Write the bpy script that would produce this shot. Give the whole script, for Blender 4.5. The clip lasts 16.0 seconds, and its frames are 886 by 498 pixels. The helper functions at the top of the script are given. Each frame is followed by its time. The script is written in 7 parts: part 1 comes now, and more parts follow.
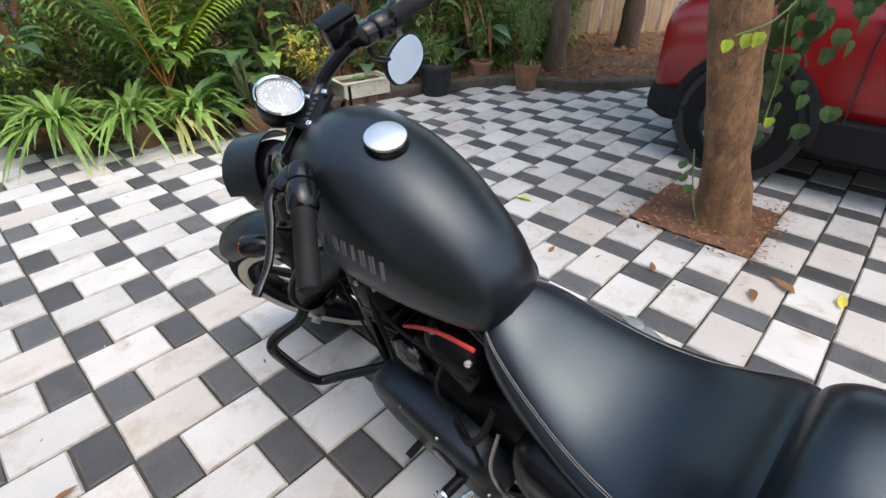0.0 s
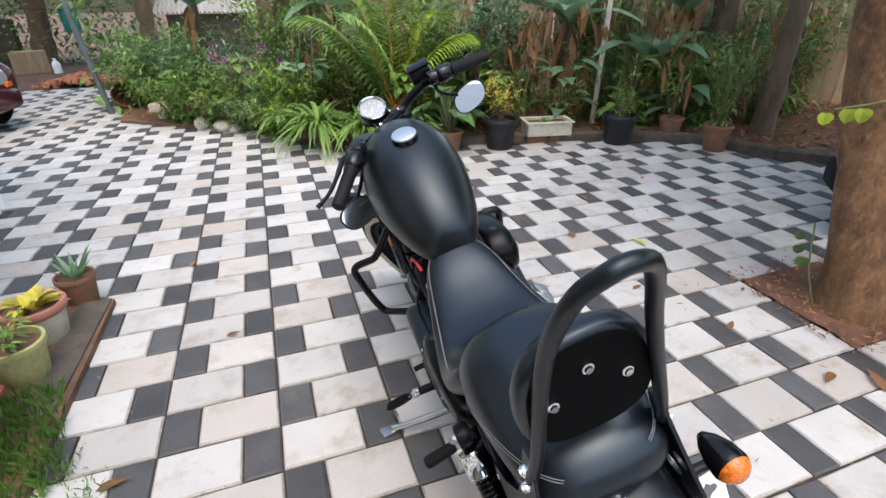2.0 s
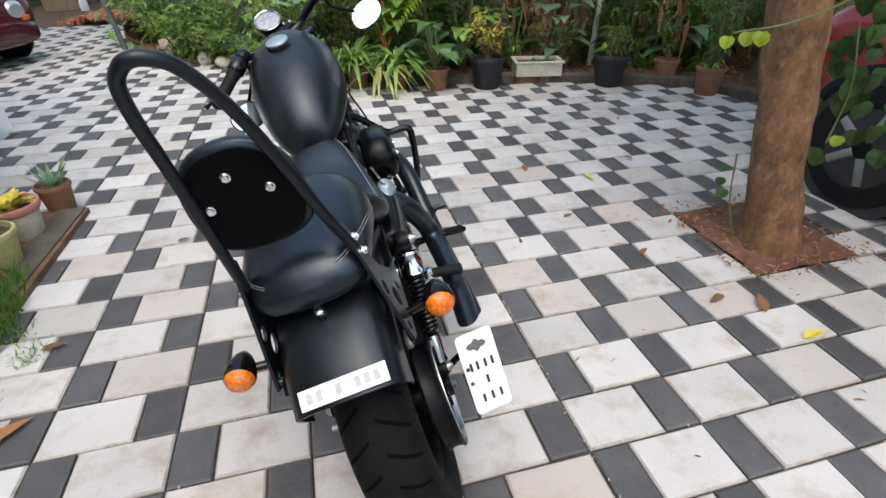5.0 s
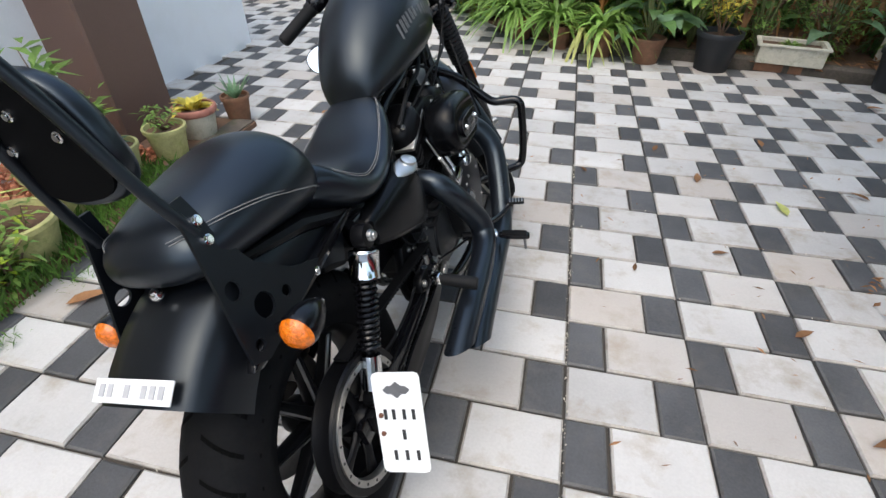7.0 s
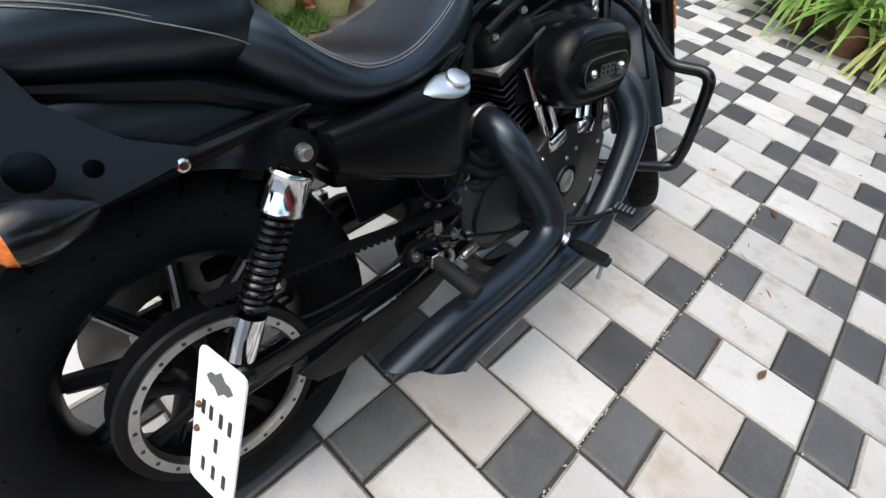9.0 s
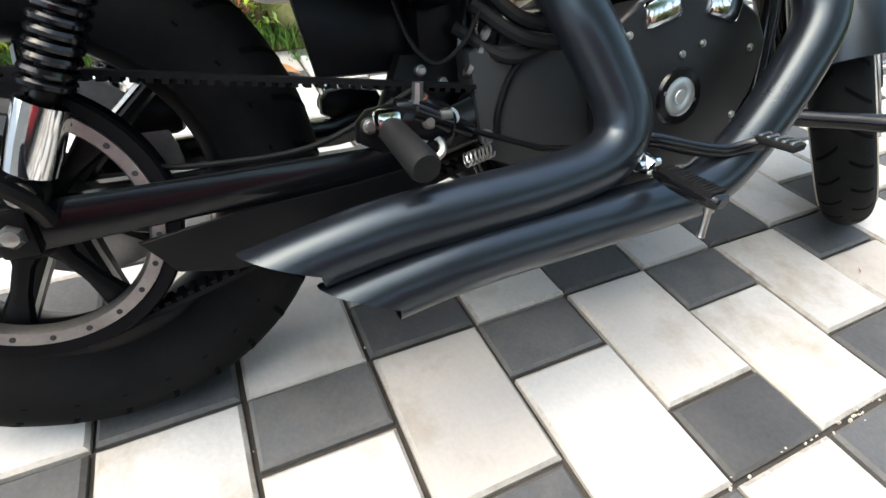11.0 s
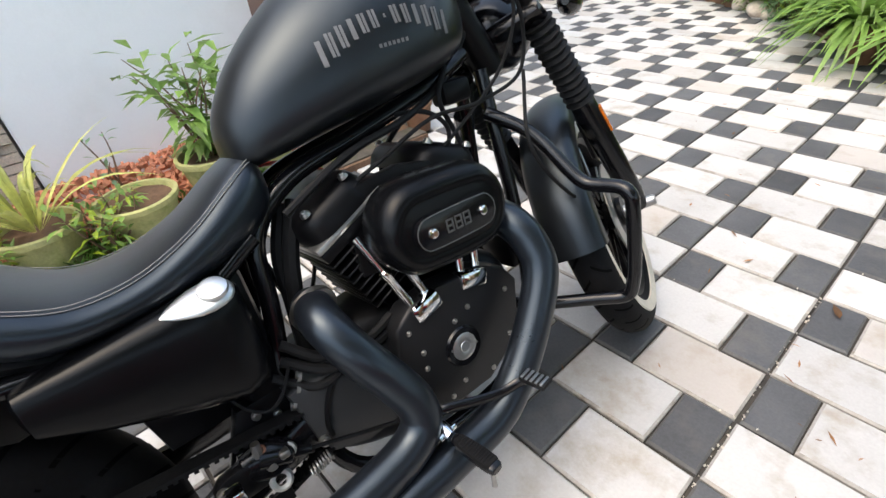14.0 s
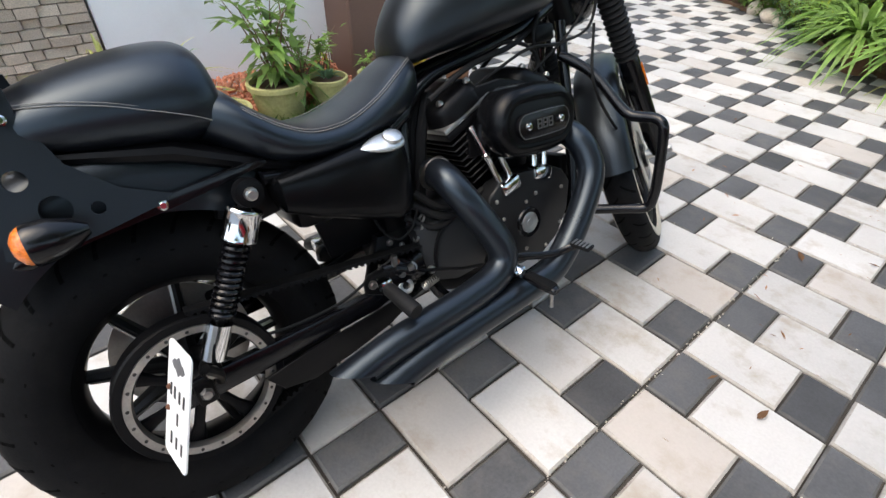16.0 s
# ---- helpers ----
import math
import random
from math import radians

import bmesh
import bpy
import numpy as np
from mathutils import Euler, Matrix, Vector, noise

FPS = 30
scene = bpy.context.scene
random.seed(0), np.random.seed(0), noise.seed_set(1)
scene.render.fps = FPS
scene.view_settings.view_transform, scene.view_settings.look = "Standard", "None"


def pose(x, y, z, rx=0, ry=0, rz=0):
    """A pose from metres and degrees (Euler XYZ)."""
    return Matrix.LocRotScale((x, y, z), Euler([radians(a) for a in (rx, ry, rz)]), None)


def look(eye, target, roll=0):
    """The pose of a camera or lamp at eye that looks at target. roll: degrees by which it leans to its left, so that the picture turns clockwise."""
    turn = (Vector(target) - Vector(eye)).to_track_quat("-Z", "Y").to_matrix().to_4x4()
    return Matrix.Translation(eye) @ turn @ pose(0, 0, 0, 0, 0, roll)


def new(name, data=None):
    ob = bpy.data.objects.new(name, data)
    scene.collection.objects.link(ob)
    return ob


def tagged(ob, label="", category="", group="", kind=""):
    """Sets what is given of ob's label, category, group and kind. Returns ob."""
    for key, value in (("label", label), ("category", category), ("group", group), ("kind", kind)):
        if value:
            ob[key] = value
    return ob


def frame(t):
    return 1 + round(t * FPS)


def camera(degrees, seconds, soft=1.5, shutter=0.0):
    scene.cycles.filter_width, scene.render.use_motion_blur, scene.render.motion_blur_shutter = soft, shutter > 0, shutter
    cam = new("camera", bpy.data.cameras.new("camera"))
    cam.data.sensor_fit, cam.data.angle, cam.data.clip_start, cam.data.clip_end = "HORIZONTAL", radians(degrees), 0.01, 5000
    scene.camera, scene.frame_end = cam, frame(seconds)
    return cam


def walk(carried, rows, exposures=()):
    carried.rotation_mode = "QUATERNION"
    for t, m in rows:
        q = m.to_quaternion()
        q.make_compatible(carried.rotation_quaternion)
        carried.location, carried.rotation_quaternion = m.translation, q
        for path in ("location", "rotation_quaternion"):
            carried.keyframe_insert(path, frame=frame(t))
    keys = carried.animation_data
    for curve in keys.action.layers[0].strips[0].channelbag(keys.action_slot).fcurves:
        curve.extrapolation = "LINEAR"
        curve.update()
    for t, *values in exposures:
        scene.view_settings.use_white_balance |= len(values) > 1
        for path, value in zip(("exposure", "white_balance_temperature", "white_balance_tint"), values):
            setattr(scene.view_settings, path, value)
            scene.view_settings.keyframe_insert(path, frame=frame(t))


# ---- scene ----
LENS = 84.2
PATH = [
    (0, (-1.211, -0.087, 1.303), (-0.301, 0.789, 0.493), -0.86),
    (0.5, (-1.134, -0.288, 1.317), (-0.340, 0.721, 0.541), -1.07),
    (1, (-1.127, -0.491, 1.334), (-0.439, 0.625, 0.604), -4.42),
    (1.5, (-1.151, -0.644, 1.334), (-0.511, 0.500, 0.604), -1.46),
    (2, (-1.066, -0.800, 1.377), (-0.632, 0.457, 0.682), -0.60),
    (2.5, (-0.887, -0.908, 1.321), (-0.487, 0.336, 0.583), 3.50),
    (3, (-0.796, -0.927, 1.300), (-0.444, 0.312, 0.531), -2.18),
    (3.5, (-0.821, -1.044, 1.309), (-0.490, 0.201, 0.541), -3.19),
    (4, (-0.835, -1.159, 1.309), (-0.483, 0.069, 0.522), -2.31),
    (4.2, (-0.813, -1.185, 1.316), (-0.458, 0.039, 0.525), -1.73),
    (6.3, (-0.371, -1.004, 1.261), (-0.318, 0.213, 0.385), -1.57),
    (6.5, (-0.335, -0.965, 1.255), (-0.384, 0.246, 0.371), -2.95),
    (7, (-0.151, -0.893, 1.238), (-0.421, 0.274, 0.335), -0.14),
    (7.5, (-0.046, -0.820, 1.194), (-0.344, 0.297, 0.238), 1.71),
    (8, (-0.018, -0.650, 1.155), (-0.318, 0.419, 0.147), 4.69),
    (8.5, (-0.064, -0.537, 1.101), (-0.452, 0.456, 0.045), 7.10),
    (8.7, (-0.051, -0.503, 1.083), (-0.528, 0.440, 0.019), 9.31),
    (10.8, (0.081, -0.157, 0.716), (-0.936, 0.384, -0.244), 5.82),
    (11, (0.099, -0.133, 0.668), (-0.926, 0.394, -0.291), 3.45),
    (11.5, (0.145, -0.089, 0.647), (-0.897, 0.392, -0.318), -4.93),
    (12, (0.150, -0.066, 0.682), (-0.914, 0.405, -0.265), -8.81),
    (12.5, (0.152, -0.006, 0.733), (-0.905, 0.506, -0.199), -10.68),
    (13, (0.151, 0.061, 0.835), (-0.925, 0.638, -0.037), -10.88),
    (13.5, (0.169, 0.110, 0.977), (-0.880, 0.737, 0.108), -10.75),
    (14, (0.126, 0.053, 1.085), (-0.833, 0.820, 0.223), -6.43),
    (14.5, (0.081, -0.031, 1.084), (-0.851, 0.767, 0.212), -1.82),
    (15, (0.161, -0.128, 1.083), (-0.735, 0.664, 0.178), 0.57),
    (15.5, (0.289, -0.270, 1.112), (-0.614, 0.532, 0.222), 1.02),
    (16, (0.280, -0.372, 1.112), (-0.624, 0.400, 0.198), 0.79),
]
SKY, SUN = 0.15, 0.50
cam = camera(LENS, 16.0, soft=1.5, shutter=0.0)
walk(cam, [(t, look(eye, target, roll)) for t, eye, target, roll in PATH],
     exposures=[(0.0, 1.38, 6350, 10), (1.5, 1.34, 6350, 11), (4.0, 1.08, 6400, 10), (7.0, 1.10, 6300, 8), (8.7, 1.20, 6350, 7), (10.8, 2.08, 6650, 5), (11.5, 1.84, 6600, 5), (12.5, 1.66, 6600, 5), (14.0, 1.59, 6650, 9), (16.0, 1.37, 6550, 9)])

# ---- light ----
world = bpy.data.worlds.new("overcast_sky")
scene.world = world
world.use_nodes = True
wn = world.node_tree.nodes
sky = wn.new("ShaderNodeTexSky")
sky.sky_type, sky.sun_disc = "NISHITA", False
sky.sun_elevation, sky.sun_rotation = radians(66), radians(190)
sky.air_density, sky.dust_density, sky.ozone_density = 1.6, 4.0, 1.0
wn["Background"].inputs["Strength"].default_value = SKY
world.node_tree.links.new(sky.outputs[0], wn["Background"].inputs[0])
sun = new("sun", bpy.data.lights.new("sun", "SUN"))
sun.data.energy, sun.data.angle, sun.data.color = SUN, radians(60), (1.0, 0.995, 0.985)
sun.matrix_world = look((0.5, -1.3, 4.2), (0, 0, 0))

# ---- materials ----


def pmat(name, col, rough=0.5, metal=0.0, var=0.2, scale=6.0, bump=0.0, bscale=80.0, spot=None, spots=0.0, piece=0.0, coat=0.0, rvar=0.08, spec=0.5, stretch=(1, 1, 1), tint=None, sky_sheen=(1, 1, 1)):
    """A procedural material: base colour with broad and fine variation, stains, bump, and a shade of its own for each piece."""
    m = bpy.data.materials.new(name)
    m.use_nodes = True
    nt = m.node_tree
    n, li = nt.nodes, nt.links
    b = n["Principled BSDF"]
    b.inputs["Metallic"].default_value = metal
    b.inputs["Specular IOR Level"].default_value = spec
    b.inputs["Specular Tint"].default_value = (*sky_sheen, 1)
    b.inputs["Coat Weight"].default_value = coat
    b.inputs["Coat Roughness"].default_value = 0.12
    tc = n.new("ShaderNodeTexCoord")
    mp = n.new("ShaderNodeMapping")
    mp.inputs["Scale"].default_value = stretch
    src = tc.outputs["Object"]
    if piece:
        oi = n.new("ShaderNodeObjectInfo")
        gi = n.new("ShaderNodeNewGeometry")
        addr = n.new("ShaderNodeMath")
        addr.operation = "ADD"
        li.new(oi.outputs["Random"], addr.inputs[0])
        li.new(gi.outputs["Random Per Island"], addr.inputs[1])
        fr = n.new("ShaderNodeMath")
        fr.operation = "FRACT"
        li.new(addr.outputs[0], fr.inputs[0])
        sc = n.new("ShaderNodeVectorMath")
        sc.operation = "SCALE"
        sc.inputs[0].default_value = (37.0, 23.0, 11.0)
        li.new(fr.outputs[0], sc.inputs["Scale"])
        av = n.new("ShaderNodeVectorMath")
        av.operation = "ADD"
        li.new(tc.outputs["Object"], av.inputs[0])
        li.new(sc.outputs[0], av.inputs[1])
        src = av.outputs[0]
    li.new(src, mp.inputs[0])
    big = n.new("ShaderNodeTexNoise")
    big.inputs["Scale"].default_value, big.inputs["Detail"].default_value = scale, 5
    fine = n.new("ShaderNodeTexNoise")
    fine.inputs["Scale"].default_value, fine.inputs["Detail"].default_value = bscale, 4
    li.new(mp.outputs[0], big.inputs["Vector"])
    li.new(mp.outputs[0], fine.inputs["Vector"])
    mixf = n.new("ShaderNodeMath")
    mixf.operation = "MULTIPLY_ADD"
    mixf.inputs[1].default_value, mixf.inputs[2].default_value = 0.35, 0.0
    li.new(fine.outputs["Fac"], mixf.inputs[0])
    tot = n.new("ShaderNodeMath")
    tot.operation = "MULTIPLY_ADD"
    tot.inputs[1].default_value = 0.65
    li.new(big.outputs["Fac"], tot.inputs[0])
    li.new(mixf.outputs[0], tot.inputs[2])
    ramp = n.new("ShaderNodeValToRGB")
    lo, hi = [c * (1 - var) for c in col], [min(1.0, c * (1 + var)) for c in col]
    ramp.color_ramp.elements[0].position, ramp.color_ramp.elements[1].position = 0.3, 0.7
    ramp.color_ramp.elements[0].color, ramp.color_ramp.elements[1].color = (*lo, 1), (*hi, 1)
    li.new(tot.outputs[0], ramp.inputs[0])
    out = ramp.outputs[0]
    if spot:
        st = n.new("ShaderNodeTexNoise")
        st.inputs["Scale"].default_value, st.inputs["Detail"].default_value, st.inputs["Roughness"].default_value = scale * 1.7, 7, 0.65
        li.new(mp.outputs[0], st.inputs["Vector"])
        sr = n.new("ShaderNodeMapRange")
        sr.inputs["From Min"].default_value, sr.inputs["From Max"].default_value, sr.inputs["To Max"].default_value = 0.52, 0.75, spots
        li.new(st.outputs["Fac"], sr.inputs["Value"])
        mx = n.new("ShaderNodeMixRGB")
        mx.inputs[2].default_value = (*spot, 1)
        li.new(sr.outputs[0], mx.inputs[0])
        li.new(out, mx.inputs[1])
        out = mx.outputs[0]
    if piece:
        hs = n.new("ShaderNodeHueSaturation")
        mr = n.new("ShaderNodeMapRange")
        mr.inputs["To Min"].default_value, mr.inputs["To Max"].default_value = 1 - piece, 1 + piece
        li.new(fr.outputs[0], mr.inputs["Value"])
        li.new(mr.outputs[0], hs.inputs["Value"])
        li.new(out, hs.inputs["Color"])
        out = hs.outputs[0]
    if tint:
        r2 = n.new("ShaderNodeMath")
        r2.operation = "MULTIPLY"
        r2.inputs[1].default_value = 13.7
        li.new(fr.outputs[0], r2.inputs[0])
        r3 = n.new("ShaderNodeMath")
        r3.operation = "FRACT"
        li.new(r2.outputs[0], r3.inputs[0])
        r4 = n.new("ShaderNodeMapRange")
        r4.inputs["From Min"].default_value, r4.inputs["From Max"].default_value, r4.inputs["To Max"].default_value = 0.62, 1.0, 0.55
        li.new(r3.outputs[0], r4.inputs["Value"])
        mt = n.new("ShaderNodeMixRGB")
        mt.inputs[2].default_value = (*tint, 1)
        li.new(r4.outputs[0], mt.inputs[0])
        li.new(out, mt.inputs[1])
        out = mt.outputs[0]
    li.new(out, b.inputs["Base Color"])
    rr = n.new("ShaderNodeMapRange")
    rr.inputs["To Min"].default_value, rr.inputs["To Max"].default_value = max(0.02, rough - rvar), min(1, rough + rvar)
    li.new(tot.outputs[0], rr.inputs["Value"])
    li.new(rr.outputs[0], b.inputs["Roughness"])
    if bump:
        bp = n.new("ShaderNodeBump")
        bp.inputs["Strength"].default_value, bp.inputs["Distance"].default_value = bump, 0.004
        li.new(tot.outputs[0], bp.inputs["Height"])
        li.new(bp.outputs[0], b.inputs["Normal"])
    return m


def leafmat(name, col, rough=0.45, piece=0.35, tip=None):
    m = pmat(name, col, rough, 0, 0.3, 9.0, 0.15, 60.0, tip, 0.7 if tip else 0, piece)
    b = m.node_tree.nodes["Principled BSDF"]
    nt = m.node_tree
    tl = nt.nodes.new("ShaderNodeBsdfTranslucent")
    mx = nt.nodes.new("ShaderNodeMixShader")
    mx.inputs[0].default_value = 0.32
    nt.links.new(b.inputs["Base Color"].links[0].from_socket, tl.inputs["Color"])
    nt.links.new(b.outputs[0], mx.inputs[1])
    nt.links.new(tl.outputs[0], mx.inputs[2])
    nt.links.new(mx.outputs[0], nt.nodes["Material Output"].inputs["Surface"])
    return m


M_WHITE = pmat("white_paver", (0.475, 0.464, 0.448), 0.75, 0, 0.12, 4.0, 0.35, 130.0, (0.30, 0.245, 0.175), 0.85, 0.11, tint=(0.37, 0.305, 0.245))
M_DARK = pmat("charcoal_paver", (0.072, 0.073, 0.077), 0.70, 0, 0.32, 5.0, 0.4, 140.0, (0.12, 0.11, 0.10), 0.55, 0.25, spec=0.35)
M_JOINT = pmat("joint_sand", (0.050, 0.043, 0.036), 0.95, 0, 0.4, 20.0, 0.6, 200.0)
M_WEDGE = pmat("soiled_white_edge", (0.40, 0.375, 0.34), 0.85, 0, 0.25, 9.0, 0.4, 140.0, (0.16, 0.12, 0.085), 0.8, 0.12)
M_DEDGE = pmat("worn_charcoal_edge", (0.098, 0.096, 0.094), 0.8, 0, 0.3, 9.0, 0.4, 140.0, (0.06, 0.05, 0.04), 0.6, 0.2)
M_SOIL = pmat("garden_soil", (0.13, 0.072, 0.042), 0.95, 0, 0.45, 7.0, 1.0, 60.0, (0.21, 0.13, 0.08), 0.6)
M_PIT = pmat("reddish_soil", (0.14, 0.07, 0.042), 0.95, 0, 0.35, 12.0, 1.0, 90.0, (0.10, 0.06, 0.04), 0.6)
M_KERB = pmat("mossy_concrete", (0.085, 0.070, 0.055), 0.92, 0, 0.5, 9.0, 0.9, 70.0, (0.05, 0.06, 0.022), 0.8)
M_WALL = pmat("white_plaster", (0.80, 0.81, 0.83), 0.85, 0, 0.03, 2.0, 0.15, 120.0, (0.62, 0.62, 0.60), 0.25)
M_COL = pmat("brown_paint", (0.135, 0.080, 0.062), 0.6, 0, 0.10, 3.0, 0.15, 90.0)
M_MORTAR = pmat("grey_mortar", (0.20, 0.18, 0.155), 0.95, 0, 0.3, 20.0, 0.8, 90.0)
M_STONE = pmat("grey_stone", (0.55, 0.47, 0.385), 0.88, 0, 0.35, 14.0, 1.6, 60.0, (0.30, 0.25, 0.20), 0.6, 0.25)
M_CHIP = pmat("terracotta_chip", (0.46, 0.185, 0.105), 0.9, 0, 0.25, 20.0, 0.6, 90.0, None, 0, 0.35)
# specular tint puts a blue sky's reflection into the paint, pipes and leather
M_MATT = pmat("satin_black_paint", (0.0055, 0.006, 0.0072), 0.34, 0.0, 0.15, 4.0, 0.02, 400.0, rvar=0.03, spec=0.54, sky_sheen=(0.78, 0.90, 1.0))
M_GLOSS = pmat("gloss_black", (0.004, 0.004, 0.005), 0.17, 0, 0.1, 5.0, 0, 100.0, rvar=0.04, spec=0.36)
M_PANEL = pmat("deep_satin_black", (0.0026, 0.0028, 0.0034), 0.26, 0, 0.15, 5.0, 0.02, 400.0, rvar=0.03, spec=0.16)
M_FEND = pmat("fender_satin_black", (0.0045, 0.0052, 0.0068), 0.33, 0.0, 0.15, 4.0, 0.02, 400.0, rvar=0.03, spec=0.42, sky_sheen=(0.82, 0.92, 1.0))
M_BLACK = pmat("black_metal", (0.0036, 0.0036, 0.0042), 0.36, 0.0, 0.3, 9.0, 0.08, 150.0, spec=0.15)
M_PIPE = pmat("black_ceramic_pipe", (0.007, 0.0085, 0.0115), 0.28, 0.0, 0.1, 7.0, 0.0, 160.0, rvar=0.02, spec=0.6, sky_sheen=(0.76, 0.89, 1.0))
M_RUB = pmat("black_rubber", (0.0075, 0.0075, 0.008), 0.66, 0, 0.3, 14.0, 0.3, 160.0, (0.02, 0.019, 0.018), 0.3, spec=0.2)
M_SEAT = pmat("black_leather", (0.0058, 0.0068, 0.0092), 0.31, 0, 0.15, 3.0, 0.10, 420.0, rvar=0.05, spec=0.58, sky_sheen=(0.74, 0.88, 1.0))
M_CHROME = pmat("chrome", (0.78, 0.78, 0.78), 0.09, 1.0, 0.05, 20.0, 0, 100.0)
M_STEEL = pmat("worn_steel", (0.42, 0.41, 0.39), 0.34, 1.0, 0.2, 30.0, 0.1, 200.0)
M_ALU = pmat("machined_edge", (0.32, 0.32, 0.31), 0.38, 0.9, 0.2, 30.0, 0.05, 200.0)
M_DULL = pmat("dull_grey_metal", (0.10, 0.10, 0.10), 0.45, 0.6, 0.2, 40.0)
M_THREAD = pmat("grey_thread", (0.19, 0.185, 0.18), 0.8)
M_AMBER = pmat("amber_lens", (0.68, 0.15, 0.003), 0.20, 0, 0.5, 110.0, 1.0, 220.0, coat=0.6)
M_PLATE = pmat("white_plate", (0.80, 0.80, 0.79), 0.4, 0, 0.05, 8.0, 0, 90.0, (0.55, 0.52, 0.48), 0.2)
M_INK = pmat("black_ink", (0.02, 0.02, 0.02), 0.5)
M_RUST = pmat("rusty_bolt", (0.16, 0.07, 0.04), 0.8, 0.3)
M_LET = pmat("silver_decal", (0.12, 0.12, 0.125), 0.5, 0.1)
M_WW = pmat("cream_whitewall", (0.55, 0.50, 0.41), 0.75, 0, 0.15, 12.0, 0, 90.0)
M_RED = pmat("red_car_paint", (0.24, 0.004, 0.008), 0.25, 0.0, 0.1, 3.0, 0, 60.0, coat=0.35)
M_MAROON = pmat("maroon_car_paint", (0.075, 0.010, 0.018), 0.25, 0.1, 0.1, 3.0, 0, 60.0, coat=0.8)
M_CLAD = pmat("black_cladding", (0.012, 0.0125, 0.014), 0.65, 0, 0.15, 12.0, 0.15, 250.0, spec=0.15)
M_GLASS = pmat("dark_car_glass", (0.012, 0.014, 0.016), 0.06, 0, 0.05, 3.0)
M_REDW = pmat("red_wire", (0.45, 0.03, 0.02), 0.5)
# dial colour paled to imitate the sky's reflection in its glass
M_DIAL_GLARE = pmat("dial_face", (0.42, 0.44, 0.48), 0.3)
M_BARK = pmat("brown_bark", (0.145, 0.075, 0.033), 0.92, 0, 0.65, 16.0, 2.4, 75.0, (0.29, 0.175, 0.09), 0.75, stretch=(1, 1, 0.6))
M_BARK2 = pmat("grey_bark", (0.115, 0.076, 0.050), 0.92, 0, 0.5, 9.0, 1.6, 50.0, (0.05, 0.034, 0.024), 0.6, stretch=(1, 1, 0.3))
M_TERRA = pmat("terracotta", (0.20, 0.098, 0.055), 0.88, 0, 0.3, 12.0, 0.5, 90.0, (0.12, 0.10, 0.05), 0.7)
M_POTB = pmat("black_plastic_pot", (0.010, 0.011, 0.013), 0.5, 0, 0.2, 12.0, 0.1, 150.0)
M_POTY = pmat("mossy_pale_pot", (0.42, 0.40, 0.17), 0.85, 0, 0.3, 10.0, 0.4, 90.0, (0.20, 0.25, 0.05), 0.7)
M_BOX = pmat("dirty_white_planter", (0.50, 0.47, 0.38), 0.8, 0, 0.2, 10.0, 0.3, 90.0, (0.2, 0.19, 0.10), 0.7)
L_GREEN = leafmat("green_leaf", (0.19, 0.31, 0.066))
L_DEEP = leafmat("deep_green_leaf", (0.105, 0.195, 0.055))
L_VINE = leafmat("dark_vine_leaf", (0.05, 0.095, 0.026), 0.4)
L_LIME = leafmat("lime_leaf", (0.33, 0.42, 0.03), 0.45, 0.2)
L_GREY = leafmat("blue_green_leaf", (0.19, 0.31, 0.17), 0.5, 0.3)
L_YEL = leafmat("yellow_leaf", (0.60, 0.51, 0.08))
L_STRIPE = leafmat("variegated_leaf", (0.50, 0.52, 0.16), 0.45, 0.3)
L_DRY = leafmat("dry_leaf", (0.27, 0.135, 0.06), 0.85, 0.5)
L_PURP = leafmat("purple_petal", (0.50, 0.10, 0.42), 0.6, 0.2)
L_GRASS = leafmat("grass_blade", (0.10, 0.195, 0.03), 0.6, 0.45)
M_STEM = pmat("green_stem", (0.10, 0.12, 0.04), 0.7)
M_STEMB = pmat("brown_stem", (0.16, 0.10, 0.06), 0.85)
M_PALM = pmat("orange_palm_stem", (0.42, 0.17, 0.035), 0.6)
M_POLE = pmat("pale_pole", (0.55, 0.50, 0.42), 0.8, 0, 0.2, 14.0, 0.3)
M_GREYP = pmat("grey_steel_pole", (0.12, 0.14, 0.15), 0.5, 0.2)
M_WOOD = pmat("weathered_board", (0.36, 0.25, 0.155), 0.9, 0, 0.35, 6.0, 0.8, 60.0, None, 0, 0.35, stretch=(4, 4, 0.5))
M_SHEET = pmat("pale_sheet_metal", (0.62, 0.58, 0.52), 0.6, 0.0, 0.15, 3.0, 0.1, 60.0, (0.40, 0.33, 0.26), 0.5)
M_TEAL = pmat("teal_cloth", (0.05, 0.32, 0.27), 0.85, 0, 0.2, 8.0, 0.3, 90.0)
M_LAMP = pmat("headlamp_glass", (0.55, 0.57, 0.60), 0.08, 0.5, 0.2, 40.0)

# ---- mesh helpers ----


def mesh(name, bm, mat, smooth=True, angle=40):
    me = bpy.data.meshes.new(name)
    bmesh.ops.recalc_face_normals(bm, faces=bm.faces)
    bm.to_mesh(me)
    bm.free()
    me.materials.append(mat)
    if smooth:
        me.shade_smooth()
        me.set_sharp_from_angle(angle=radians(angle))
    return me


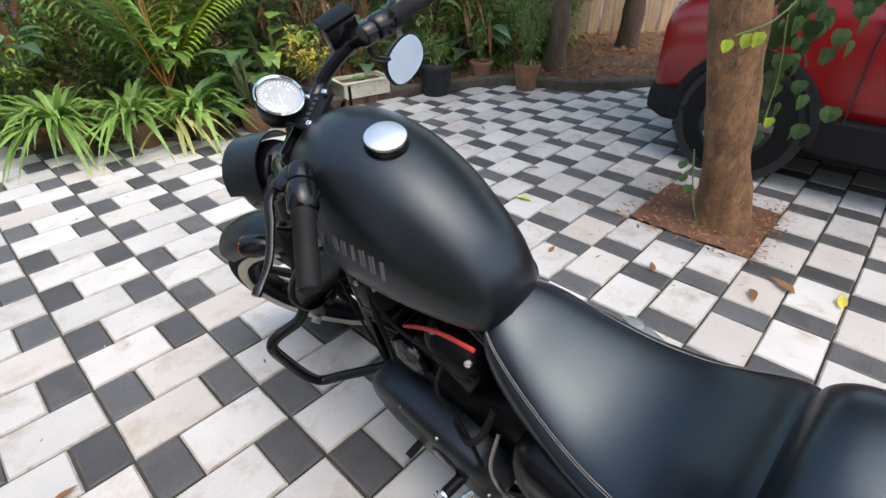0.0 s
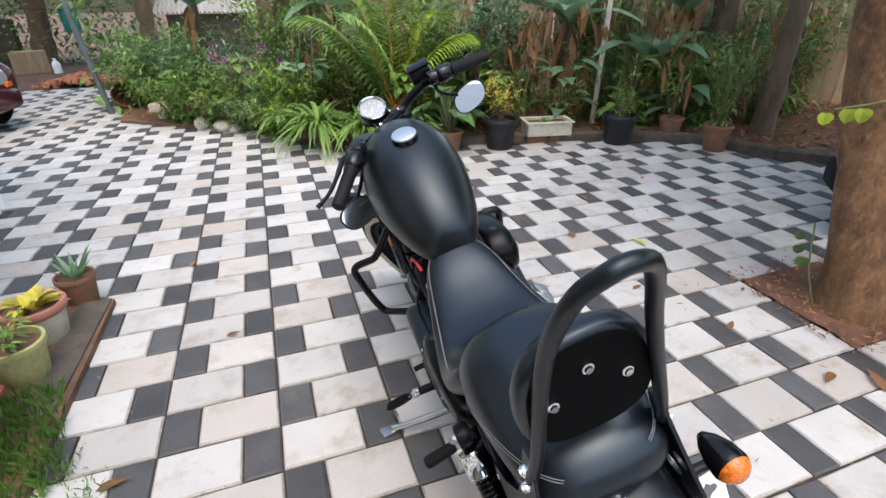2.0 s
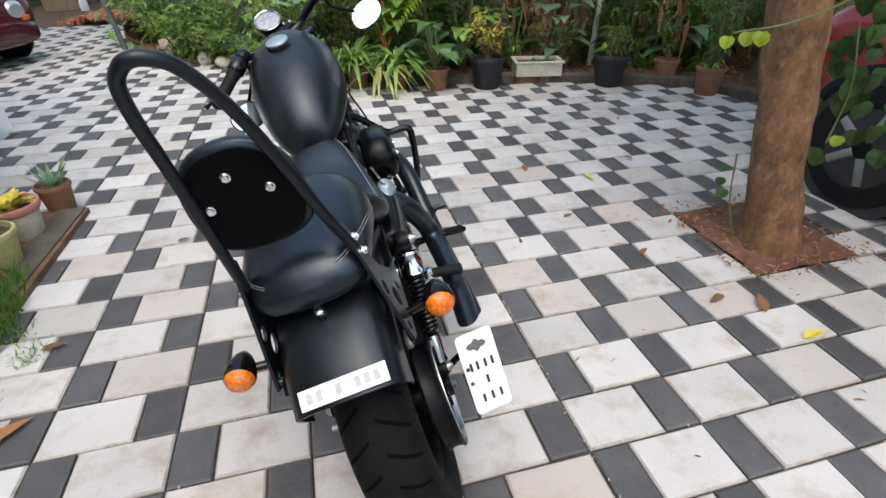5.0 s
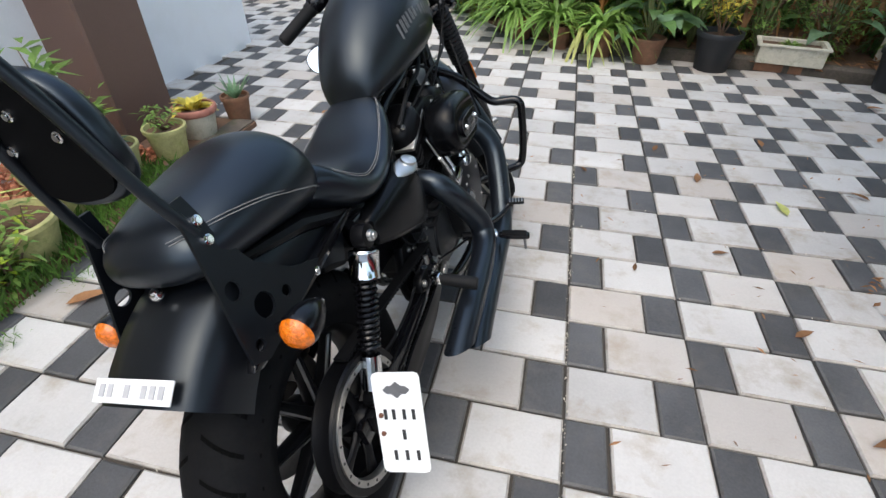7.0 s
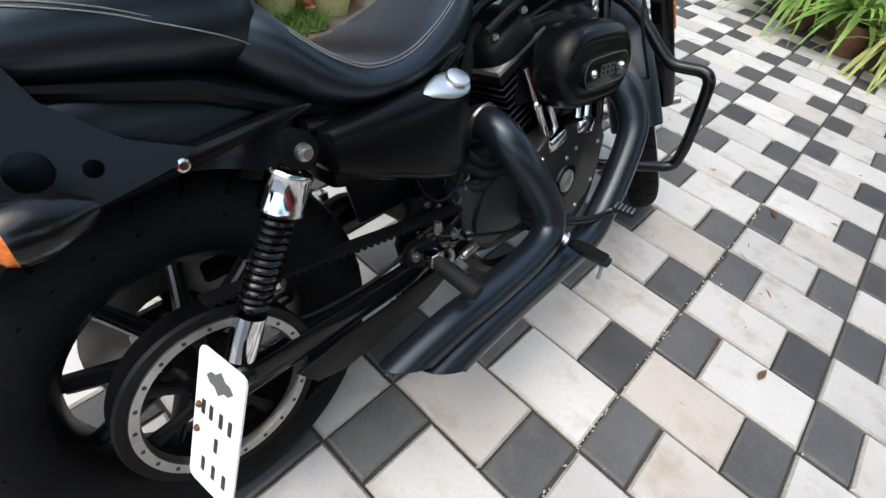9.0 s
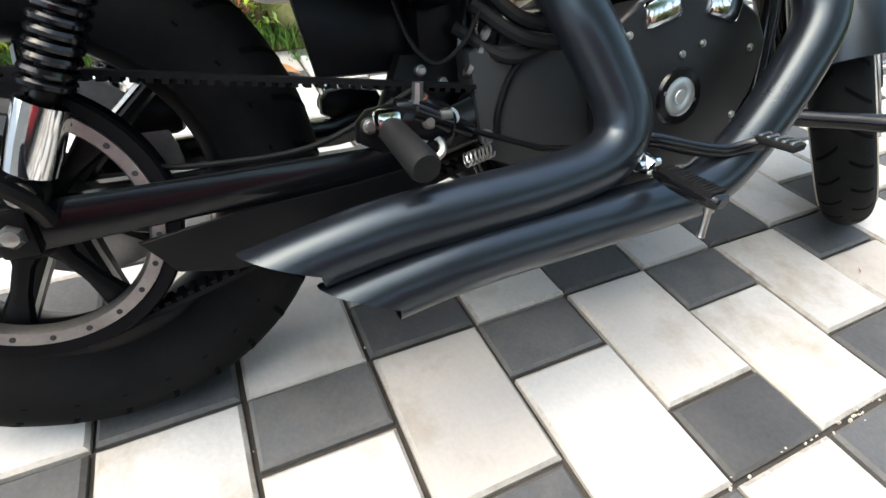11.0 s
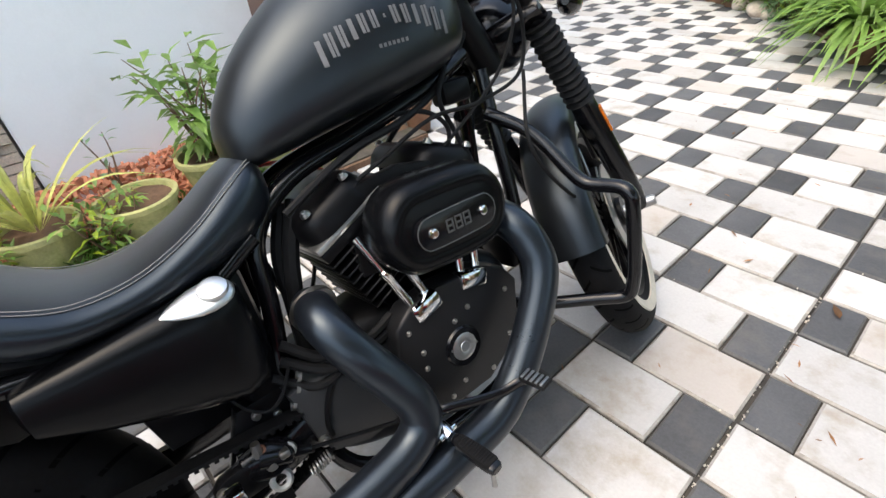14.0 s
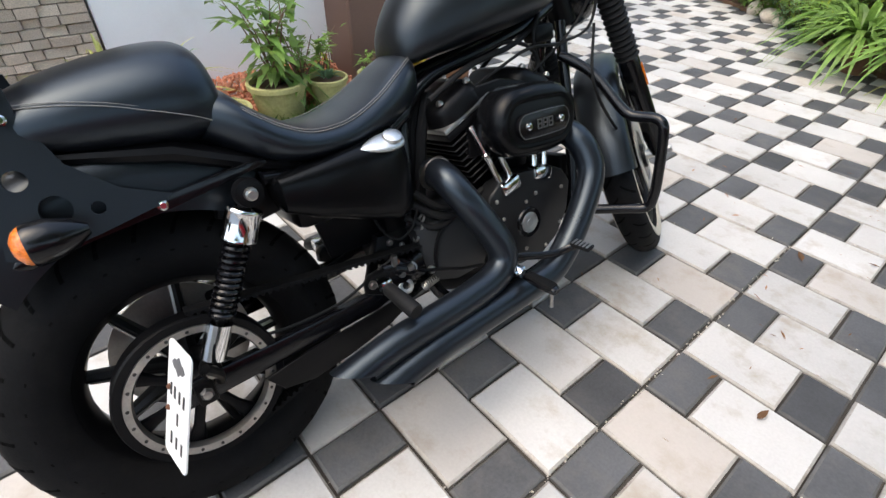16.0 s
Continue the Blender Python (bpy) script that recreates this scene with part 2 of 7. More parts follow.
def part(name, bm, mat, parent=None, label="", m=None, smooth=True, angle=40):
    """Links a bmesh as one mesh object, under its thing or part."""
    ob = new(name, mesh(name, bm, mat, smooth, angle))
    if parent:
        ob.parent = parent
    if m is not None:
        ob.matrix_basis = m
    if label:
        tagged(ob, label)
    if parent and (name.endswith("_mass") or name in ("foliage", "frond", "crown", "tread_groove")):
        tagged(ob, kind="stuff")
    return ob


def thing(name, label, category, group="", m=None, kind=""):
    ob = tagged(new(name), label, category, group, kind)
    if m is not None:
        ob.matrix_basis = m
    return ob


def again(ob, m, parent=None):
    """One more piece on the same mesh."""
    o = new(ob.name.split(".")[0], ob.data)
    o.parent = parent or ob.parent
    o.matrix_basis = m
    if "label" in ob:
        o["label"] = ob["label"]
    return o


def curve(pts, k=6):
    """Points on a smooth line through pts."""
    p = [Vector(q) for q in pts]
    p = [p[0] * 2 - p[1]] + p + [p[-1] * 2 - p[-2]]
    out = []
    for i in range(1, len(p) - 2):
        for j in range(k):
            t = j / k
            a, b, c, d = p[i - 1 : i + 3]
            out.append(0.5 * ((2 * b) + (c - a) * t + (2 * a - 5 * b + 4 * c - d) * t * t + (3 * b - a - 3 * c + d) * t**3))
    return out + [p[-2]]


def tube(pts, r, n=12, bm=None, taper=None, cap=True, flat=1.0):
    """A round bar along pts; r may be one radius or one for each point."""
    bm = bm or bmesh.new()
    pts = [Vector(p) for p in pts]
    rs = r if isinstance(r, (list, tuple)) else [r] * len(pts)
    t0 = (pts[1] - pts[0]).normalized()
    up = Vector((0, 0, 1)) if abs(t0.z) < 0.9 else Vector((1, 0, 0))
    nrm = (up - t0 * up.dot(t0)).normalized()
    rings = []
    for i, p in enumerate(pts):
        t = (pts[min(i + 1, len(pts) - 1)] - pts[max(i - 1, 0)]).normalized()
        nrm = (nrm - t * nrm.dot(t)).normalized()
        b = t.cross(nrm)
        rings.append([bm.verts.new(p + rs[i] * (math.cos(2 * math.pi * j / n) * nrm * flat + math.sin(2 * math.pi * j / n) * b)) for j in range(n)])
    for a, b in zip(rings, rings[1:]):
        for j in range(n):
            bm.faces.new((a[j], a[(j + 1) % n], b[(j + 1) % n], b[j]))
    if cap:
        bm.faces.new(rings[0][::-1])
        bm.faces.new(rings[-1])
    return bm


def lathe(profile, n=32, bm=None, closed=False):
    """Turns (radius, height) round z."""
    bm = bm or bmesh.new()
    rings = []
    for r, h in profile:
        if r < 1e-5:
            rings.append([bm.verts.new((0, 0, h))])
        else:
            rings.append([bm.verts.new((r * math.cos(2 * math.pi * j / n), r * math.sin(2 * math.pi * j / n), h)) for j in range(n)])
    for a, b in zip(rings, rings[1:] + ([rings[0]] if closed else [])):
        for j in range(n):
            k = (j + 1) % n
            if len(a) == 1 and len(b) == 1:
                continue
            if len(a) == 1:
                bm.faces.new((a[0], b[k], b[j]))
            elif len(b) == 1:
                bm.faces.new((a[j], a[k], b[0]))
            else:
                bm.faces.new((a[j], a[k], b[k], b[j]))
    return bm


def box(sx, sy, sz, bev=0.0, bm=None, m=None, seg=2):
    bm = bm or bmesh.new()
    made = bmesh.ops.create_cube(bm, size=1, matrix=(m or Matrix()) @ Matrix.Diagonal((sx, sy, sz, 1)))
    if bev:
        es = list({e for v in made["verts"] for e in v.link_edges})
        bmesh.ops.bevel(bm, geom=es, offset=bev, segments=seg, affect="EDGES", profile=0.5)
    return bm


def plate(pts, x0, x1, bev=0.004, seg=2):
    """A slab with the outline pts in (y, z), from x0 to x1."""
    bm = bmesh.new()
    a = [bm.verts.new((x0, y, z)) for y, z in pts]
    b = [bm.verts.new((x1, y, z)) for y, z in pts]
    fa, fb = bm.faces.new(a[::-1]), bm.faces.new(b)
    for i in range(len(pts)):
        j = (i + 1) % len(pts)
        bm.faces.new((a[i], a[j], b[j], b[i]))
    if bev:
        bmesh.ops.bevel(bm, geom=list(fb.edges) + list(fa.edges), offset=bev, segments=seg, affect="EDGES", profile=0.5)
    return bm


def holed(outer, holes, x0, x1):
    """A thin slab with the outline outer in (y, z) and real round holes (y, z, radius)."""
    bm = bmesh.new()
    edges = []
    loops = [outer] + [[(y + r * math.cos(q), z + r * math.sin(q)) for q in np.linspace(0, 2 * math.pi, 21)[:-1]] for y, z, r in holes]
    for lp in loops:
        vs = [bm.verts.new((x0, y, z)) for y, z in lp]
        edges += [bm.edges.new((vs[i], vs[(i + 1) % len(vs)])) for i in range(len(vs))]
    bmesh.ops.triangle_fill(bm, edges=edges, use_beauty=True, use_dissolve=False)
    made = bmesh.ops.extrude_face_region(bm, geom=list(bm.faces))
    for v in made["geom"]:
        if isinstance(v, bmesh.types.BMVert):
            v.co.x = x1
    return bm


def loft(rings, bm=None, cap=True):
    bm = bm or bmesh.new()
    vs = [[bm.verts.new(p) for p in r] for r in rings]
    n = len(vs[0])
    for a, b in zip(vs, vs[1:]):
        for j in range(n):
            bm.faces.new((a[j], a[(j + 1) % n], b[(j + 1) % n], b[j]))
    if cap:
        bm.faces.new(vs[0][::-1])
        bm.faces.new(vs[-1])
    return bm


def section(y, hw, top, bot, n=28, pt=2.6, pb=2.6, wide=0.5, x0=0.0):
    """A rounded ring across the bike at y; wide: how high up its widest line lies, 0 to 1."""
    zc = bot + (top - bot) * wide
    ring = []
    for j in range(n):
        a = 2 * math.pi * j / n
        c, s = math.cos(a), math.sin(a)
        p = pt if s >= 0 else pb
        x = hw * math.copysign(abs(c) ** (2 / p), c)
        z = (top - zc if s >= 0 else zc - bot) * math.copysign(abs(s) ** (2 / p), s)
        ring.append((x0 + x, y, zc + z))
    return ring


def spline(rows, k=5):
    """Fills in rows of numbers smoothly."""
    out = []
    p = [np.array(r, float) for r in rows]
    p = [2 * p[0] - p[1]] + p + [2 * p[-1] - p[-2]]
    for i in range(1, len(p) - 2):
        for j in range(k):
            t = j / k
            a, b, c, d = p[i - 1 : i + 3]
            out.append(0.5 * ((2 * b) + (c - a) * t + (2 * a - 5 * b + 4 * c - d) * t * t + (3 * b - a - 3 * c + d) * t**3))
    return out + [p[-2]]


def turned(p0, p1):
    """The pose that lays z along p0 to p1, with its origin at p0."""
    d = Vector(p1) - Vector(p0)
    return Matrix.Translation(p0) @ d.to_track_quat("Z", "Y").to_matrix().to_4x4()


def leaf(bm, base, d, length, width, up=Vector((0, 0, 1)), droop=0.3, seg=2, fold=0.15, shape=0.45):
    """A folded, drooping leaf of a few faces."""
    d = Vector(d).normalized()
    side = d.cross(up)
    side = side.normalized() if side.length > 1e-3 else Vector((1, 0, 0))
    nrm = side.cross(d)
    last = None
    for i in range(seg + 2):
        t = i / (seg + 1)
        w = width * 0.5 * (math.sin(math.pi * min(1, t**shape * 0.98 + 0.02)) if 0 < i < seg + 1 else 0.02)
        c = Vector(base) + d * length * t - Vector((0, 0, 1)) * droop * length * t * t
        row = [bm.verts.new(c - side * w + nrm * fold * w), bm.verts.new(c), bm.verts.new(c + side * w + nrm * fold * w)]
        if last:
            bm.faces.new((last[0], last[1], row[1], row[0]))
            bm.faces.new((last[1], last[2], row[2], row[1]))
        last = row
    return bm


rnd = random.Random(7)


def rdir(zlo=-0.2, zhi=1.0):
    a, z = rnd.uniform(0, 2 * math.pi), rnd.uniform(zlo, zhi)
    s = math.sqrt(max(0.0, 1 - z * z))
    return Vector((s * math.cos(a), s * math.sin(a), z))

M_MIRROR = bpy.data.materials.new("mirror")
M_MIRROR.use_nodes = True
_b = M_MIRROR.node_tree.nodes["Principled BSDF"]
_b.inputs["Metallic"].default_value, _b.inputs["Roughness"].default_value, _b.inputs["Base Color"].default_value = 1.0, 0.02, (0.92, 0.92, 0.92, 1)
M_CLEAR = bpy.data.materials.new("clear_glass")
M_CLEAR.use_nodes = True
_b = M_CLEAR.node_tree.nodes["Principled BSDF"]
_b.inputs["Transmission Weight"].default_value, _b.inputs["Roughness"].default_value, _b.inputs["IOR"].default_value = 1.0, 0.0, 1.45
M_MID = pmat("faded_grey_ink", (0.42, 0.42, 0.43), 0.6)
L_PALM = leafmat("fresh_palm_leaf", (0.25, 0.36, 0.03), 0.45, 0.25)
M_WRINKLE = pmat("dark_grey_wrinkle_paint", (0.022, 0.0228, 0.024), 0.50, 0, 0.15, 8.0, 0.25, 380.0, spec=0.4)
M_GROOVE_SHADE = pmat("tread_shadow", (0.0022, 0.0022, 0.0022), 0.9, spec=0.05)
M_CASE = pmat("satin_black_case", (0.009, 0.0093, 0.0105), 0.38, 0, 0.2, 12.0, 0.1, 260.0, spec=0.28)
M_RIMRED = pmat("faded_red_paint", (0.36, 0.15, 0.11), 0.75, 0, 0.25, 14.0, 0.2)
M_SATIN = pmat("satin_chrome", (0.62, 0.62, 0.61), 0.38, 1.0, 0.06, 20.0, 0, 100.0)
M_TYRE = pmat("worn_tyre_rubber", (0.0055, 0.0055, 0.006), 0.72, 0, 0.35, 12.0, 0.35, 150.0, (0.015, 0.014, 0.013), 0.4, spec=0.10)
M_CLOTH = pmat("dull_black_backing", (0.0028, 0.0028, 0.003), 0.8, 0, 0.2, 9.0, 0.2, 300.0, spec=0.06)

# ---- the motorcycle: x right, y ahead, z up from the rear tyre's contact; it leans on its side stand ----
bike = thing("motorcycle", "matt black cruiser motorcycle parked leaning on its side stand", "motorcycle",
             m=pose(-0.465, -0.340, 0.0, 0, 0, -2.7) @ pose(0, 0, 0, 0, -16.5, 0))
STEER = Matrix.Translation((0, 1.115, 1.0)) @ Matrix.Rotation(radians(35), 4, Vector((0, -math.sin(radians(26.5)), math.cos(radians(26.5))))) @ Matrix.Translation((0, -1.115, -1.0))
STEER_BAR = Matrix.Translation((0.02, 1.05, 1.0)) @ Matrix.Rotation(radians(30), 4, Vector((0, -math.sin(radians(28)), math.cos(radians(28))))) @ Matrix.Translation((0, -1.05, -1.0))


def bolt(p, axis, r, mat, parent, name="bolt", h=0.006):
    bm = lathe([(0, h), (r * 0.55, h), (r * 0.62, h * 0.7), (r * 0.9, h * 0.6), (r, h * 0.2), (r, -0.002), (0, -0.002)], 12)
    return part(name, bm, mat, parent, m=turned(p, Vector(p) + Vector(axis)))


# wheels


def wheel(name, m, R, half, rim_r, spokes, label, white=False):
    """Axis along x. The hub carries the tyre, rim and spokes as its parts."""
    hub = part(name, lathe([(0, -0.07), (0.04, -0.07), (0.045, -0.04), (0.034, 0), (0.045, 0.04), (0.04, 0.07), (0, 0.07)], 24), M_BLACK, bike, label, m @ Matrix.Rotation(radians(90), 4, "Y"))
    prof = []
    for i in range(19):
        a = math.pi * i / 18
        prof.append((rim_r - 0.004 + (R - rim_r + 0.004) * math.sin(a) ** 0.55, -half * math.cos(a) * (1.0 if 0 < i < 18 else 0.75)))
    part("tyre", lathe(prof + [(rim_r - 0.012, half * 0.6), (rim_r - 0.012, -half * 0.6)], 72, closed=True), M_TYRE, hub)
    # grooves laid on as thin near-black strips, their shade put into the colour
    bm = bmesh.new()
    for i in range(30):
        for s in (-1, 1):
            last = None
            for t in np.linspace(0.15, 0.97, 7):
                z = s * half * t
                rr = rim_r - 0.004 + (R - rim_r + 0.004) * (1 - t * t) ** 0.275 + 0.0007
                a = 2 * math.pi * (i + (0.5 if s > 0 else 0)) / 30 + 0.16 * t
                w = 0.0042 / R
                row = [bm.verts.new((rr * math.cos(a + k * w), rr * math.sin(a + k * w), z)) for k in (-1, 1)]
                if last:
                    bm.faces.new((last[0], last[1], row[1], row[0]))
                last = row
    part("tread_groove", bm, M_GROOVE_SHADE, hub, smooth=False)
    part("rim", lathe([(rim_r + 0.006, -half * 0.66), (rim_r - 0.006, -half * 0.70), (rim_r - 0.022, -half * 0.5), (rim_r - 0.03, 0), (rim_r - 0.022, half * 0.5), (rim_r - 0.006, half * 0.70), (rim_r + 0.006, half * 0.66), (rim_r - 0.004, half * 0.4), (rim_r - 0.004, -half * 0.4)], 64, closed=True), M_BLACK, hub)
    if white:
        for s in (-1, 1):
            part("whitewall", lathe([(rim_r + 0.010, s * (half * 0.93)), (rim_r + 0.038, s * (half * 1.018)), (rim_r + 0.040, s * half * 0.97), (rim_r + 0.010, s * half * 0.85)], 72, closed=True), M_WW, hub, "cream whitewall stripe")
    first = None
    for i in range(spokes):
        a = 2 * math.pi * i / spokes
        if first is None:
            ring = []
            for t in np.linspace(0, 1, 6):
                r = 0.036 + (rim_r - 0.026 - 0.036) * t
                w, h = 0.012 + 0.007 * (1 - t) ** 2, 0.014 + 0.008 * (1 - t)
                ring.append([(r, w * math.cos(q), h * math.sin(q)) for q in np.linspace(0, 2 * math.pi, 9)[:-1]])
            first = part("spoke", loft(ring), M_BLACK, hub)
            first.matrix_basis = Matrix.Rotation(a, 4, "Z")
            ring = [[(0.05 + (rim_r - 0.085) * t + (0 if c else 0.004), 0.0085 + 0.004 * (1 - t) ** 2 + (0.0022 if c else -0.0022), 0.0115 + 0.006 * (1 - t) + d) for c, d in ((0, 0), (1, -0.002), (1, 0.001), (0, 0.003))] for t in np.linspace(0, 1, 6)]
            edge = part("spoke_edge", loft(ring), M_ALU, hub, "bare machined spoke edge")
            edge.matrix_basis = Matrix.Rotation(a, 4, "Z")
        else:
            again(first, Matrix.Rotation(a, 4, "Z"), hub)
            again(edge, Matrix.Rotation(a, 4, "Z"), hub)
    return hub


RA = Vector((0, 0, 0.322))
rear = wheel("rear_wheel", Matrix.Translation(RA) @ Matrix.Rotation(0.2, 4, "X"), 0.322, 0.080, 0.205, 9, "black cast rear wheel with a wide tyre")
# belt pulley on the right side, with a row of holes in its bare edge
pul = part("belt_pulley", lathe([(0.125, 0.086), (0.142, 0.086), (0.146, 0.092), (0.141, 0.110), (0.144, 0.128), (0.148, 0.130), (0.145, 0.136), (0.131, 0.134), (0.125, 0.125)], 64, closed=True), M_BLACK, rear, "black belt pulley with a bare metal edge")
part("pulley_edge", lathe([(0.113, 0.126), (0.117, 0.1365), (0.130, 0.1375), (0.131, 0.132), (0.113, 0.122)], 64, closed=True), M_STEEL, rear, "bare worn steel ring")
dot = None
for i in range(22):
    a = 2 * math.pi * i / 22
    pm = Matrix.Rotation(a, 4, "Z") @ Matrix.Translation((0.1235, 0, 0.1368))
    if dot is None:
        dot = part("hole", lathe([(0, 0.0015), (0.003, 0.0012), (0.0034, -0.001), (0, -0.001)], 10), M_INK, rear, m=pm)
    else:
        again(dot, pm)
sp = None
for i in range(7):
    pm = Matrix.Rotation(2 * math.pi * i / 7 + 0.3, 4, "Z")
    if sp is None:
        sp = part("pulley_spoke", loft([[(r, w * math.cos(q), 0.108 + 0.009 * math.sin(q)) for q in np.linspace(0, 2 * math.pi, 9)[:-1]] for r, w in ((0.03, 0.018), (0.05, 0.010), (0.08, 0.010), (0.117, 0.017))]), M_BLACK, rear, m=pm)
    else:
        again(sp, pm)
part("pulley_hub", lathe([(0, 0.13), (0.03, 0.13), (0.036, 0.12), (0.04, 0.10), (0.04, 0.06), (0, 0.06)], 28), M_BLACK, rear)
part("brake_disc", lathe([(0.07, -0.088), (0.14, -0.088), (0.14, -0.083), (0.07, -0.083)], 48, closed=True), M_STEEL, rear)
ax = part("axle", lathe([(0, -0.17), (0.008, -0.17), (0.008, 0.158), (0.0, 0.160)], 16), M_STEEL, bike, "steel rear axle", Matrix.Translation(RA) @ Matrix.Rotation(radians(90), 4, "Y"))
part("axle_nut", lathe([(0, 0.158), (0.009, 0.158), (0.0125, 0.154), (0.013, 0.146), (0.017, 0.145), (0.017, 0.142), (0, 0.142)], 6), M_DULL, ax)
part("adjuster_block", box(0.05, 0.035, 0.03, 0.006, m=Matrix.Translation((0, 0, 0.135))), M_BLACK, ax)

FAX = Vector((0, 1.489, 0.324))
front = wheel("front_wheel", STEER @ Matrix.Translation(FAX), 0.331, 0.050, 0.245, 9, "black cast front wheel with a cream stripe on its tyre", True)
part("brake_disc", lathe([(0.09, 0.058), (0.145, 0.058), (0.145, 0.062), (0.09, 0.062)], 48, closed=True), M_STEEL, front, "steel front brake disc")
part("disc_carrier", lathe([(0.03, 0.05), (0.10, 0.054), (0.10, 0.058), (0.03, 0.06)], 40, closed=True), M_BLACK, front)
part("axle_nut", lathe([(0, 0.155), (0.012, 0.155), (0.015, 0.15), (0.015, -0.15), (0, -0.15)], 12), M_STEEL, front)

# fork, built straight ahead and then turned with the bar
FU, FL = Vector((0, 1.153, 1.0)), Vector((0, 1.489, 0.324))
fd = (FL - FU)
for s in (-1, 1):
    a = FU + Vector((s * 0.110, 0.0, 0))
    leg = part("fork_leg", tube([a + fd * 0.0, a + fd * 0.62], 0.0195, 16), M_BLACK, bike, m=STEER)
    part("slider", tube([a + fd * 0.50, a + fd * 0.52, a + fd * 0.92, a + fd * 1.0], [0.027, 0.030, 0.030, 0.024], 18), M_GLOSS, leg, "gloss black fork slider")
    gp, gr = [], []
    for i in range(25):
        gp.append(a + fd * (0.22 + 0.28 * i / 24))
        gr.append(0.036 if i % 2 == 0 else 0.029)
    part("reflector", box(0.006, 0.016, 0.075, 0.002, m=Matrix.Translation(a + fd * 0.60 + Vector((s * 0.031, 0, 0))) @ pose(0, 0, 0, 26.5)), M_AMBER, leg, "amber side reflector")
    part("gaiter", tube(gp, gr, 18), M_RUB, leg, "black rubber fork gaiter")
for zt in (0.03, 0.20):
    c = FU + fd * zt
    part("triple_clamp", box(0.27, 0.075, 0.035, 0.012, m=Matrix.Translation(c) @ pose(0, 0, 0, -27)), M_GLOSS, bike, m=STEER)
part("steering_neck", tube([(0, 1.095, 1.0), (0, 1.180, 0.81)], 0.035, 20), M_BLACK, bike)
# front fender
rings = []
for q in np.linspace(radians(62), radians(174), 22):
    rad = 0.365 + 0.006 * math.sin((q - radians(62)) * 1.3)
    c, s = math.cos(q), math.sin(q)
    ring = []
    for t, dr in [(-1, -0.055), (-1.0, -0.03), (-0.93, -0.012), (-0.7, 0), (-0.35, 0.008), (0, 0.011), (0.35, 0.008), (0.7, 0), (0.93, -0.012), (1.0, -0.03), (1, -0.055), (0.93, -0.055), (0.9, -0.03), (0.6, -0.009), (0, 0), (-0.6, -0.009), (-0.9, -0.03), (-0.93, -0.055)]:
        ring.append((0.068 * t, FAX.y + (rad + dr) * c, FAX.z + (rad + dr) * s))
    rings.append(ring)
part("front_fender", loft(rings), M_MATT, bike, "satin black front fender", STEER)
for s in (-1, 1):
    part("fender_bracket", plate([(1.364, 0.611), (1.424, 0.651), (1.444, 0.591), (1.424, 0.491), (1.374, 0.511)], s * 0.070, s * 0.078, 0.002), M_BLACK, bike, m=STEER)
    # front signal
    fs = part("front_signal", loft([[(s * 0.175 + r * math.cos(q), 1.32 - yy - 0.01, 0.86 + r * math.sin(q)) for q in np.linspace(0, 2 * math.pi, 17)[:-1]] for yy, r in ((-0.01, 0.026), (0.02, 0.027), (0.05, 0.02), (0.065, 0.008))]), M_GLOSS, bike, m=STEER)
    part("amber_lens", lathe([(0, 0.012), (0.016, 0.009), (0.026, 0), (0.025, -0.004), (0, -0.004)], 24), M_AMBER, fs, m=turned((s * 0.175, 1.320, 0.86), (s * 0.175, 2.0, 0.86)))
# headlight
hl = part("headlight", lathe([(0, -0.075), (0.03, -0.07), (0.065, -0.045), (0.084, 0.0), (0.086, 0.045), (0.082, 0.056), (0.07, 0.056)], 36), M_GLOSS, bike, "gloss black headlight bucket", STEER @ turned((0, 1.265, 0.89), (0, 1.45, 0.86)))
part("lens", lathe([(0.078, 0.054), (0.06, 0.064), (0.03, 0.072), (0, 0.075)], 36), M_LAMP, hl)
part("headlight_visor", loft([[(0.092 * math.cos(q) * k, 1.25 + yy, 0.90 + 0.092 * math.sin(q) * k + 0.004) for q in np.linspace(0.3, math.pi - 0.3, 14)] + [(0.088 * math.cos(q) * k, 1.25 + yy, 0.90 + 0.088 * math.sin(q) * k + 0.004) for q in np.linspace(math.pi - 0.3, 0.3, 14)] for yy, k in ((0, 1.0), (0.05, 1.0), (0.095, 0.97))]), M_MATT, bike, m=STEER)

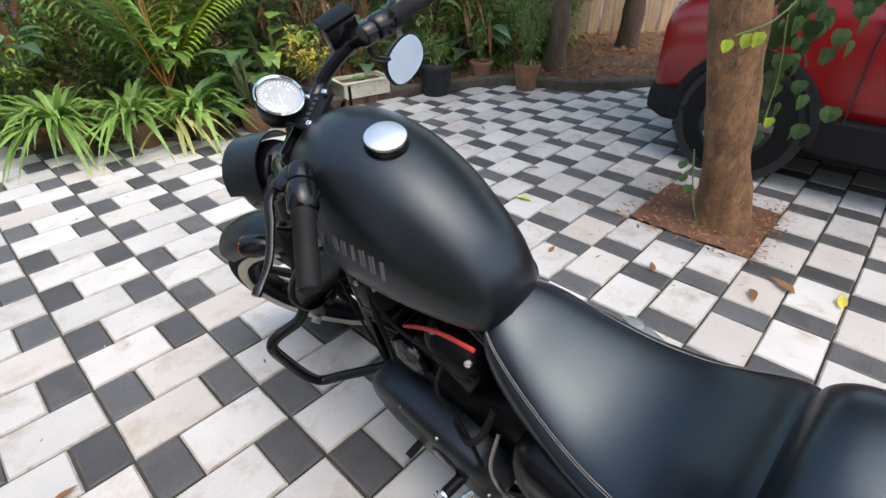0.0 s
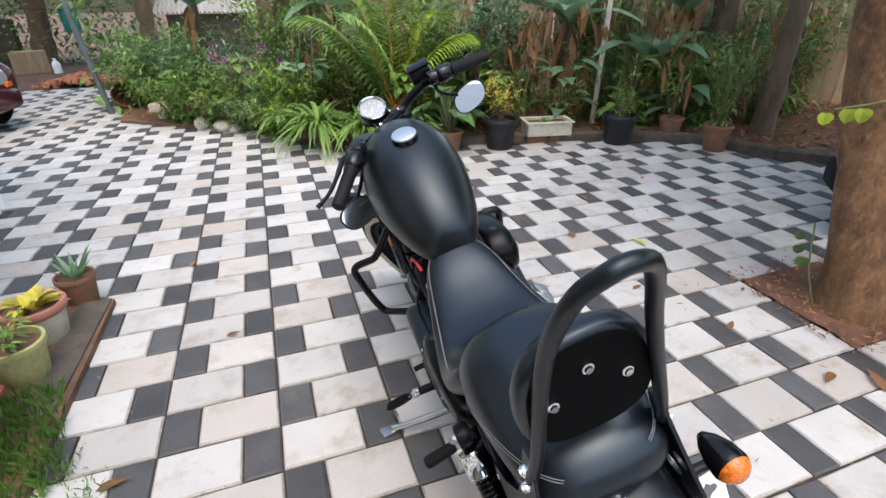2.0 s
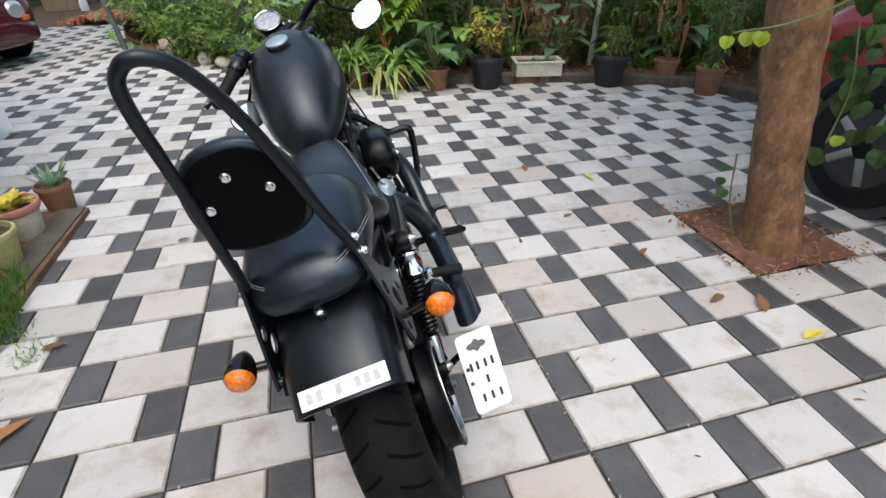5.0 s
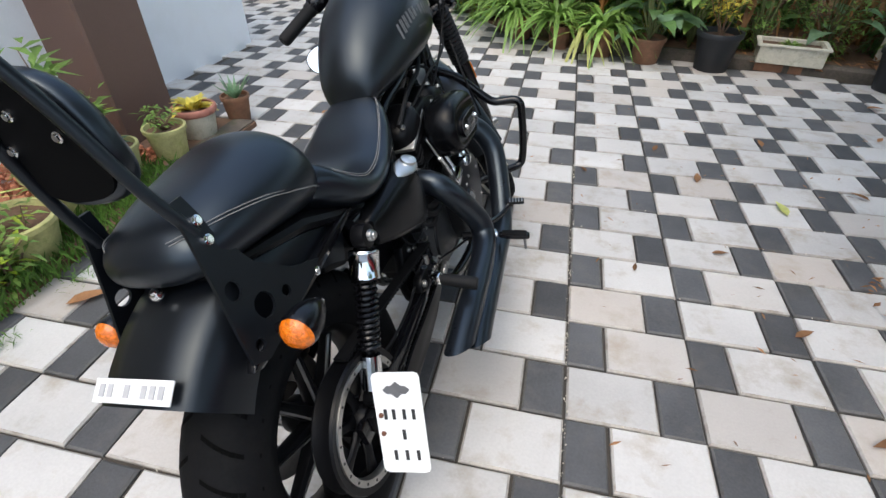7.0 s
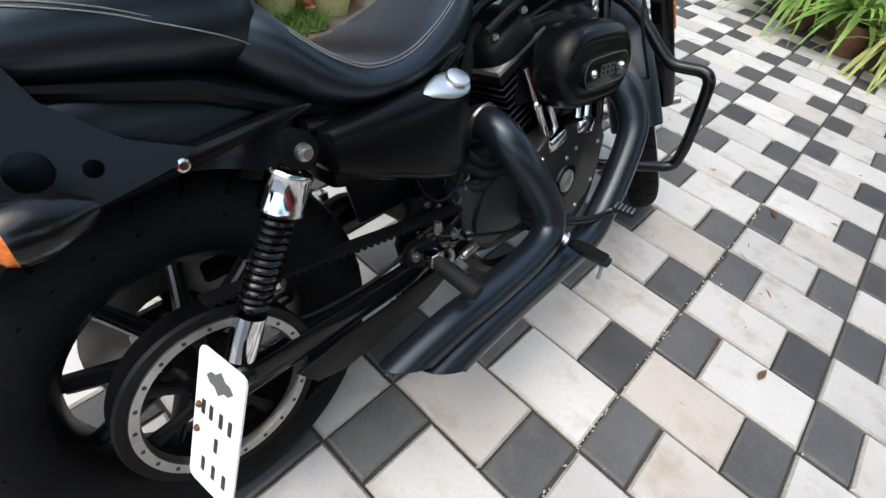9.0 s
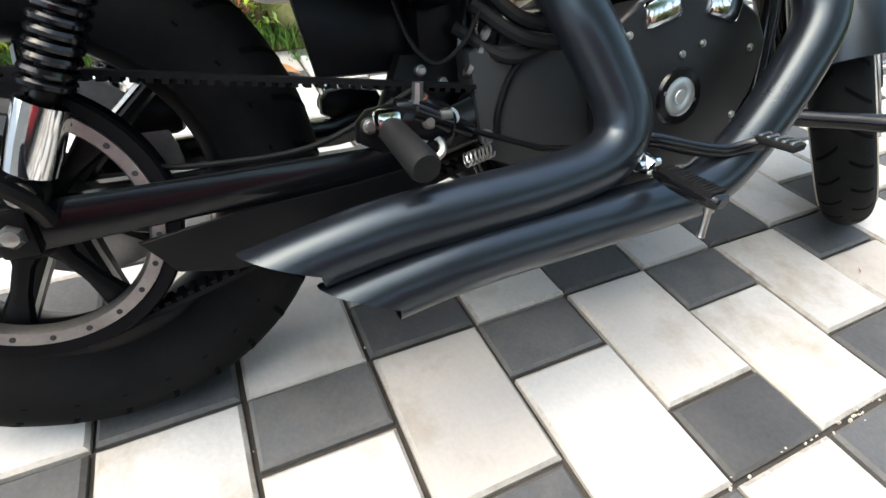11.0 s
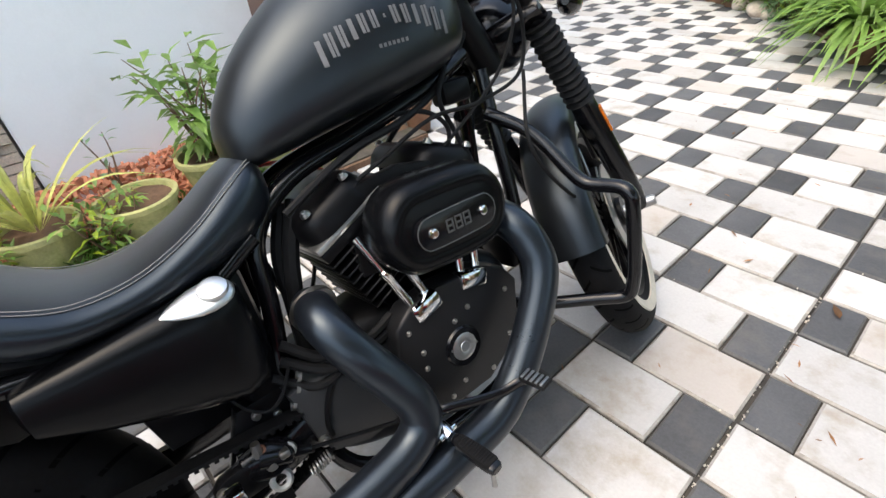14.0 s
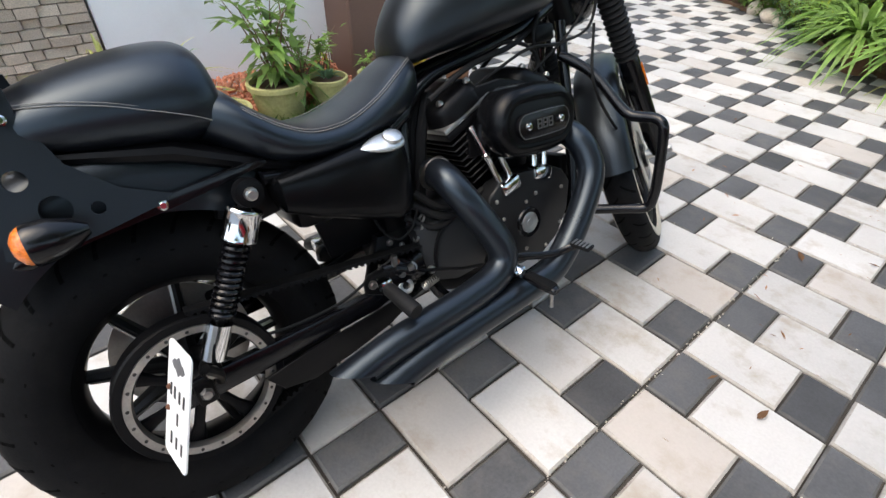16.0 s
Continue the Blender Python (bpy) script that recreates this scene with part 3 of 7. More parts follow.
# handlebar group
barpts = [(-0.352, 0.917, 1.050), (-0.24, 0.958, 1.080), (-0.175, 1.015, 1.088), (-0.125, 1.075, 1.065), (-0.085, 1.098, 1.045), (0, 1.10, 1.04), (0.085, 1.098, 1.045), (0.125, 1.075, 1.065), (0.175, 1.015, 1.088), (0.24, 0.958, 1.080), (0.352, 0.917, 1.050)]
bar = part("handlebar", tube(curve(barpts, 6), 0.0145, 14), M_GLOSS, bike, "gloss black handlebar turned to the left", STEER_BAR)
part("riser", box(0.15, 0.045, 0.06, 0.012, m=Matrix.Translation((0, 1.092, 1.015))), M_BLACK, bar)
for s in (-1, 1):
    g0, g1 = Vector((s * 0.236, 0.960, 1.081)), Vector((s * 0.356, 0.915, 1.049))
    gd = (g1 - g0).normalized()
    part("grip", tube([g0, g0 + gd * 0.012, g0 + gd * 0.016, g1 - gd * 0.012, g1 - gd * 0.004, g1], [0.021, 0.021, 0.0185, 0.0185, 0.0175, 0.013], 20), M_RUB, bar, "black rubber grip")
    sw = part("switch_box", tube([g0 - gd * 0.052, g0 - gd * 0.046, g0 - gd * 0.006, g0], [0.021, 0.026, 0.026, 0.021], 16), M_GLOSS, bar)
    for i in range(3):
        part("button", box(0.012, 0.009, 0.008, 0.002, m=Matrix.Translation(g0 - gd * (0.012 + 0.014 * i) + Vector((0, -0.024, 0.004 - 0.008 * i)))), M_BLACK, bar)
    part("lever_perch", tube([g0 - gd * 0.085, g0 - gd * 0.08, g0 - gd * 0.056, g0 - gd * 0.052], [0.018, 0.022, 0.022, 0.018], 14), M_GLOSS, bar)
    lp = [g0 - gd * 0.07 + Vector((0, 0.028, -0.004)), g0 - gd * 0.03 + Vector((0, 0.068, -0.002)), g0 + gd * 0.03 + Vector((0, 0.072, -0.004)), g0 + gd * 0.09 + Vector((0, 0.080, -0.004)), g0 + gd * 0.148 + Vector((0, 0.102, 0.004))]
    part("lever_bracket", box(0.050, 0.036, 0.026, 0.009, m=Matrix.Translation(g0 - gd * 0.062 + Vector((0, 0.030, -0.004))) @ pose(0, 0, 0, 0, 0, s * 20)), M_GLOSS, bar, "gloss black lever bracket")
    part("lever", tube(curve(lp, 5), [0.0105] * 10 + [0.0085] * 6 + [0.0075, 0.0075, 0.008, 0.0105, 0.0095], 10, flat=0.7), M_GLOSS, bar, "gloss black hand lever")
    # mirror hung below the bar
    mc = Vector((s * 0.285, 1.005, 0.948))
    part("mirror_stem", tube(curve([g0 - gd * 0.066 + Vector((0, 0.01, -0.014)), g0 - gd * 0.05 + Vector((0, 0.03, -0.06)), mc + Vector((-s * 0.02, 0.016, 0.02)), mc + Vector((0, 0.014, 0))], 5), 0.0055, 10), M_BLACK, bar)
    n = 28
    mrm = Matrix.Translation(mc) @ pose(0, 0, 0, -12, 0, -24 if s > 0 else -2)
    outl = [(0.062 * math.copysign(abs(math.cos(q)) ** 0.85, math.cos(q)), 0.043 * math.copysign(abs(math.sin(q)) ** 0.85, math.sin(q)) + 0.006 * s * math.cos(q)) for q in np.linspace(0, 2 * math.pi, n + 1)[:-1]]
    mir = part("mirror_shell", loft([[(x * k, yy, z * k) for x, z in outl] for yy, k in ((0.020, 0.35), (0.017, 0.72), (0.008, 0.95), (-0.004, 1.0), (-0.008, 0.98))]), M_BLACK, bar, "black oval mirror shell", mrm)
    bm = bmesh.new()
    bm.faces.new([bm.verts.new((x * 0.93, -0.0095, z * 0.93)) for x, z in outl])
    part("mirror_glass", bm, M_MIRROR, mir, "mirror glass", smooth=False)
part("master_cylinder", box(0.072, 0.046, 0.050, 0.010, m=Matrix.Translation((0.185, 1.045, 1.108)) @ pose(0, 0, 0, 6, 4, -38)), M_GLOSS, bar, "square gloss black brake fluid reservoir")
part("reservoir_lid", box(0.074, 0.048, 0.008, 0.003, m=Matrix.Translation((0.187, 1.043, 1.136)) @ pose(0, 0, 0, 6, 4, -38)), M_BLACK, bar)

# speedometer and its bracket
SP, SN = Vector((0.0, 1.104, 1.112)), Vector((0, -0.62, 0.785))
spd = part("speedometer", lathe([(0, -0.062), (0.03, -0.060), (0.044, -0.045), (0.050, -0.015), (0.0515, 0.004), (0.049, 0.008), (0.046, 0.006), (0.046, 0.0)], 40), M_BLACK, bike, "round speedometer in a black cup", STEER_BAR @ turned(SP, SP + SN) @ Matrix.Scale(0.88, 4))
part("bezel", lathe([(0.0455, 0.004), (0.0505, 0.006), (0.052, 0.010), (0.049, 0.0125), (0.0455, 0.010)], 40, closed=True), M_CHROME, spd, "thin chrome bezel")
part("dial", lathe([(0, 0.001), (0.046, 0.001), (0.046, -0.004), (0, -0.004)], 40), M_DIAL_GLARE, spd, "dial face paled to imitate sky glare on its glass")
mk = None
for i in range(25):
    a = radians(-130 + 260 * i / 24)
    pm = Matrix.Rotation(-a, 4, "Z") @ Matrix.Translation((0, 0.036, 0.002))
    if mk is None:
        mk = part("dial_mark", box(0.0018, 0.008, 0.001), M_PLATE, spd, m=pm)
    else:
        again(mk, pm)
for i in range(6):
    a = radians(-110 + 44 * i)
    part("dial_bar", box(0.008, 0.004, 0.001, m=Matrix.Rotation(-a, 4, "Z") @ Matrix.Translation((0, 0.026, 0.002))), M_PLATE, spd)
part("needle", box(0.0022, 0.036, 0.0016, m=Matrix.Rotation(radians(128), 4, "Z") @ Matrix.Translation((0, 0.014, 0.004))), M_PLATE, spd)
glass = part("dial_glass", lathe([(0, 0.0115), (0.030, 0.0105), (0.046, 0.008)], 40), M_CLEAR, spd, "clear dial glass")
glass.visible_shadow = False
pn = part("gauge_bracket", loft([[(x * w, y, z0 + (0.008 if k else 0) + 0.0) for k, x in ((0, -1), (0, 1), (1, 0.94), (1, -0.94))] for y, w, z0 in ((1.075, 0.052, 1.052), (1.09, 0.050, 1.056), (1.12, 0.038, 1.062), (1.15, 0.032, 1.066))]), M_BLACK, bike, "black gauge bracket with warning lamps", STEER_BAR @ Matrix.Translation((0, -0.045, 0.012)))
for x, y in ((-0.04, 1.083), (0.04, 1.083), (0.03, 1.118)):
    bolt((x, y, 1.068), (0, -0.1, 1), 0.006, M_CHROME, pn, "screw")
for i in range(5):
    part("warning_lamp", box(0.009, 0.009, 0.003, 0.001, m=Matrix.Translation((-0.026 + 0.013 * i, 1.098, 1.0665))), M_INK, pn)

# fuel tank
trows = [  # y, half width, top, bottom
    (0.590, 0.022, 0.846, 0.808), (0.597, 0.054, 0.874, 0.796), (0.614, 0.076, 0.904, 0.790), (0.650, 0.097, 0.948, 0.793), (0.708, 0.118, 0.998, 0.799), (0.765, 0.134, 1.035, 0.807),
    (0.83, 0.146, 1.064, 0.816), (0.90, 0.151, 1.081, 0.826), (0.96, 0.147, 1.083, 0.836), (1.01, 0.133, 1.073, 0.850), (1.047, 0.108, 1.052, 0.868), (1.070, 0.074, 1.022, 0.888), (1.080, 0.028, 0.978, 0.915)]
tank = part("fuel_tank", loft([section(y, hw, top, bot, 36, 2.05, 3.2, 0.34) for y, hw, top, bot in spline(trows, 4)]), M_MATT, bike, "satin black teardrop fuel tank", angle=70)
capb = part("filler_cap", lathe([(0, 0.0105), (0.018, 0.0100), (0.030, 0.0088), (0.0345, 0.0072), (0.0355, 0.005), (0.0355, 0.003), (0.0345, 0.002), (0.0345, -0.006), (0, -0.006)], 40), M_SATIN, tank, "polished chrome filler cap", Matrix.Translation((0.004, 0.831, 1.071)) @ pose(0, 0, 0, 14))
part("cap_seat", lathe([(0.030, 0.001), (0.036, 0.001), (0.038, -0.010), (0.030, -0.010)], 36, closed=True), M_GLOSS, capb)


def tank_x(y, z):
    """Half width of the tank at a height."""
    rows = np.array(trows)
    hw, top, bot = (np.interp(y, rows[:, 0], rows[:, k]) for k in (1, 2, 3))
    zc = bot + (top - bot) * 0.34
    s = (z - zc) / (top - zc) if z > zc else (zc - z) / (zc - bot)
    p = 2.05 if z > zc else 3.2
    return hw * max(0.0, 1 - min(1, abs(s)) ** p) ** (1 / p)


# arched lettering, as plain upright strokes of different widths
for s in (-1, 1):
    badge = None
    for i in range(13):
        t = i / 12
        y = 0.755 + 0.225 * t
        z = 0.892 + 0.052 * math.sin(math.pi * (0.18 + 0.72 * t)) + 0.012 * t
        hgt, wid = 0.026 + 0.012 * abs(2 * t - 1) ** 1.5, 0.0125
        if i == 6:
            hgt, wid = 0.006, 0.006
        bm = bmesh.new()
        strokes = [(-0.27, 0, 0.42, 1), (0.26, 0, 0.36, 1)] if i % 3 else [(0, 0, 0.62, 1)]
        for ox, oz, ww, hh in strokes:
            vs = []
            for cx, cz in ((-1, -1), (1, -1), (1, 1), (-1, 1)):
                yy, zz = y + wid * (ox + cx * ww * 0.5), z + hgt * (oz + cz * hh * 0.5)
                vs.append(bm.verts.new((s * (tank_x(yy, zz) + 0.0022), yy, zz)))
            bm.faces.new(vs)
        part("letter_bar", bm, M_LET, tank, smooth=False)
    bm = bmesh.new()
    for i in range(7):
        vs = [bm.verts.new((s * (tank_x(yy, zz) + 0.0022), yy, zz)) for yy, zz in ((0.842 + 0.008 * i, 0.906), (0.847 + 0.008 * i, 0.906), (0.847 + 0.008 * i, 0.912), (0.842 + 0.008 * i, 0.912))]
        bm.faces.new(vs)
    part("small_letter_bar", bm, M_LET, tank, smooth=False)

# seat
srows = [(0.628, 0.030, 0.800, 0.752), (0.622, 0.060, 0.815, 0.732), (0.604, 0.084, 0.823, 0.712), (0.560, 0.106, 0.803, 0.688), (0.490, 0.126, 0.762, 0.672), (0.410, 0.144, 0.733, 0.662), (0.335, 0.156, 0.733, 0.662), (0.280, 0.160, 0.760, 0.668), (0.238, 0.155, 0.794, 0.684), (0.205, 0.142, 0.826, 0.704), (0.170, 0.122, 0.838, 0.728), (0.140, 0.095, 0.836, 0.748), (0.120, 0.06, 0.825, 0.765)]
seat = part("rider_seat", loft([section(y, hw, top, bot, 40, 2.45, 3.0, 0.48) for y, hw, top, bot in spline(srows, 5)]), M_SEAT, bike, "smooth black leather rider seat", angle=70)
prows = [(0.206, 0.064, 0.822, 0.758), (0.201, 0.100, 0.866, 0.746), (0.189, 0.119, 0.894, 0.740), (0.160, 0.131, 0.911, 0.738), (0.108, 0.136, 0.914, 0.742), (0.045, 0.132, 0.907, 0.752), (-0.030, 0.123, 0.893, 0.762), (-0.092, 0.108, 0.872, 0.772), (-0.122, 0.084, 0.850, 0.782), (-0.136, 0.038, 0.828, 0.794)]
pill = part("pillion_seat", loft([section(y, hw, top, bot, 40, 2.15, 2.6, 0.42) for y, hw, top, bot in spline(prows, 5)]), M_SEAT, bike, "raised black leather pillion seat", angle=70)


def seam(rows, k, up, parent, wide, pt, off=0.0012):
    """Double stitching along the seat's shoulder; up gives its height on the flank from end to end."""
    cut = spline(rows, 6)[k[0] : k[1]]
    for s in (-1, 1):
        for d in (0.0, 0.006):
            pts = []
            for i, (y, hw, top, bot) in enumerate(cut):
                zc = bot + (top - bot) * wide
                sn = up(i / (len(cut) - 1))
                p = pt if sn > 0 else 3.0
                x = hw * (1 - min(0.97, abs(sn)) ** p) ** (1 / p)
                pts.append((s * (x + off - d * 0.4), y, zc + (top - zc if sn > 0 else zc - bot) * sn + d * 0.8 + off * 0.5))
            part("stitching", tube(pts, 0.0008, 5), M_THREAD, parent, "pale grey double stitching")


seam(srows, (9, 52), lambda t: 0.66 - 0.10 * t, seat, 0.48, 2.45)
seam(prows, (16, 47), lambda t: -0.45 + 1.20 * t, pill, 0.42, 2.15)
part("seat_base", loft([section(y, hw, top, bot, 20, 3, 3, 0.5) for y, hw, top, bot in ((0.57, 0.06, 0.77, 0.735), (0.45, 0.095, 0.69, 0.665), (0.31, 0.125, 0.67, 0.645), (0.20, 0.125, 0.72, 0.675), (0.10, 0.122, 0.765, 0.715), (-0.09, 0.095, 0.79, 0.765))]), M_BLACK, bike)

# rear fender
rings = []
for q in np.linspace(radians(58), radians(126), 20):
    rad = 0.452 - 0.030 * max(0, (q - radians(95)) / radians(40)) ** 1.3
    c, s = math.cos(q), math.sin(q)
    ring = []
    for t, dr in [(-1, -0.120), (-1.0, -0.06), (-0.95, -0.022), (-0.75, -0.003), (-0.35, 0.006), (0, 0.008), (0.35, 0.006), (0.75, -0.003), (0.95, -0.022), (1.0, -0.06), (1, -0.120), (0.955, -0.120), (0.945, -0.06), (0.88, -0.024), (0.6, -0.007), (0, -0.001), (-0.6, -0.007), (-0.88, -0.024), (-0.945, -0.06), (-0.955, -0.120)]:
        ring.append((0.104 * t, (rad + dr) * c, RA.z + (rad + dr) * s))
    rings.append(ring)
fen = part("rear_fender", loft(rings), M_FEND, bike, "satin black chopped rear fender")
bolt((0, -0.128, 0.772), (0, -0.25, 1), 0.011, M_CHROME, fen, "fender_bolt", 0.012)
# white strip across the fender, lettered with plain bars
stm = Matrix.Translation((0.008, -0.246, 0.698)) @ pose(0, 0, 0, 38, 0, 0)
strip = part("number_strip", box(0.156, 0.034, 0.003, 0.001, m=Matrix.Identity(4)), M_PLATE, fen, "white number strip on the fender", stm)
for i in range(8):
    if i in (2, 4):
        continue
    part("number_bar", box(0.0105, 0.018, 0.0012, m=Matrix.Translation((-0.060 + 0.017 * i, 0, 0.0024))), M_MID, strip, smooth=False)

# fender struts, sissy bar and backrest
for s in (-1, 1):
    st = part("fender_strut", plate([(0.235, 0.694), (0.20, 0.698), (0.05, 0.679), (-0.06, 0.668), (-0.15, 0.652), (-0.16, 0.640), (-0.14, 0.630), (-0.05, 0.646), (0.06, 0.658), (0.20, 0.681), (0.235, 0.687)], s * 0.112, s * 0.130, 0.004), M_GLOSS, bike, "gloss black fender strut")
    for p in ((0.054, 0.668), (-0.125, 0.648)):
        bolt((s * 0.131, *p), (s, 0, 0), 0.0095, M_CHROME, st)
    outl = [(0.075, 0.682), (0.01, 0.712), (-0.045, 0.765), (-0.072, 0.84), (-0.072, 0.872), (-0.078, 0.905), (-0.104, 0.905), (-0.110, 0.860), (-0.128, 0.780), (-0.148, 0.700), (-0.158, 0.655), (-0.13, 0.640), (-0.03, 0.655), (0.05, 0.670)]
    side = part("sissy_side_plate", holed(outl, [(-0.078, 0.705, 0.021), (-0.107, 0.757, 0.015), (-0.028, 0.692, 0.010), (-0.128, 0.668, 0.010)], s * 0.131, s * 0.137), M_FEND, bike, "black sissy bar side plate with round holes", smooth=False)
    side.matrix_basis = Matrix.Translation((s * 0.131, 0, 0.66)) @ Matrix.Rotation(radians(-s * 9.0), 4, "Y") @ Matrix.Translation((-s * 0.131, 0, -0.66))
    for p in ((-0.086, 0.868), (-0.090, 0.838)):
        bolt((s * 0.138, *p), (s, 0, 0), 0.009, M_CHROME, side, h=0.010)
loop = [(-0.102, -0.092, 0.850), (-0.088, -0.112, 0.93), (-0.074, -0.128, 1.03), (-0.062, -0.145, 1.11), (-0.050, -0.166, 1.168), (-0.034, -0.186, 1.210), (-0.015, -0.197, 1.227), (0.0, -0.199, 1.231)]
loop = loop + [(-x, y, z) for x, y, z in loop[-2::-1]]
loop = [(x - 0.008 * (z - 0.85), y - 0.045 * (z - 0.85), 0.85 + (z - 0.85) * 1.035) for x, y, z in loop]
part("sissy_bar", tube(curve(loop, 6), 0.0094, 14), M_FEND, bike, "black sissy bar hoop")
brings = []
for y, k in ((-0.138, 0.86), (-0.136, 0.96), (-0.130, 1.0), (-0.115, 1.0), (-0.104, 0.93), (-0.097, 0.75), (-0.094, 0.4)):
    brings.append([(-0.009 + 0.091 * k * math.copysign(abs(math.cos(q)) ** 0.75, math.cos(q)) * (1 - 0.12 * math.sin(q)), y + 0.016 - 0.12 * (0.095 * k * math.sin(q)), 1.014 + 0.095 * k * math.copysign(abs(math.sin(q)) ** 0.8, math.sin(q))) for q in np.linspace(0, 2 * math.pi, 33)[:-1]])
pad = part("backrest_pad", loft(brings), M_SEAT, bike, "black padded backrest with chrome bolts", angle=60)
part("back_panel", loft([[(x * 1.02 + 0.0002, y - 0.0025 * k, 1.014 + (z - 1.014) * 1.02) for x, y, z in brings[0]] for k in (0, 1, 2)]), M_CLOTH, pad, "flat dull black back panel")
for x, z in ((-0.003, 1.060), (0.046, 1.023), (-0.050, 1.019)):
    bolt((x - 0.009, -0.127 - 0.12 * (z - 1.014), z), (0, -1, 0), 0.0085, M_CHROME, pad, h=0.008)

# rear signals
for s in (-1, 1):
    sg = part("rear_signal", loft([[(s * 0.203 + r * math.cos(q), -0.118 + yy, 0.682 + r * math.sin(q)) for q in np.linspace(0, 2 * math.pi, 21)[:-1]] for yy, r in ((0.0, 0.029), (0.006, 0.031), (0.030, 0.029), (0.055, 0.020), (0.072, 0.008))]), M_GLOSS, bike, "gloss black bullet turn signal with an amber lens")
    part("amber_lens", lathe([(0, 0.016), (0.014, 0.014), (0.024, 0.007), (0.0285, -0.002), (0.0285, -0.006), (0, -0.006)], 28), M_AMBER, sg, "amber ribbed lens", turned((s * 0.203, -0.120, 0.682), (s * 0.203, -1.12, 0.68)))
    part("signal_stalk", tube([(s * 0.13, -0.085, 0.662), (s * 0.165, -0.085, 0.668), (s * 0.19, -0.09, 0.676)], 0.009, 10), M_GLOSS, sg)

# number plate on its side bracket
ptl, ptr, pbl = Vector((0.190, -0.014, 0.478)), Vector((0.281, 0.000, 0.468)), Vector((0.190, -0.088, 0.284))
xa = (ptr - ptl).normalized()
za = (ptl - pbl)
za = (za - xa * za.dot(xa)).normalized()
ya = za.cross(xa)
pm = Matrix((xa, ya, za)).transposed().to_4x4()
pm.translation = (ptr + pbl) / 2
pw, ph = 0.092, 0.208
npl = part("number_plate", loft([[(pw / 2 * cx + 0.010 * dx, yy, ph / 2 * cz + 0.010 * dz) for cx, cz, dx, dz in ((-1, -1, 0, 1), (-1, -1, 0.3, 0.3), (-1, -1, 1, 0), (1, -1, -1, 0), (1, -1, -0.3, 0.3), (1, -1, 0, 1), (1, 1, 0, -1), (1, 1, -0.3, -0.3), (1, 1, -1, 0), (-1, 1, 1, 0), (-1, 1, 0.3, -0.3), (-1, 1, 0, -1))] for yy in (-0.0015, 0.0015)]), M_PLATE, bike, "white number plate on a side bracket", pm, smooth=False)
for z, xs in ((0.020, (-0.027, -0.011, 0.009, 0.027)), (-0.022, (0.004,)), (-0.066, (-0.018, 0.004, 0.026))):
    for x in xs:
        part("number_bar", box(0.0065, 0.001, 0.021, m=Matrix.Translation((x, -0.0022, z))), M_INK, npl, smooth=False)
part("logo_shape", plate([(-0.026, 0.0), (-0.018, 0.008), (-0.010, 0.008), (0, 0.017), (0.010, 0.008), (0.018, 0.008), (0.026, 0), (0.018, -0.008), (0.010, -0.008), (0, -0.017), (-0.010, -0.008), (-0.018, -0.008)], 0, 0.001, 0), M_LET, npl, "grey logo shape", Matrix.Translation((0, -0.0018, 0.070)) @ Matrix.Rotation(radians(-90), 4, "Z"))
for z in (0.018, -0.020):
    bolt((-0.036, -0.002, z), (0, -1, 0), 0.005, M_RUST, npl, h=0.004)
part("plate_bracket", tube(curve([(0.205, 0.012, 0.40), (0.17, 0.03, 0.36), (0.14, 0.03, 0.33)], 4), 0.009, 8), M_BLACK, bike)

# shocks
for s in (-1, 1):
    a, b = Vector((s * 0.165, 0.180, 0.655)), Vector((s * 0.140, 0.022, 0.362))
    dd = b - a
    sh = part("shock_absorber", tube([a + dd * 0.05, b - dd * 0.05], 0.0115, 14), M_BLACK, bike, "coil-over shock with chrome ends")
    tm = turned(a, b)
    L = dd.length
    part("chrome_cap", lathe([(0.016, 0.026), (0.0295, 0.028), (0.0315, 0.031), (0.0315, 0.034), (0.0305, 0.036), (0.0305, 0.078), (0.0315, 0.080), (0.0315, 0.084), (0.029, 0.086), (0.018, 0.086)], 32), M_CHROME, sh, "chrome spring cap", tm)
    part("chrome_sleeve", lathe([(0.014, L - 0.095), (0.0225, L - 0.092), (0.0235, L - 0.05), (0.0225, L - 0.022), (0.012, L - 0.014)], 24), M_CHROME, sh, "chrome lower sleeve", tm)
    hp = [(0.0195 * math.cos(q), 0.0195 * math.sin(q), 0.086 + (L - 0.19) * q / (2 * math.pi * 12.5)) for q in np.linspace(0, 2 * math.pi * 12.5, 224)]
    part("spring", tube(hp, 0.0047, 7), M_GLOSS, sh, "gloss black spring", tm)
    eye = part("top_eye", lathe([(0.010, -0.016), (0.024, -0.014), (0.0265, 0), (0.024, 0.014), (0.010, 0.016)], 24), M_BLACK, sh, m=turned(a, a + Vector((s, 0, 0))))
    bolt(a + Vector((s * 0.016, 0, 0)), (s, 0, 0), 0.012, M_STEEL, sh, h=0.014)
    bolt(b + Vector((s * 0.016, 0, 0)), (s, 0, 0), 0.012, M_STEEL, sh, h=0.012)
    part("lower_eye", lathe([(0.008, -0.014), (0.018, -0.013), (0.020, 0), (0.018, 0.013), (0.008, 0.014)], 20), M_BLACK, sh, m=turned(b, b + Vector((s, 0, 0))))

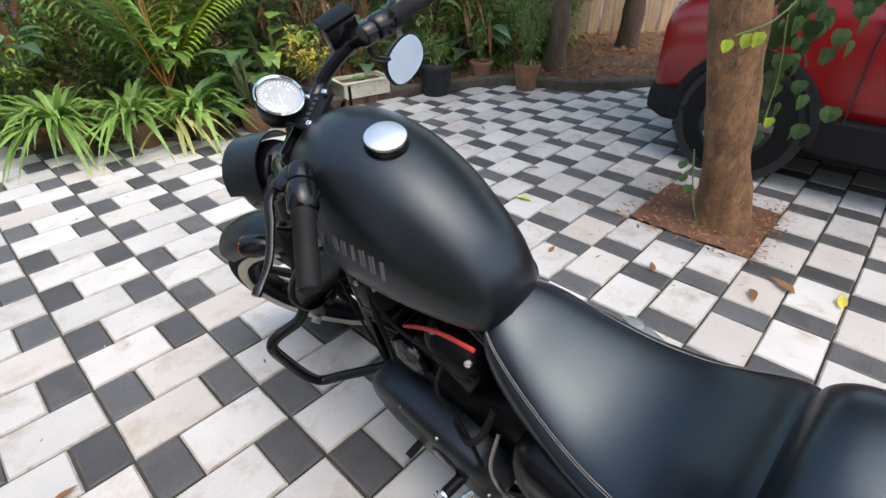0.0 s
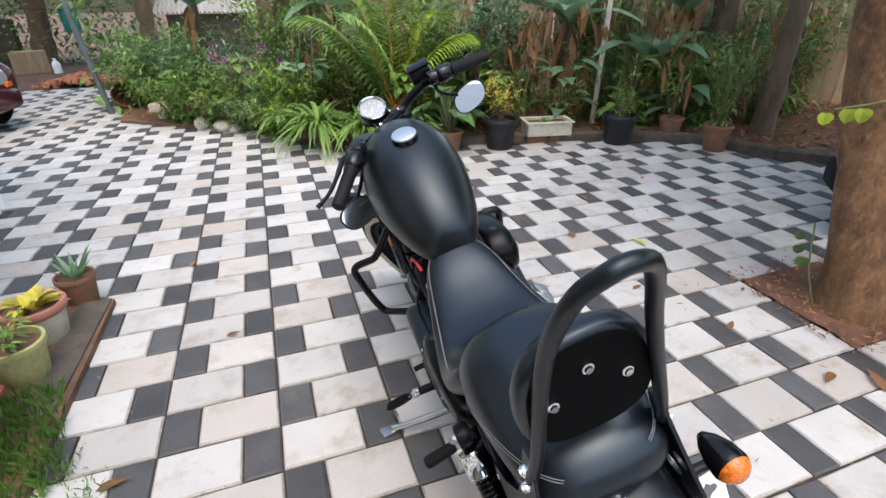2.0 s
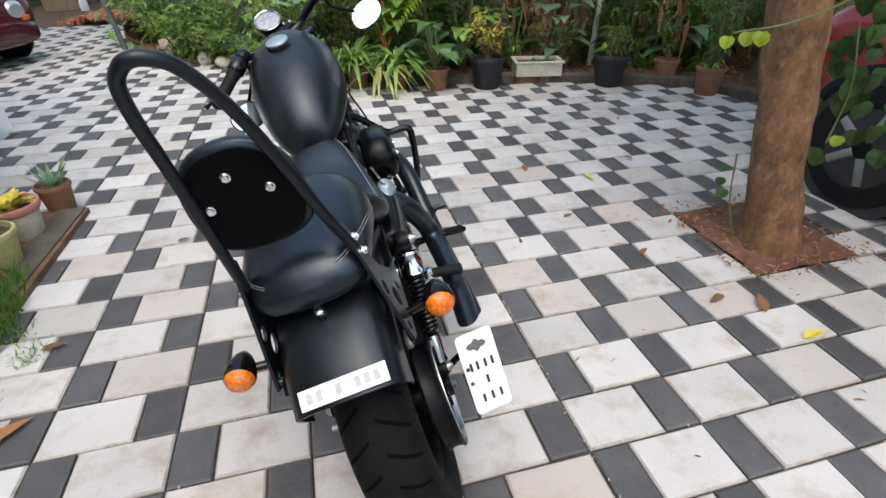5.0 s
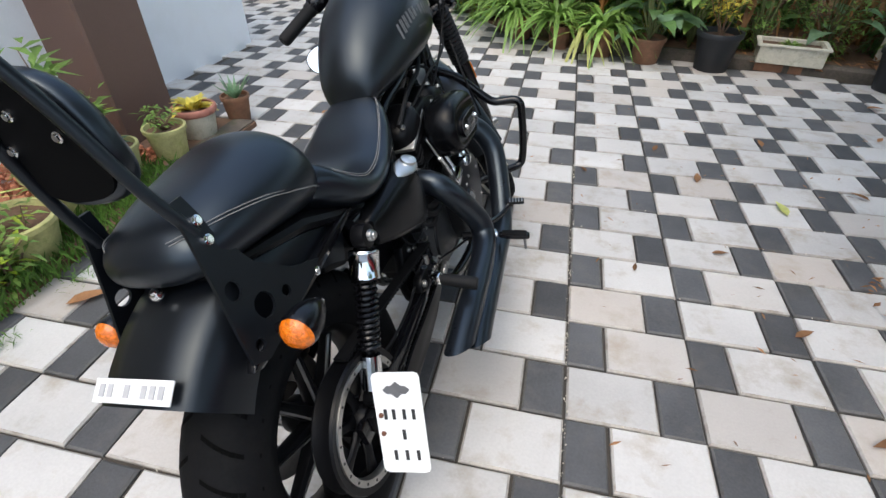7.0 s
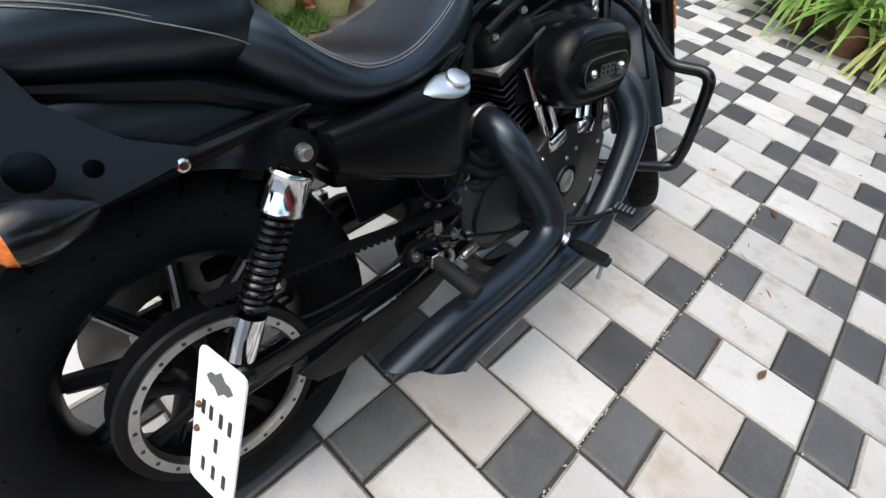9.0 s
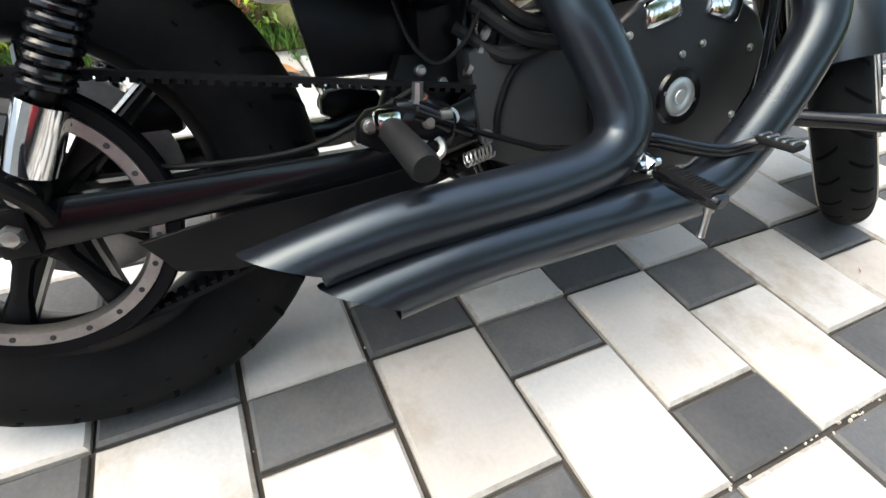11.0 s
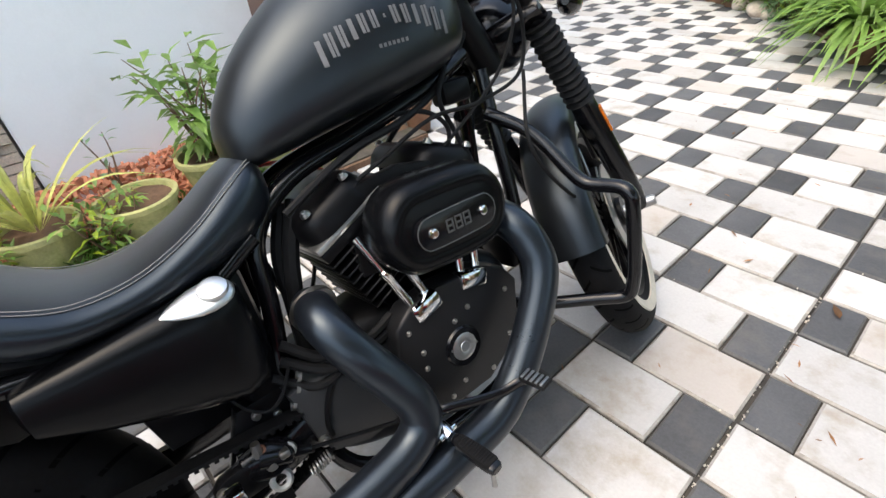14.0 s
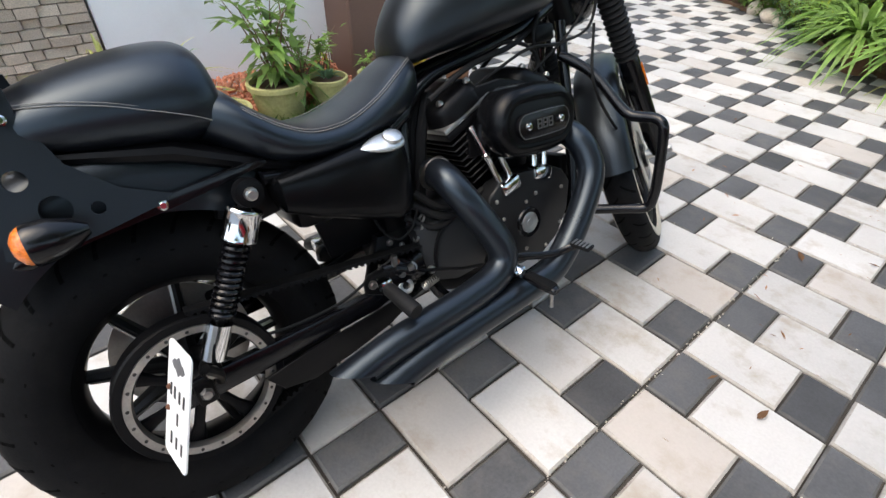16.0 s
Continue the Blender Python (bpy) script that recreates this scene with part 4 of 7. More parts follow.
# swingarm, belt, sprocket cover
for s in (-1, 1):
    part("swingarm", loft([[(s * x + w * cx, y, z + h * cz) for cx, cz in ((-1, -0.8), (-0.8, -1), (0.8, -1), (1, -0.8), (1, 0.8), (0.8, 1), (-0.8, 1), (-1, 0.8))] for y, x, z, w, h in ((-0.045, 0.130, 0.322, 0.008, 0.024), (0.03, 0.130, 0.325, 0.009, 0.025), (0.20, 0.130, 0.330, 0.010, 0.022), (0.37, 0.122, 0.332, 0.012, 0.021), (0.52, 0.105, 0.368, 0.016, 0.032))]), M_GLOSS, bike, "gloss black swingarm")
part("swingarm_pivot", tube([(-0.11, 0.52, 0.375), (0.11, 0.52, 0.375)], 0.03, 18), M_BLACK, bike)
part("lower_belt_guard", plate([(0.10, 0.292), (0.20, 0.306), (0.34, 0.316), (0.45, 0.330), (0.45, 0.300), (0.38, 0.272), (0.28, 0.250), (0.19, 0.238), (0.13, 0.250)], 0.144, 0.150, 0.002), M_BLACK, bike, "black belt guard plate")
bm = bmesh.new()
up0, up1 = Vector((0.112, 0.02, 0.474)), Vector((0.112, 0.60, 0.398))
lo0, lo1 = Vector((0.112, 0.03, 0.178)), Vector((0.112, 0.60, 0.335))
for a, b, ins in ((up0, up1, -1), (lo0, lo1, 1)):
    d = b - a
    ln = d.length
    u = d.normalized()
    tmx = Matrix.Translation((a + b) / 2) @ Matrix.Rotation(math.atan2(u.z, u.y), 4, "X")
    box(0.030, ln, 0.006, 0, bm, tmx)
    k = int(ln / 0.0142)
    for i in range(k):
        box(0.029, 0.007, 0.005, 0, bm, tmx @ Matrix.Translation((0, -ln / 2 + 0.0142 * (i + 0.5), ins * 0.0053)))
part("drive_belt", bm, M_TYRE, bike, "toothed black drive belt", smooth=False)
spc = part("sprocket_cover", plate([(0.505, 0.452), (0.53, 0.456), (0.62, 0.452), (0.72, 0.44), (0.74, 0.36), (0.70, 0.29), (0.60, 0.285), (0.535, 0.31), (0.520, 0.345)], 0.06, 0.128, 0.008), M_WRINKLE, bike, "dark grey sprocket cover with a curved rib")
part("cover_rib", tube(curve([(0.129, 0.60, 0.450), (0.130, 0.565, 0.42), (0.130, 0.545, 0.375), (0.130, 0.543, 0.345)], 6), 0.005, 8), M_BLACK, spc)
bolt((0.129, 0.527, 0.344), (1, 0, 0), 0.0105, M_STEEL, spc, h=0.009)

# engine
CR = Vector((0, 0.825, 0.40))
case = part("crankcase", loft([section(y, hw, top, bot, 24, 3.4, 3.4, 0.5) for y, hw, top, bot in spline([(0.50, 0.05, 0.44, 0.30), (0.56, 0.075, 0.47, 0.24), (0.66, 0.095, 0.49, 0.20), (0.80, 0.105, 0.50, 0.19), (0.94, 0.11, 0.50, 0.22), (1.01, 0.10, 0.46, 0.28), (1.03, 0.06, 0.42, 0.33)], 3)]), M_BLACK, bike)
cam_pts = [(0.700, 0.470), (0.735, 0.495), (0.80, 0.503), (0.90, 0.498), (0.955, 0.470), (0.980, 0.43), (0.965, 0.36), (0.92, 0.295), (0.86, 0.262), (0.78, 0.262), (0.715, 0.29), (0.690, 0.34), (0.688, 0.42)]
camc = part("cam_cover", plate(cam_pts, 0.11, 0.166, 0.007, 3), M_CASE, bike, "satin black cam cover with small bolts")
disc = part("cover_disc", lathe([(0, 0.0045), (0.009, 0.0045), (0.010, 0.0036), (0.0115, 0.0036), (0.0125, 0.0042), (0.025, 0.0040), (0.027, 0.003), (0.027, -0.002), (0, -0.002)], 40), M_SATIN, camc, "brushed round cover", turned((0.167, 0.818, 0.368), (1.167, 0.818, 0.368)))
part("disc_ring", lathe([(0.028, 0.0022), (0.038, 0.0022), (0.041, -0.002), (0.028, -0.002)], 40, closed=True), M_GLOSS, camc, m=turned((0.168, 0.818, 0.368), (1.168, 0.818, 0.368)))
for y, z in ((0.735, 0.405), (0.732, 0.372), (0.815, 0.425), (0.85, 0.437), (0.895, 0.475), (0.845, 0.362), (0.79, 0.375), (0.945, 0.425), (0.765, 0.285), (0.87, 0.283), (0.93, 0.33), (0.72, 0.455), (0.80, 0.30)):
    bolt((0.1665, y, z), (1, 0, 0), 0.0055, M_STEEL, camc, h=0.004)
for k, (sgn, nm) in enumerate(((-1, "rear"), (1, "front"))):
    ang = radians(22.5) * sgn
    cm = Matrix.Translation(CR) @ Matrix.Rotation(-ang, 4, "X")
    cyl = part("cylinder", box(0.16, 0.105, 0.20, 0.015, m=Matrix.Translation((0, 0, 0.18))), M_BLACK, bike, "finned black cylinder", cm)
    for i in range(9):
        z = 0.135 + 0.0165 * i
        w = 0.104 if i < 6 else 0.108
        part("fin", box(2 * w, 0.142 + (0.012 if i > 5 else 0), 0.0045, 0.0018, m=Matrix.Translation((0, 0, z)), seg=1), M_BLACK, cyl)
    part("machined_fin_edge", box(0.12, 0.160, 0.014, 0.006, m=Matrix.Translation((0.052, 0, 0.288))), M_ALU, cyl, "bright machined head edge")
    part("cylinder_head", box(0.220, 0.156, 0.02, 0.004, m=Matrix.Translation((0, 0, 0.272))), M_BLACK, cyl)
    part("rocker_cover", loft([[(hx * math.copysign(abs(math.cos(q)) ** 0.55, math.cos(q)), hy * math.copysign(abs(math.sin(q)) ** 0.55, math.sin(q)), z) for q in np.linspace(0, 2 * math.pi, 33)[:-1]] for z, hx, hy in ((0.294, 0.113, 0.079), (0.318, 0.112, 0.078), (0.334, 0.105, 0.071), (0.345, 0.090, 0.057), (0.348, 0.06, 0.03))]), M_BLACK, cyl, "satin black rocker cover", angle=50)
    for x, y in ((0.092, 0.045), (0.092, -0.045), (-0.092, 0.045), (-0.092, -0.045)):
        bolt((x, y, 0.343), (0, 0, 1), 0.009, M_STEEL, cyl, h=0.008)
    for j in (-1, 1):
        yb = (-0.055 if sgn < 0 else 0.055) + 0.018 * j
        p0, p1 = Vector((0.154, CR.y + yb, 0.482)), Vector((0.124, CR.y + sgn * 0.100 + 0.020 * j, 0.640))
        pt = part("pushrod_tube", tube([p0, p0.lerp(p1, 0.46), p0.lerp(p1, 0.48), p0.lerp(p1, 0.54), p0.lerp(p1, 0.56), p1], [0.0085, 0.0085, 0.0105, 0.0105, 0.0075, 0.0075], 14), M_CHROME, bike, "chrome pushrod tube")
    part("tappet_block", box(0.036, 0.062, 0.034, 0.008, m=Matrix.Translation((0.156, CR.y + (-0.055 if sgn < 0 else 0.055), 0.482)) @ pose(0, 0, 0, -14 * sgn)), M_CHROME, bike, "chrome tappet block")
# air cleaner
AC = Vector((0.006, 0.846, 0.624))
acm = Matrix.Translation(AC) @ Matrix.Rotation(radians(-4), 4, "X")


def race(hl, hh, x, n=40):
    r = hh
    out = []
    for q in np.linspace(0, 2 * math.pi, n + 1)[:-1]:
        c, s = math.cos(q), math.sin(q)
        out.append((x, (hl - r) * (1 if c > 0 else -1) * min(1, abs(c) * 3) + r * c, r * s))
    return out


airc = part("air_cleaner", loft([race(0.116, 0.070, 0.110), race(0.127, 0.079, 0.118), race(0.132, 0.084, 0.130), race(0.132, 0.084, 0.170), race(0.129, 0.081, 0.184), race(0.122, 0.073, 0.199), race(0.113, 0.063, 0.205), race(0.108, 0.056, 0.2065), race(0.104, 0.051, 0.2045), race(0.098, 0.045, 0.2045), race(0.092, 0.040, 0.2060)]), M_PANEL, bike, "black oval air cleaner cover", acm, angle=55)
insm = Matrix.Translation((0.0, 0.0, -0.004)) @ Matrix.Rotation(radians(2), 4, "X")
ins = part("badge_plate", loft([race(0.083, 0.030, 0.205, 32), race(0.083, 0.030, 0.2155, 32), race(0.080, 0.027, 0.2165, 32)]), M_GLOSS, airc, "black badge plate with a bright edge", insm)
part("badge_edge", tube([(0.2165, y, z) for _, y, z in race(0.0815, 0.0285, 0, 48)] + [(0.2165, *race(0.0815, 0.0285, 0, 48)[0][1:])], 0.0009, 6), M_DULL, ins)
for y in (-0.053, 0.053):
    bolt((0.2165, y, 0), (1, 0, 0), 0.009, M_CHROME, ins, h=0.007)
for i in range(3):
    for (oy, oz, wy, wz) in ((0, 0.010, 0.013, 0.003), (0, 0, 0.013, 0.003), (0, -0.010, 0.013, 0.003), (-0.006, 0, 0.003, 0.022), (0.006, 0, 0.003, 0.022)):
        part("number_stroke", box(0.0016, wy, wz, m=Matrix.Translation((0.2172, -0.018 + 0.018 * i + oy, oz))), M_DULL, ins, smooth=False)
part("breather_plate", plate([(0.705, 0.56), (0.95, 0.55), (1.000, 0.60), (1.000, 0.655), (0.965, 0.690), (0.83, 0.722), (0.73, 0.715), (0.70, 0.68)], 0.085, 0.108, 0.006), M_BLACK, bike)
# exhaust
rp = curve([(0.085, 0.606, 0.552), (0.128, 0.598, 0.556), (0.166, 0.596, 0.540), (0.197, 0.614, 0.490), (0.215, 0.645, 0.427), (0.228, 0.664, 0.376), (0.235, 0.657, 0.338), (0.240, 0.618, 0.314), (0.246, 0.540, 0.303), (0.250, 0.440, 0.297), (0.250, 0.345, 0.290), (0.247, 0.255, 0.272)], 6)
fp = curve([(0.085, 0.978, 0.566), (0.135, 0.984, 0.566), (0.180, 0.994, 0.545), (0.209, 1.001, 0.502), (0.228, 0.990, 0.448), (0.238, 0.930, 0.366), (0.244, 0.858, 0.295), (0.249, 0.790, 0.258), (0.252, 0.690, 0.250), (0.257, 0.580, 0.247), (0.262, 0.430, 0.240), (0.263, 0.322, 0.224)], 6)


def pipe(pts, r, name, label):
    """A pipe whose end is cut off on a slant and left open."""
    bm = tube(pts, r, 22, cap=False)
    far = Vector(pts[-1])
    d = (Vector(pts[-1]) - Vector(pts[-4])).normalized()
    for v in bm.verts:
        t = (v.co - far).dot(d)
        if t > -0.002:
            v.co += d * (0.052 * max(-1.0, min(1.0, ((v.co - far).x * -0.1 + (v.co - far).z) / r)) )
    ob = part(name, bm, M_PIPE, bike, label, angle=60)
    inner = tube([Vector(p) for p in pts[-22:-6]], r * 0.90, 18, cap=False)
    bmesh.ops.reverse_faces(inner, faces=inner.faces)
    part("pipe_bore", inner, M_INK, ob)
    return ob


pipe(rp, 0.0345, "rear_exhaust_pipe", "satin black exhaust pipe with a slash-cut tip")
pipe(fp, 0.0345, "front_exhaust_pipe", "satin black exhaust pipe with a slash-cut tip")
for p in ((0.10, 0.604, 0.553), (0.10, 0.980, 0.566)):
    part("exhaust_flange", lathe([(0.028, -0.006), (0.042, -0.006), (0.042, 0.006), (0.028, 0.006)], 24, closed=True), M_STEEL, bike, m=turned(p, (p[0] + 1, p[1] + 0.1, p[2] - 0.4)))

# right side panel (oil tank) and left side panel
for s in (-1, 1):
    rows = []
    for y, top, bot, th in ((0.230, 0.650, 0.612, 0.030), (0.238, 0.660, 0.592, 0.046), (0.300, 0.668, 0.560, 0.054), (0.400, 0.676, 0.520, 0.060), (0.460, 0.680, 0.500, 0.061), (0.494, 0.678, 0.508, 0.054), (0.508, 0.660, 0.540, 0.036)):
        rows.append(section(y, th, top, bot, 24, 4.0, 4.0, 0.5, s * 0.118))
    part("side_panel", loft(rows), M_PANEL, bike, "satin black side panel", angle=50)
cu, cn = Vector((0.857, 0, -0.515)), Vector((0.515, 0, 0.857))
oc = part("oil_cap", loft([[Vector((0.161, y, 0.668)) + cu * (w * math.cos(q)) + cn * (h * max(-0.3, math.sin(q))) for q in np.linspace(0, 2 * math.pi, 21)[:-1]] for y, w, h in ((0.502, 0.003, 0.002), (0.499, 0.012, 0.005), (0.492, 0.020, 0.0075), (0.480, 0.0255, 0.009), (0.466, 0.0275, 0.0092), (0.450, 0.026, 0.0085), (0.434, 0.020, 0.007), (0.418, 0.012, 0.005), (0.405, 0.003, 0.002))]), M_SATIN, bike, "teardrop satin chrome oil filler cap", angle=70)
part("cap_disc", lathe([(0, 0.005), (0.012, 0.0045), (0.019, 0.002), (0.0205, -0.003), (0, -0.003)], 28), M_SATIN, oc, m=turned(Vector((0.161, 0.476, 0.668)) + cn * 0.012, Vector((0.161, 0.476, 0.668)) + cn))


# frame tubes
for s in (-1, 1):
    fr1 = part("frame_tube", tube(curve([(s * 0.03, 1.09, 0.86), (s * 0.05, 0.98, 0.825), (s * 0.05, 0.80, 0.785), (s * 0.048, 0.66, 0.755), (s * 0.055, 0.575, 0.69), (s * 0.066, 0.55, 0.58), (s * 0.08, 0.52, 0.42), (s * 0.11, 0.56, 0.25), (s * 0.12, 0.70, 0.195), (s * 0.12, 0.92, 0.20), (s * 0.10, 1.04, 0.28), (s * 0.07, 1.10, 0.46), (s * 0.035, 1.125, 0.82)], 6), 0.0155, 12), M_GLOSS, bike, "gloss black frame tube")
    part("seat_rail", tube(curve([(s * 0.085, 0.565, 0.70), (s * 0.10, 0.42, 0.640), (s * 0.118, 0.22, 0.660)], 5), 0.014, 10), M_GLOSS, bike)
    # engine guard
    gd = curve([(s * 0.045, 1.105, 0.735), (s * 0.115, 1.148, 0.678), (s * 0.190, 1.162, 0.590), (s * 0.218, 1.168, 0.564), (s * 0.246, 1.176, 0.557), (s * 0.284, 1.184, 0.552), (s * 0.304, 1.185, 0.538), (s * 0.306, 1.186, 0.505), (s * 0.291, 1.192, 0.405), (s * 0.275, 1.196, 0.333), (s * 0.256, 1.190, 0.298), (s * 0.205, 1.150, 0.298), (s * 0.12, 1.075, 0.305), (s * 0.06, 1.04, 0.310)], 6)
    part("engine_guard", tube(gd, 0.0145, 14), M_GLOSS, bike, "gloss black engine guard")

# pegs, pedal, lever, stand
for s in (-1, 1):
    p0, p1 = Vector((s * 0.270, 0.688, 0.305)), Vector((s * 0.360, 0.700, 0.285))
    pd = p1 - p0
    pgm = Matrix.Translation(p0) @ pd.to_track_quat("X", "Z").to_matrix().to_4x4()
    pln = pd.length
    pg = part("foot_peg", loft([[(x, w * math.copysign(abs(math.cos(q)) ** 0.6, math.cos(q)), zc + h * math.copysign(abs(math.sin(q)) ** 0.6, math.sin(q))) for q in np.linspace(0, 2 * math.pi, 17)[:-1]] for x, w, h, zc in ((0, 0.007, 0.006, 0), (0.006, 0.0095, 0.0085, 0), (0.03, 0.0120, 0.0098, -0.001), (0.055, 0.0135, 0.0100, -0.001), (pln - 0.014, 0.0135, 0.0092, 0), (pln - 0.003, 0.012, 0.008, 0), (pln, 0.009, 0.006, 0))]), M_GLOSS, bike, "black tapered foot peg with a ribbed rubber top", pgm)
    part("peg_rubber", loft([[(x, w * cy, z) for cy, z in ((-1, 0.005), (-0.9, 0.0108), (0.9, 0.0108), (1, 0.005))] for x, w in ((0.010, 0.0095), (0.03, 0.0122), (0.055, 0.0138), (pln - 0.016, 0.0138), (pln - 0.009, 0.0128))]), M_TYRE, pg, "worn grey rubber pad")
    rib = None
    for i in range(13):
        pm = Matrix.Translation((0.016 + (pln - 0.032) * i / 12, 0, 0.0110)) @ Matrix.Diagonal((1, 0.78 + 0.22 * min(1, i / 5), 1, 1))
        if rib is None:
            rib = part("peg_rib", box(0.0026, 0.024, 0.0020, 0.0006, seg=1), M_TYRE, pg, m=pm)
        else:
            again(rib, pm, pg)
    part("peg_clevis", tube([(-0.034, 0, 0.001), (-0.026, 0, 0.001), (-0.020, 0, 0.001), (-0.004, 0, 0)], [0.013, 0.0145, 0.0145, 0.010], 14), M_CHROME, pg, "chrome peg hinge")
    part("hinge_pin", tube([(-0.014, -0.018, 0.002), (-0.014, 0.018, 0.002)], 0.0065, 12), M_CHROME, pg, "chrome hinge pin")
    part("feeler_pin", tube([(pln - 0.014, 0, -0.006), (pln - 0.013, 0, -0.016), (pln - 0.013, 0, -0.0165), (pln - 0.010, 0, -0.046), (pln - 0.010, 0, -0.048)], [0.0062, 0.0062, 0.0042, 0.0042, 0.0052], 10), M_STEEL, pg, "bare steel feeler pin")
    part("peg_mount", tube([(-0.03, 0, 0.001), (-0.11, 0.0, -0.01)], 0.014, 12), M_BLACK, pg)
    q0, q1 = Vector((s * 0.192, 0.379, 0.384)), Vector((s * 0.284, 0.386, 0.358))
    rpg = part("passenger_peg", tube([q0, q0.lerp(q1, 0.08), q0.lerp(q1, 0.93), q1], [0.012, 0.0155, 0.0175, 0.0150], 16), M_RUB, bike, "folded black passenger peg")
    part("peg_hinge", box(0.03, 0.028, 0.03, 0.006, m=Matrix.Translation(q0 + Vector((-s * 0.010, 0, 0.004)))), M_CHROME, rpg)
    part("peg_bracket", plate([(0.352, 0.362), (0.385, 0.345), (0.45, 0.345), (0.465, 0.365), (0.450, 0.392), (0.400, 0.402), (0.368, 0.398), (0.354, 0.385)], s * 0.120, s * 0.148, 0.008), M_BLACK, rpg)
    for y, z in ((0.366, 0.382), (0.440, 0.378)):
        bolt((s * 0.149, y, z), (s, 0, 0), 0.010, M_STEEL, rpg, h=0.008)
bp = part("brake_pedal", tube(curve([(0.225, 0.690, 0.332), (0.238, 0.710, 0.333), (0.252, 0.770, 0.316), (0.262, 0.812, 0.308), (0.272, 0.838, 0.313), (0.284, 0.850, 0.318)], 5), 0.0065, 10, flat=1.5), M_GLOSS, bike, "black brake pedal")
part("pedal_pad", box(0.052, 0.028, 0.010, 0.003, m=Matrix.Translation((0.300, 0.858, 0.320)) @ pose(0, 0, 0, 0, 8, 10)), M_RUB, bp)
for i in range(5):
    part("pad_rib", box(0.005, 0.026, 0.003, 0.001, m=Matrix.Translation((0.281 + 0.0095 * i, 0.855 + 0.0016 * i, 0.3285 - 0.0013 * i)) @ pose(0, 0, 0, 0, 8, 10)), M_STEEL, bp)
sl = part("shift_lever", tube(curve([(-0.16, 0.70, 0.26), (-0.175, 0.76, 0.25), (-0.185, 0.84, 0.262)], 5), 0.007, 10), M_CHROME, bike, "chrome shift lever")
part("shift_peg", tube([(-0.18, 0.842, 0.263), (-0.235, 0.842, 0.262)], [0.010, 0.010], 12), M_RUB, sl)
ss = part("side_stand", tube(curve([(-0.12, 0.66, 0.20), (-0.19, 0.69, 0.172), (-0.31, 0.735, 0.138), (-0.385, 0.758, 0.127)], 5), [0.013] * 10 + [0.012] * 6, 12), M_CHROME, bike, "chrome side stand resting on the paving")
part("stand_foot", box(0.07, 0.045, 0.008, 0.003, m=Matrix.Translation((-0.395, 0.762, 0.1222)) @ pose(0, 0, 0, 0, 16.5, 18)), M_STEEL, ss)
# left covers
prim = part("primary_cover", loft([[(x, y, z) for y, z in [(0.80 + (hl * (1 if math.cos(q) > 0 else -1) * min(1, abs(math.cos(q)) * 2.2)) + r * math.cos(q) * 0.9, 0.33 + 0.02 * math.cos(q) + r * math.sin(q)) for q in np.linspace(0, 2 * math.pi, 41)[:-1]]] for x, hl, r in ((-0.10, 0.12, 0.105), (-0.165, 0.12, 0.105), (-0.180, 0.118, 0.097), (-0.188, 0.112, 0.085), (-0.190, 0.10, 0.07))]), M_MATT, bike, "satin black primary cover", angle=50)
for i in range(10):
    q = 2 * math.pi * i / 10
    bolt((-0.181, 0.80 + 0.20 * math.cos(q), 0.33 + 0.094 * math.sin(q)), (-1, 0, 0), 0.0055, M_STEEL, prim, h=0.005)
part("derby_cover", lathe([(0, 0.008), (0.04, 0.007), (0.052, 0.003), (0.056, -0.004), (0, -0.004)], 32), M_GLOSS, prim, m=turned((-0.190, 0.72, 0.33), (-1.19, 0.72, 0.33)))
part("rear_caliper", box(0.05, 0.09, 0.06, 0.015, m=Matrix.Translation((-0.105, 0.11, 0.395))), M_BLACK, bike)
part("horn_cover", lathe([(0, 0.03), (0.03, 0.028), (0.05, 0.018), (0.055, 0), (0.05, -0.02), (0, -0.02)], 28), M_GLOSS, bike, m=turned((-0.11, 0.825, 0.60), (-1.1, 0.82, 0.60)))

# wires, hoses and cables
RCP = [(-0.105, 0.820, 0.695), (-0.105, 0.760, 0.738), (-0.102, 0.694, 0.771), (-0.098, 0.613, 0.785)]
CABLES_A = (
    ("red_cable", M_REDW, 0.0045, RCP),
    ("left_hose", M_RUB, 0.008, [(-0.10, 0.60, 0.60), (-0.135, 0.62, 0.52), (-0.15, 0.66, 0.46), (-0.13, 0.72, 0.44)]),
    ("left_hose", M_RUB, 0.006, [(-0.06, 0.98, 0.78), (-0.11, 0.92, 0.70), (-0.125, 0.90, 0.58), (-0.12, 0.93, 0.48)]),
    ("left_cable", M_RUB, 0.004, [(-0.07, 1.00, 0.80), (-0.12, 0.86, 0.73), (-0.12, 0.74, 0.70), (-0.10, 0.64, 0.66)]),
    ("left_cable", M_RUB, 0.0045, [(-0.10, 0.70, 0.70), (-0.14, 0.72, 0.60), (-0.14, 0.68, 0.50), (-0.16, 0.62, 0.42)]),
    ("braided_hose", M_STEEL, 0.0045, [(-0.12, 0.585, 0.545), (-0.165, 0.575, 0.50), (-0.175, 0.555, 0.44), (-0.165, 0.54, 0.37)]),
    ("brake_hose", M_RUB, 0.004, [(0.10, 1.10, 1.03), (0.10, 1.20, 0.93), (0.085, 1.19, 0.80), (0.10, 1.05, 0.77), (0.115, 0.92, 0.775), (0.10, 0.80, 0.735), (0.08, 0.70, 0.70)]),
)
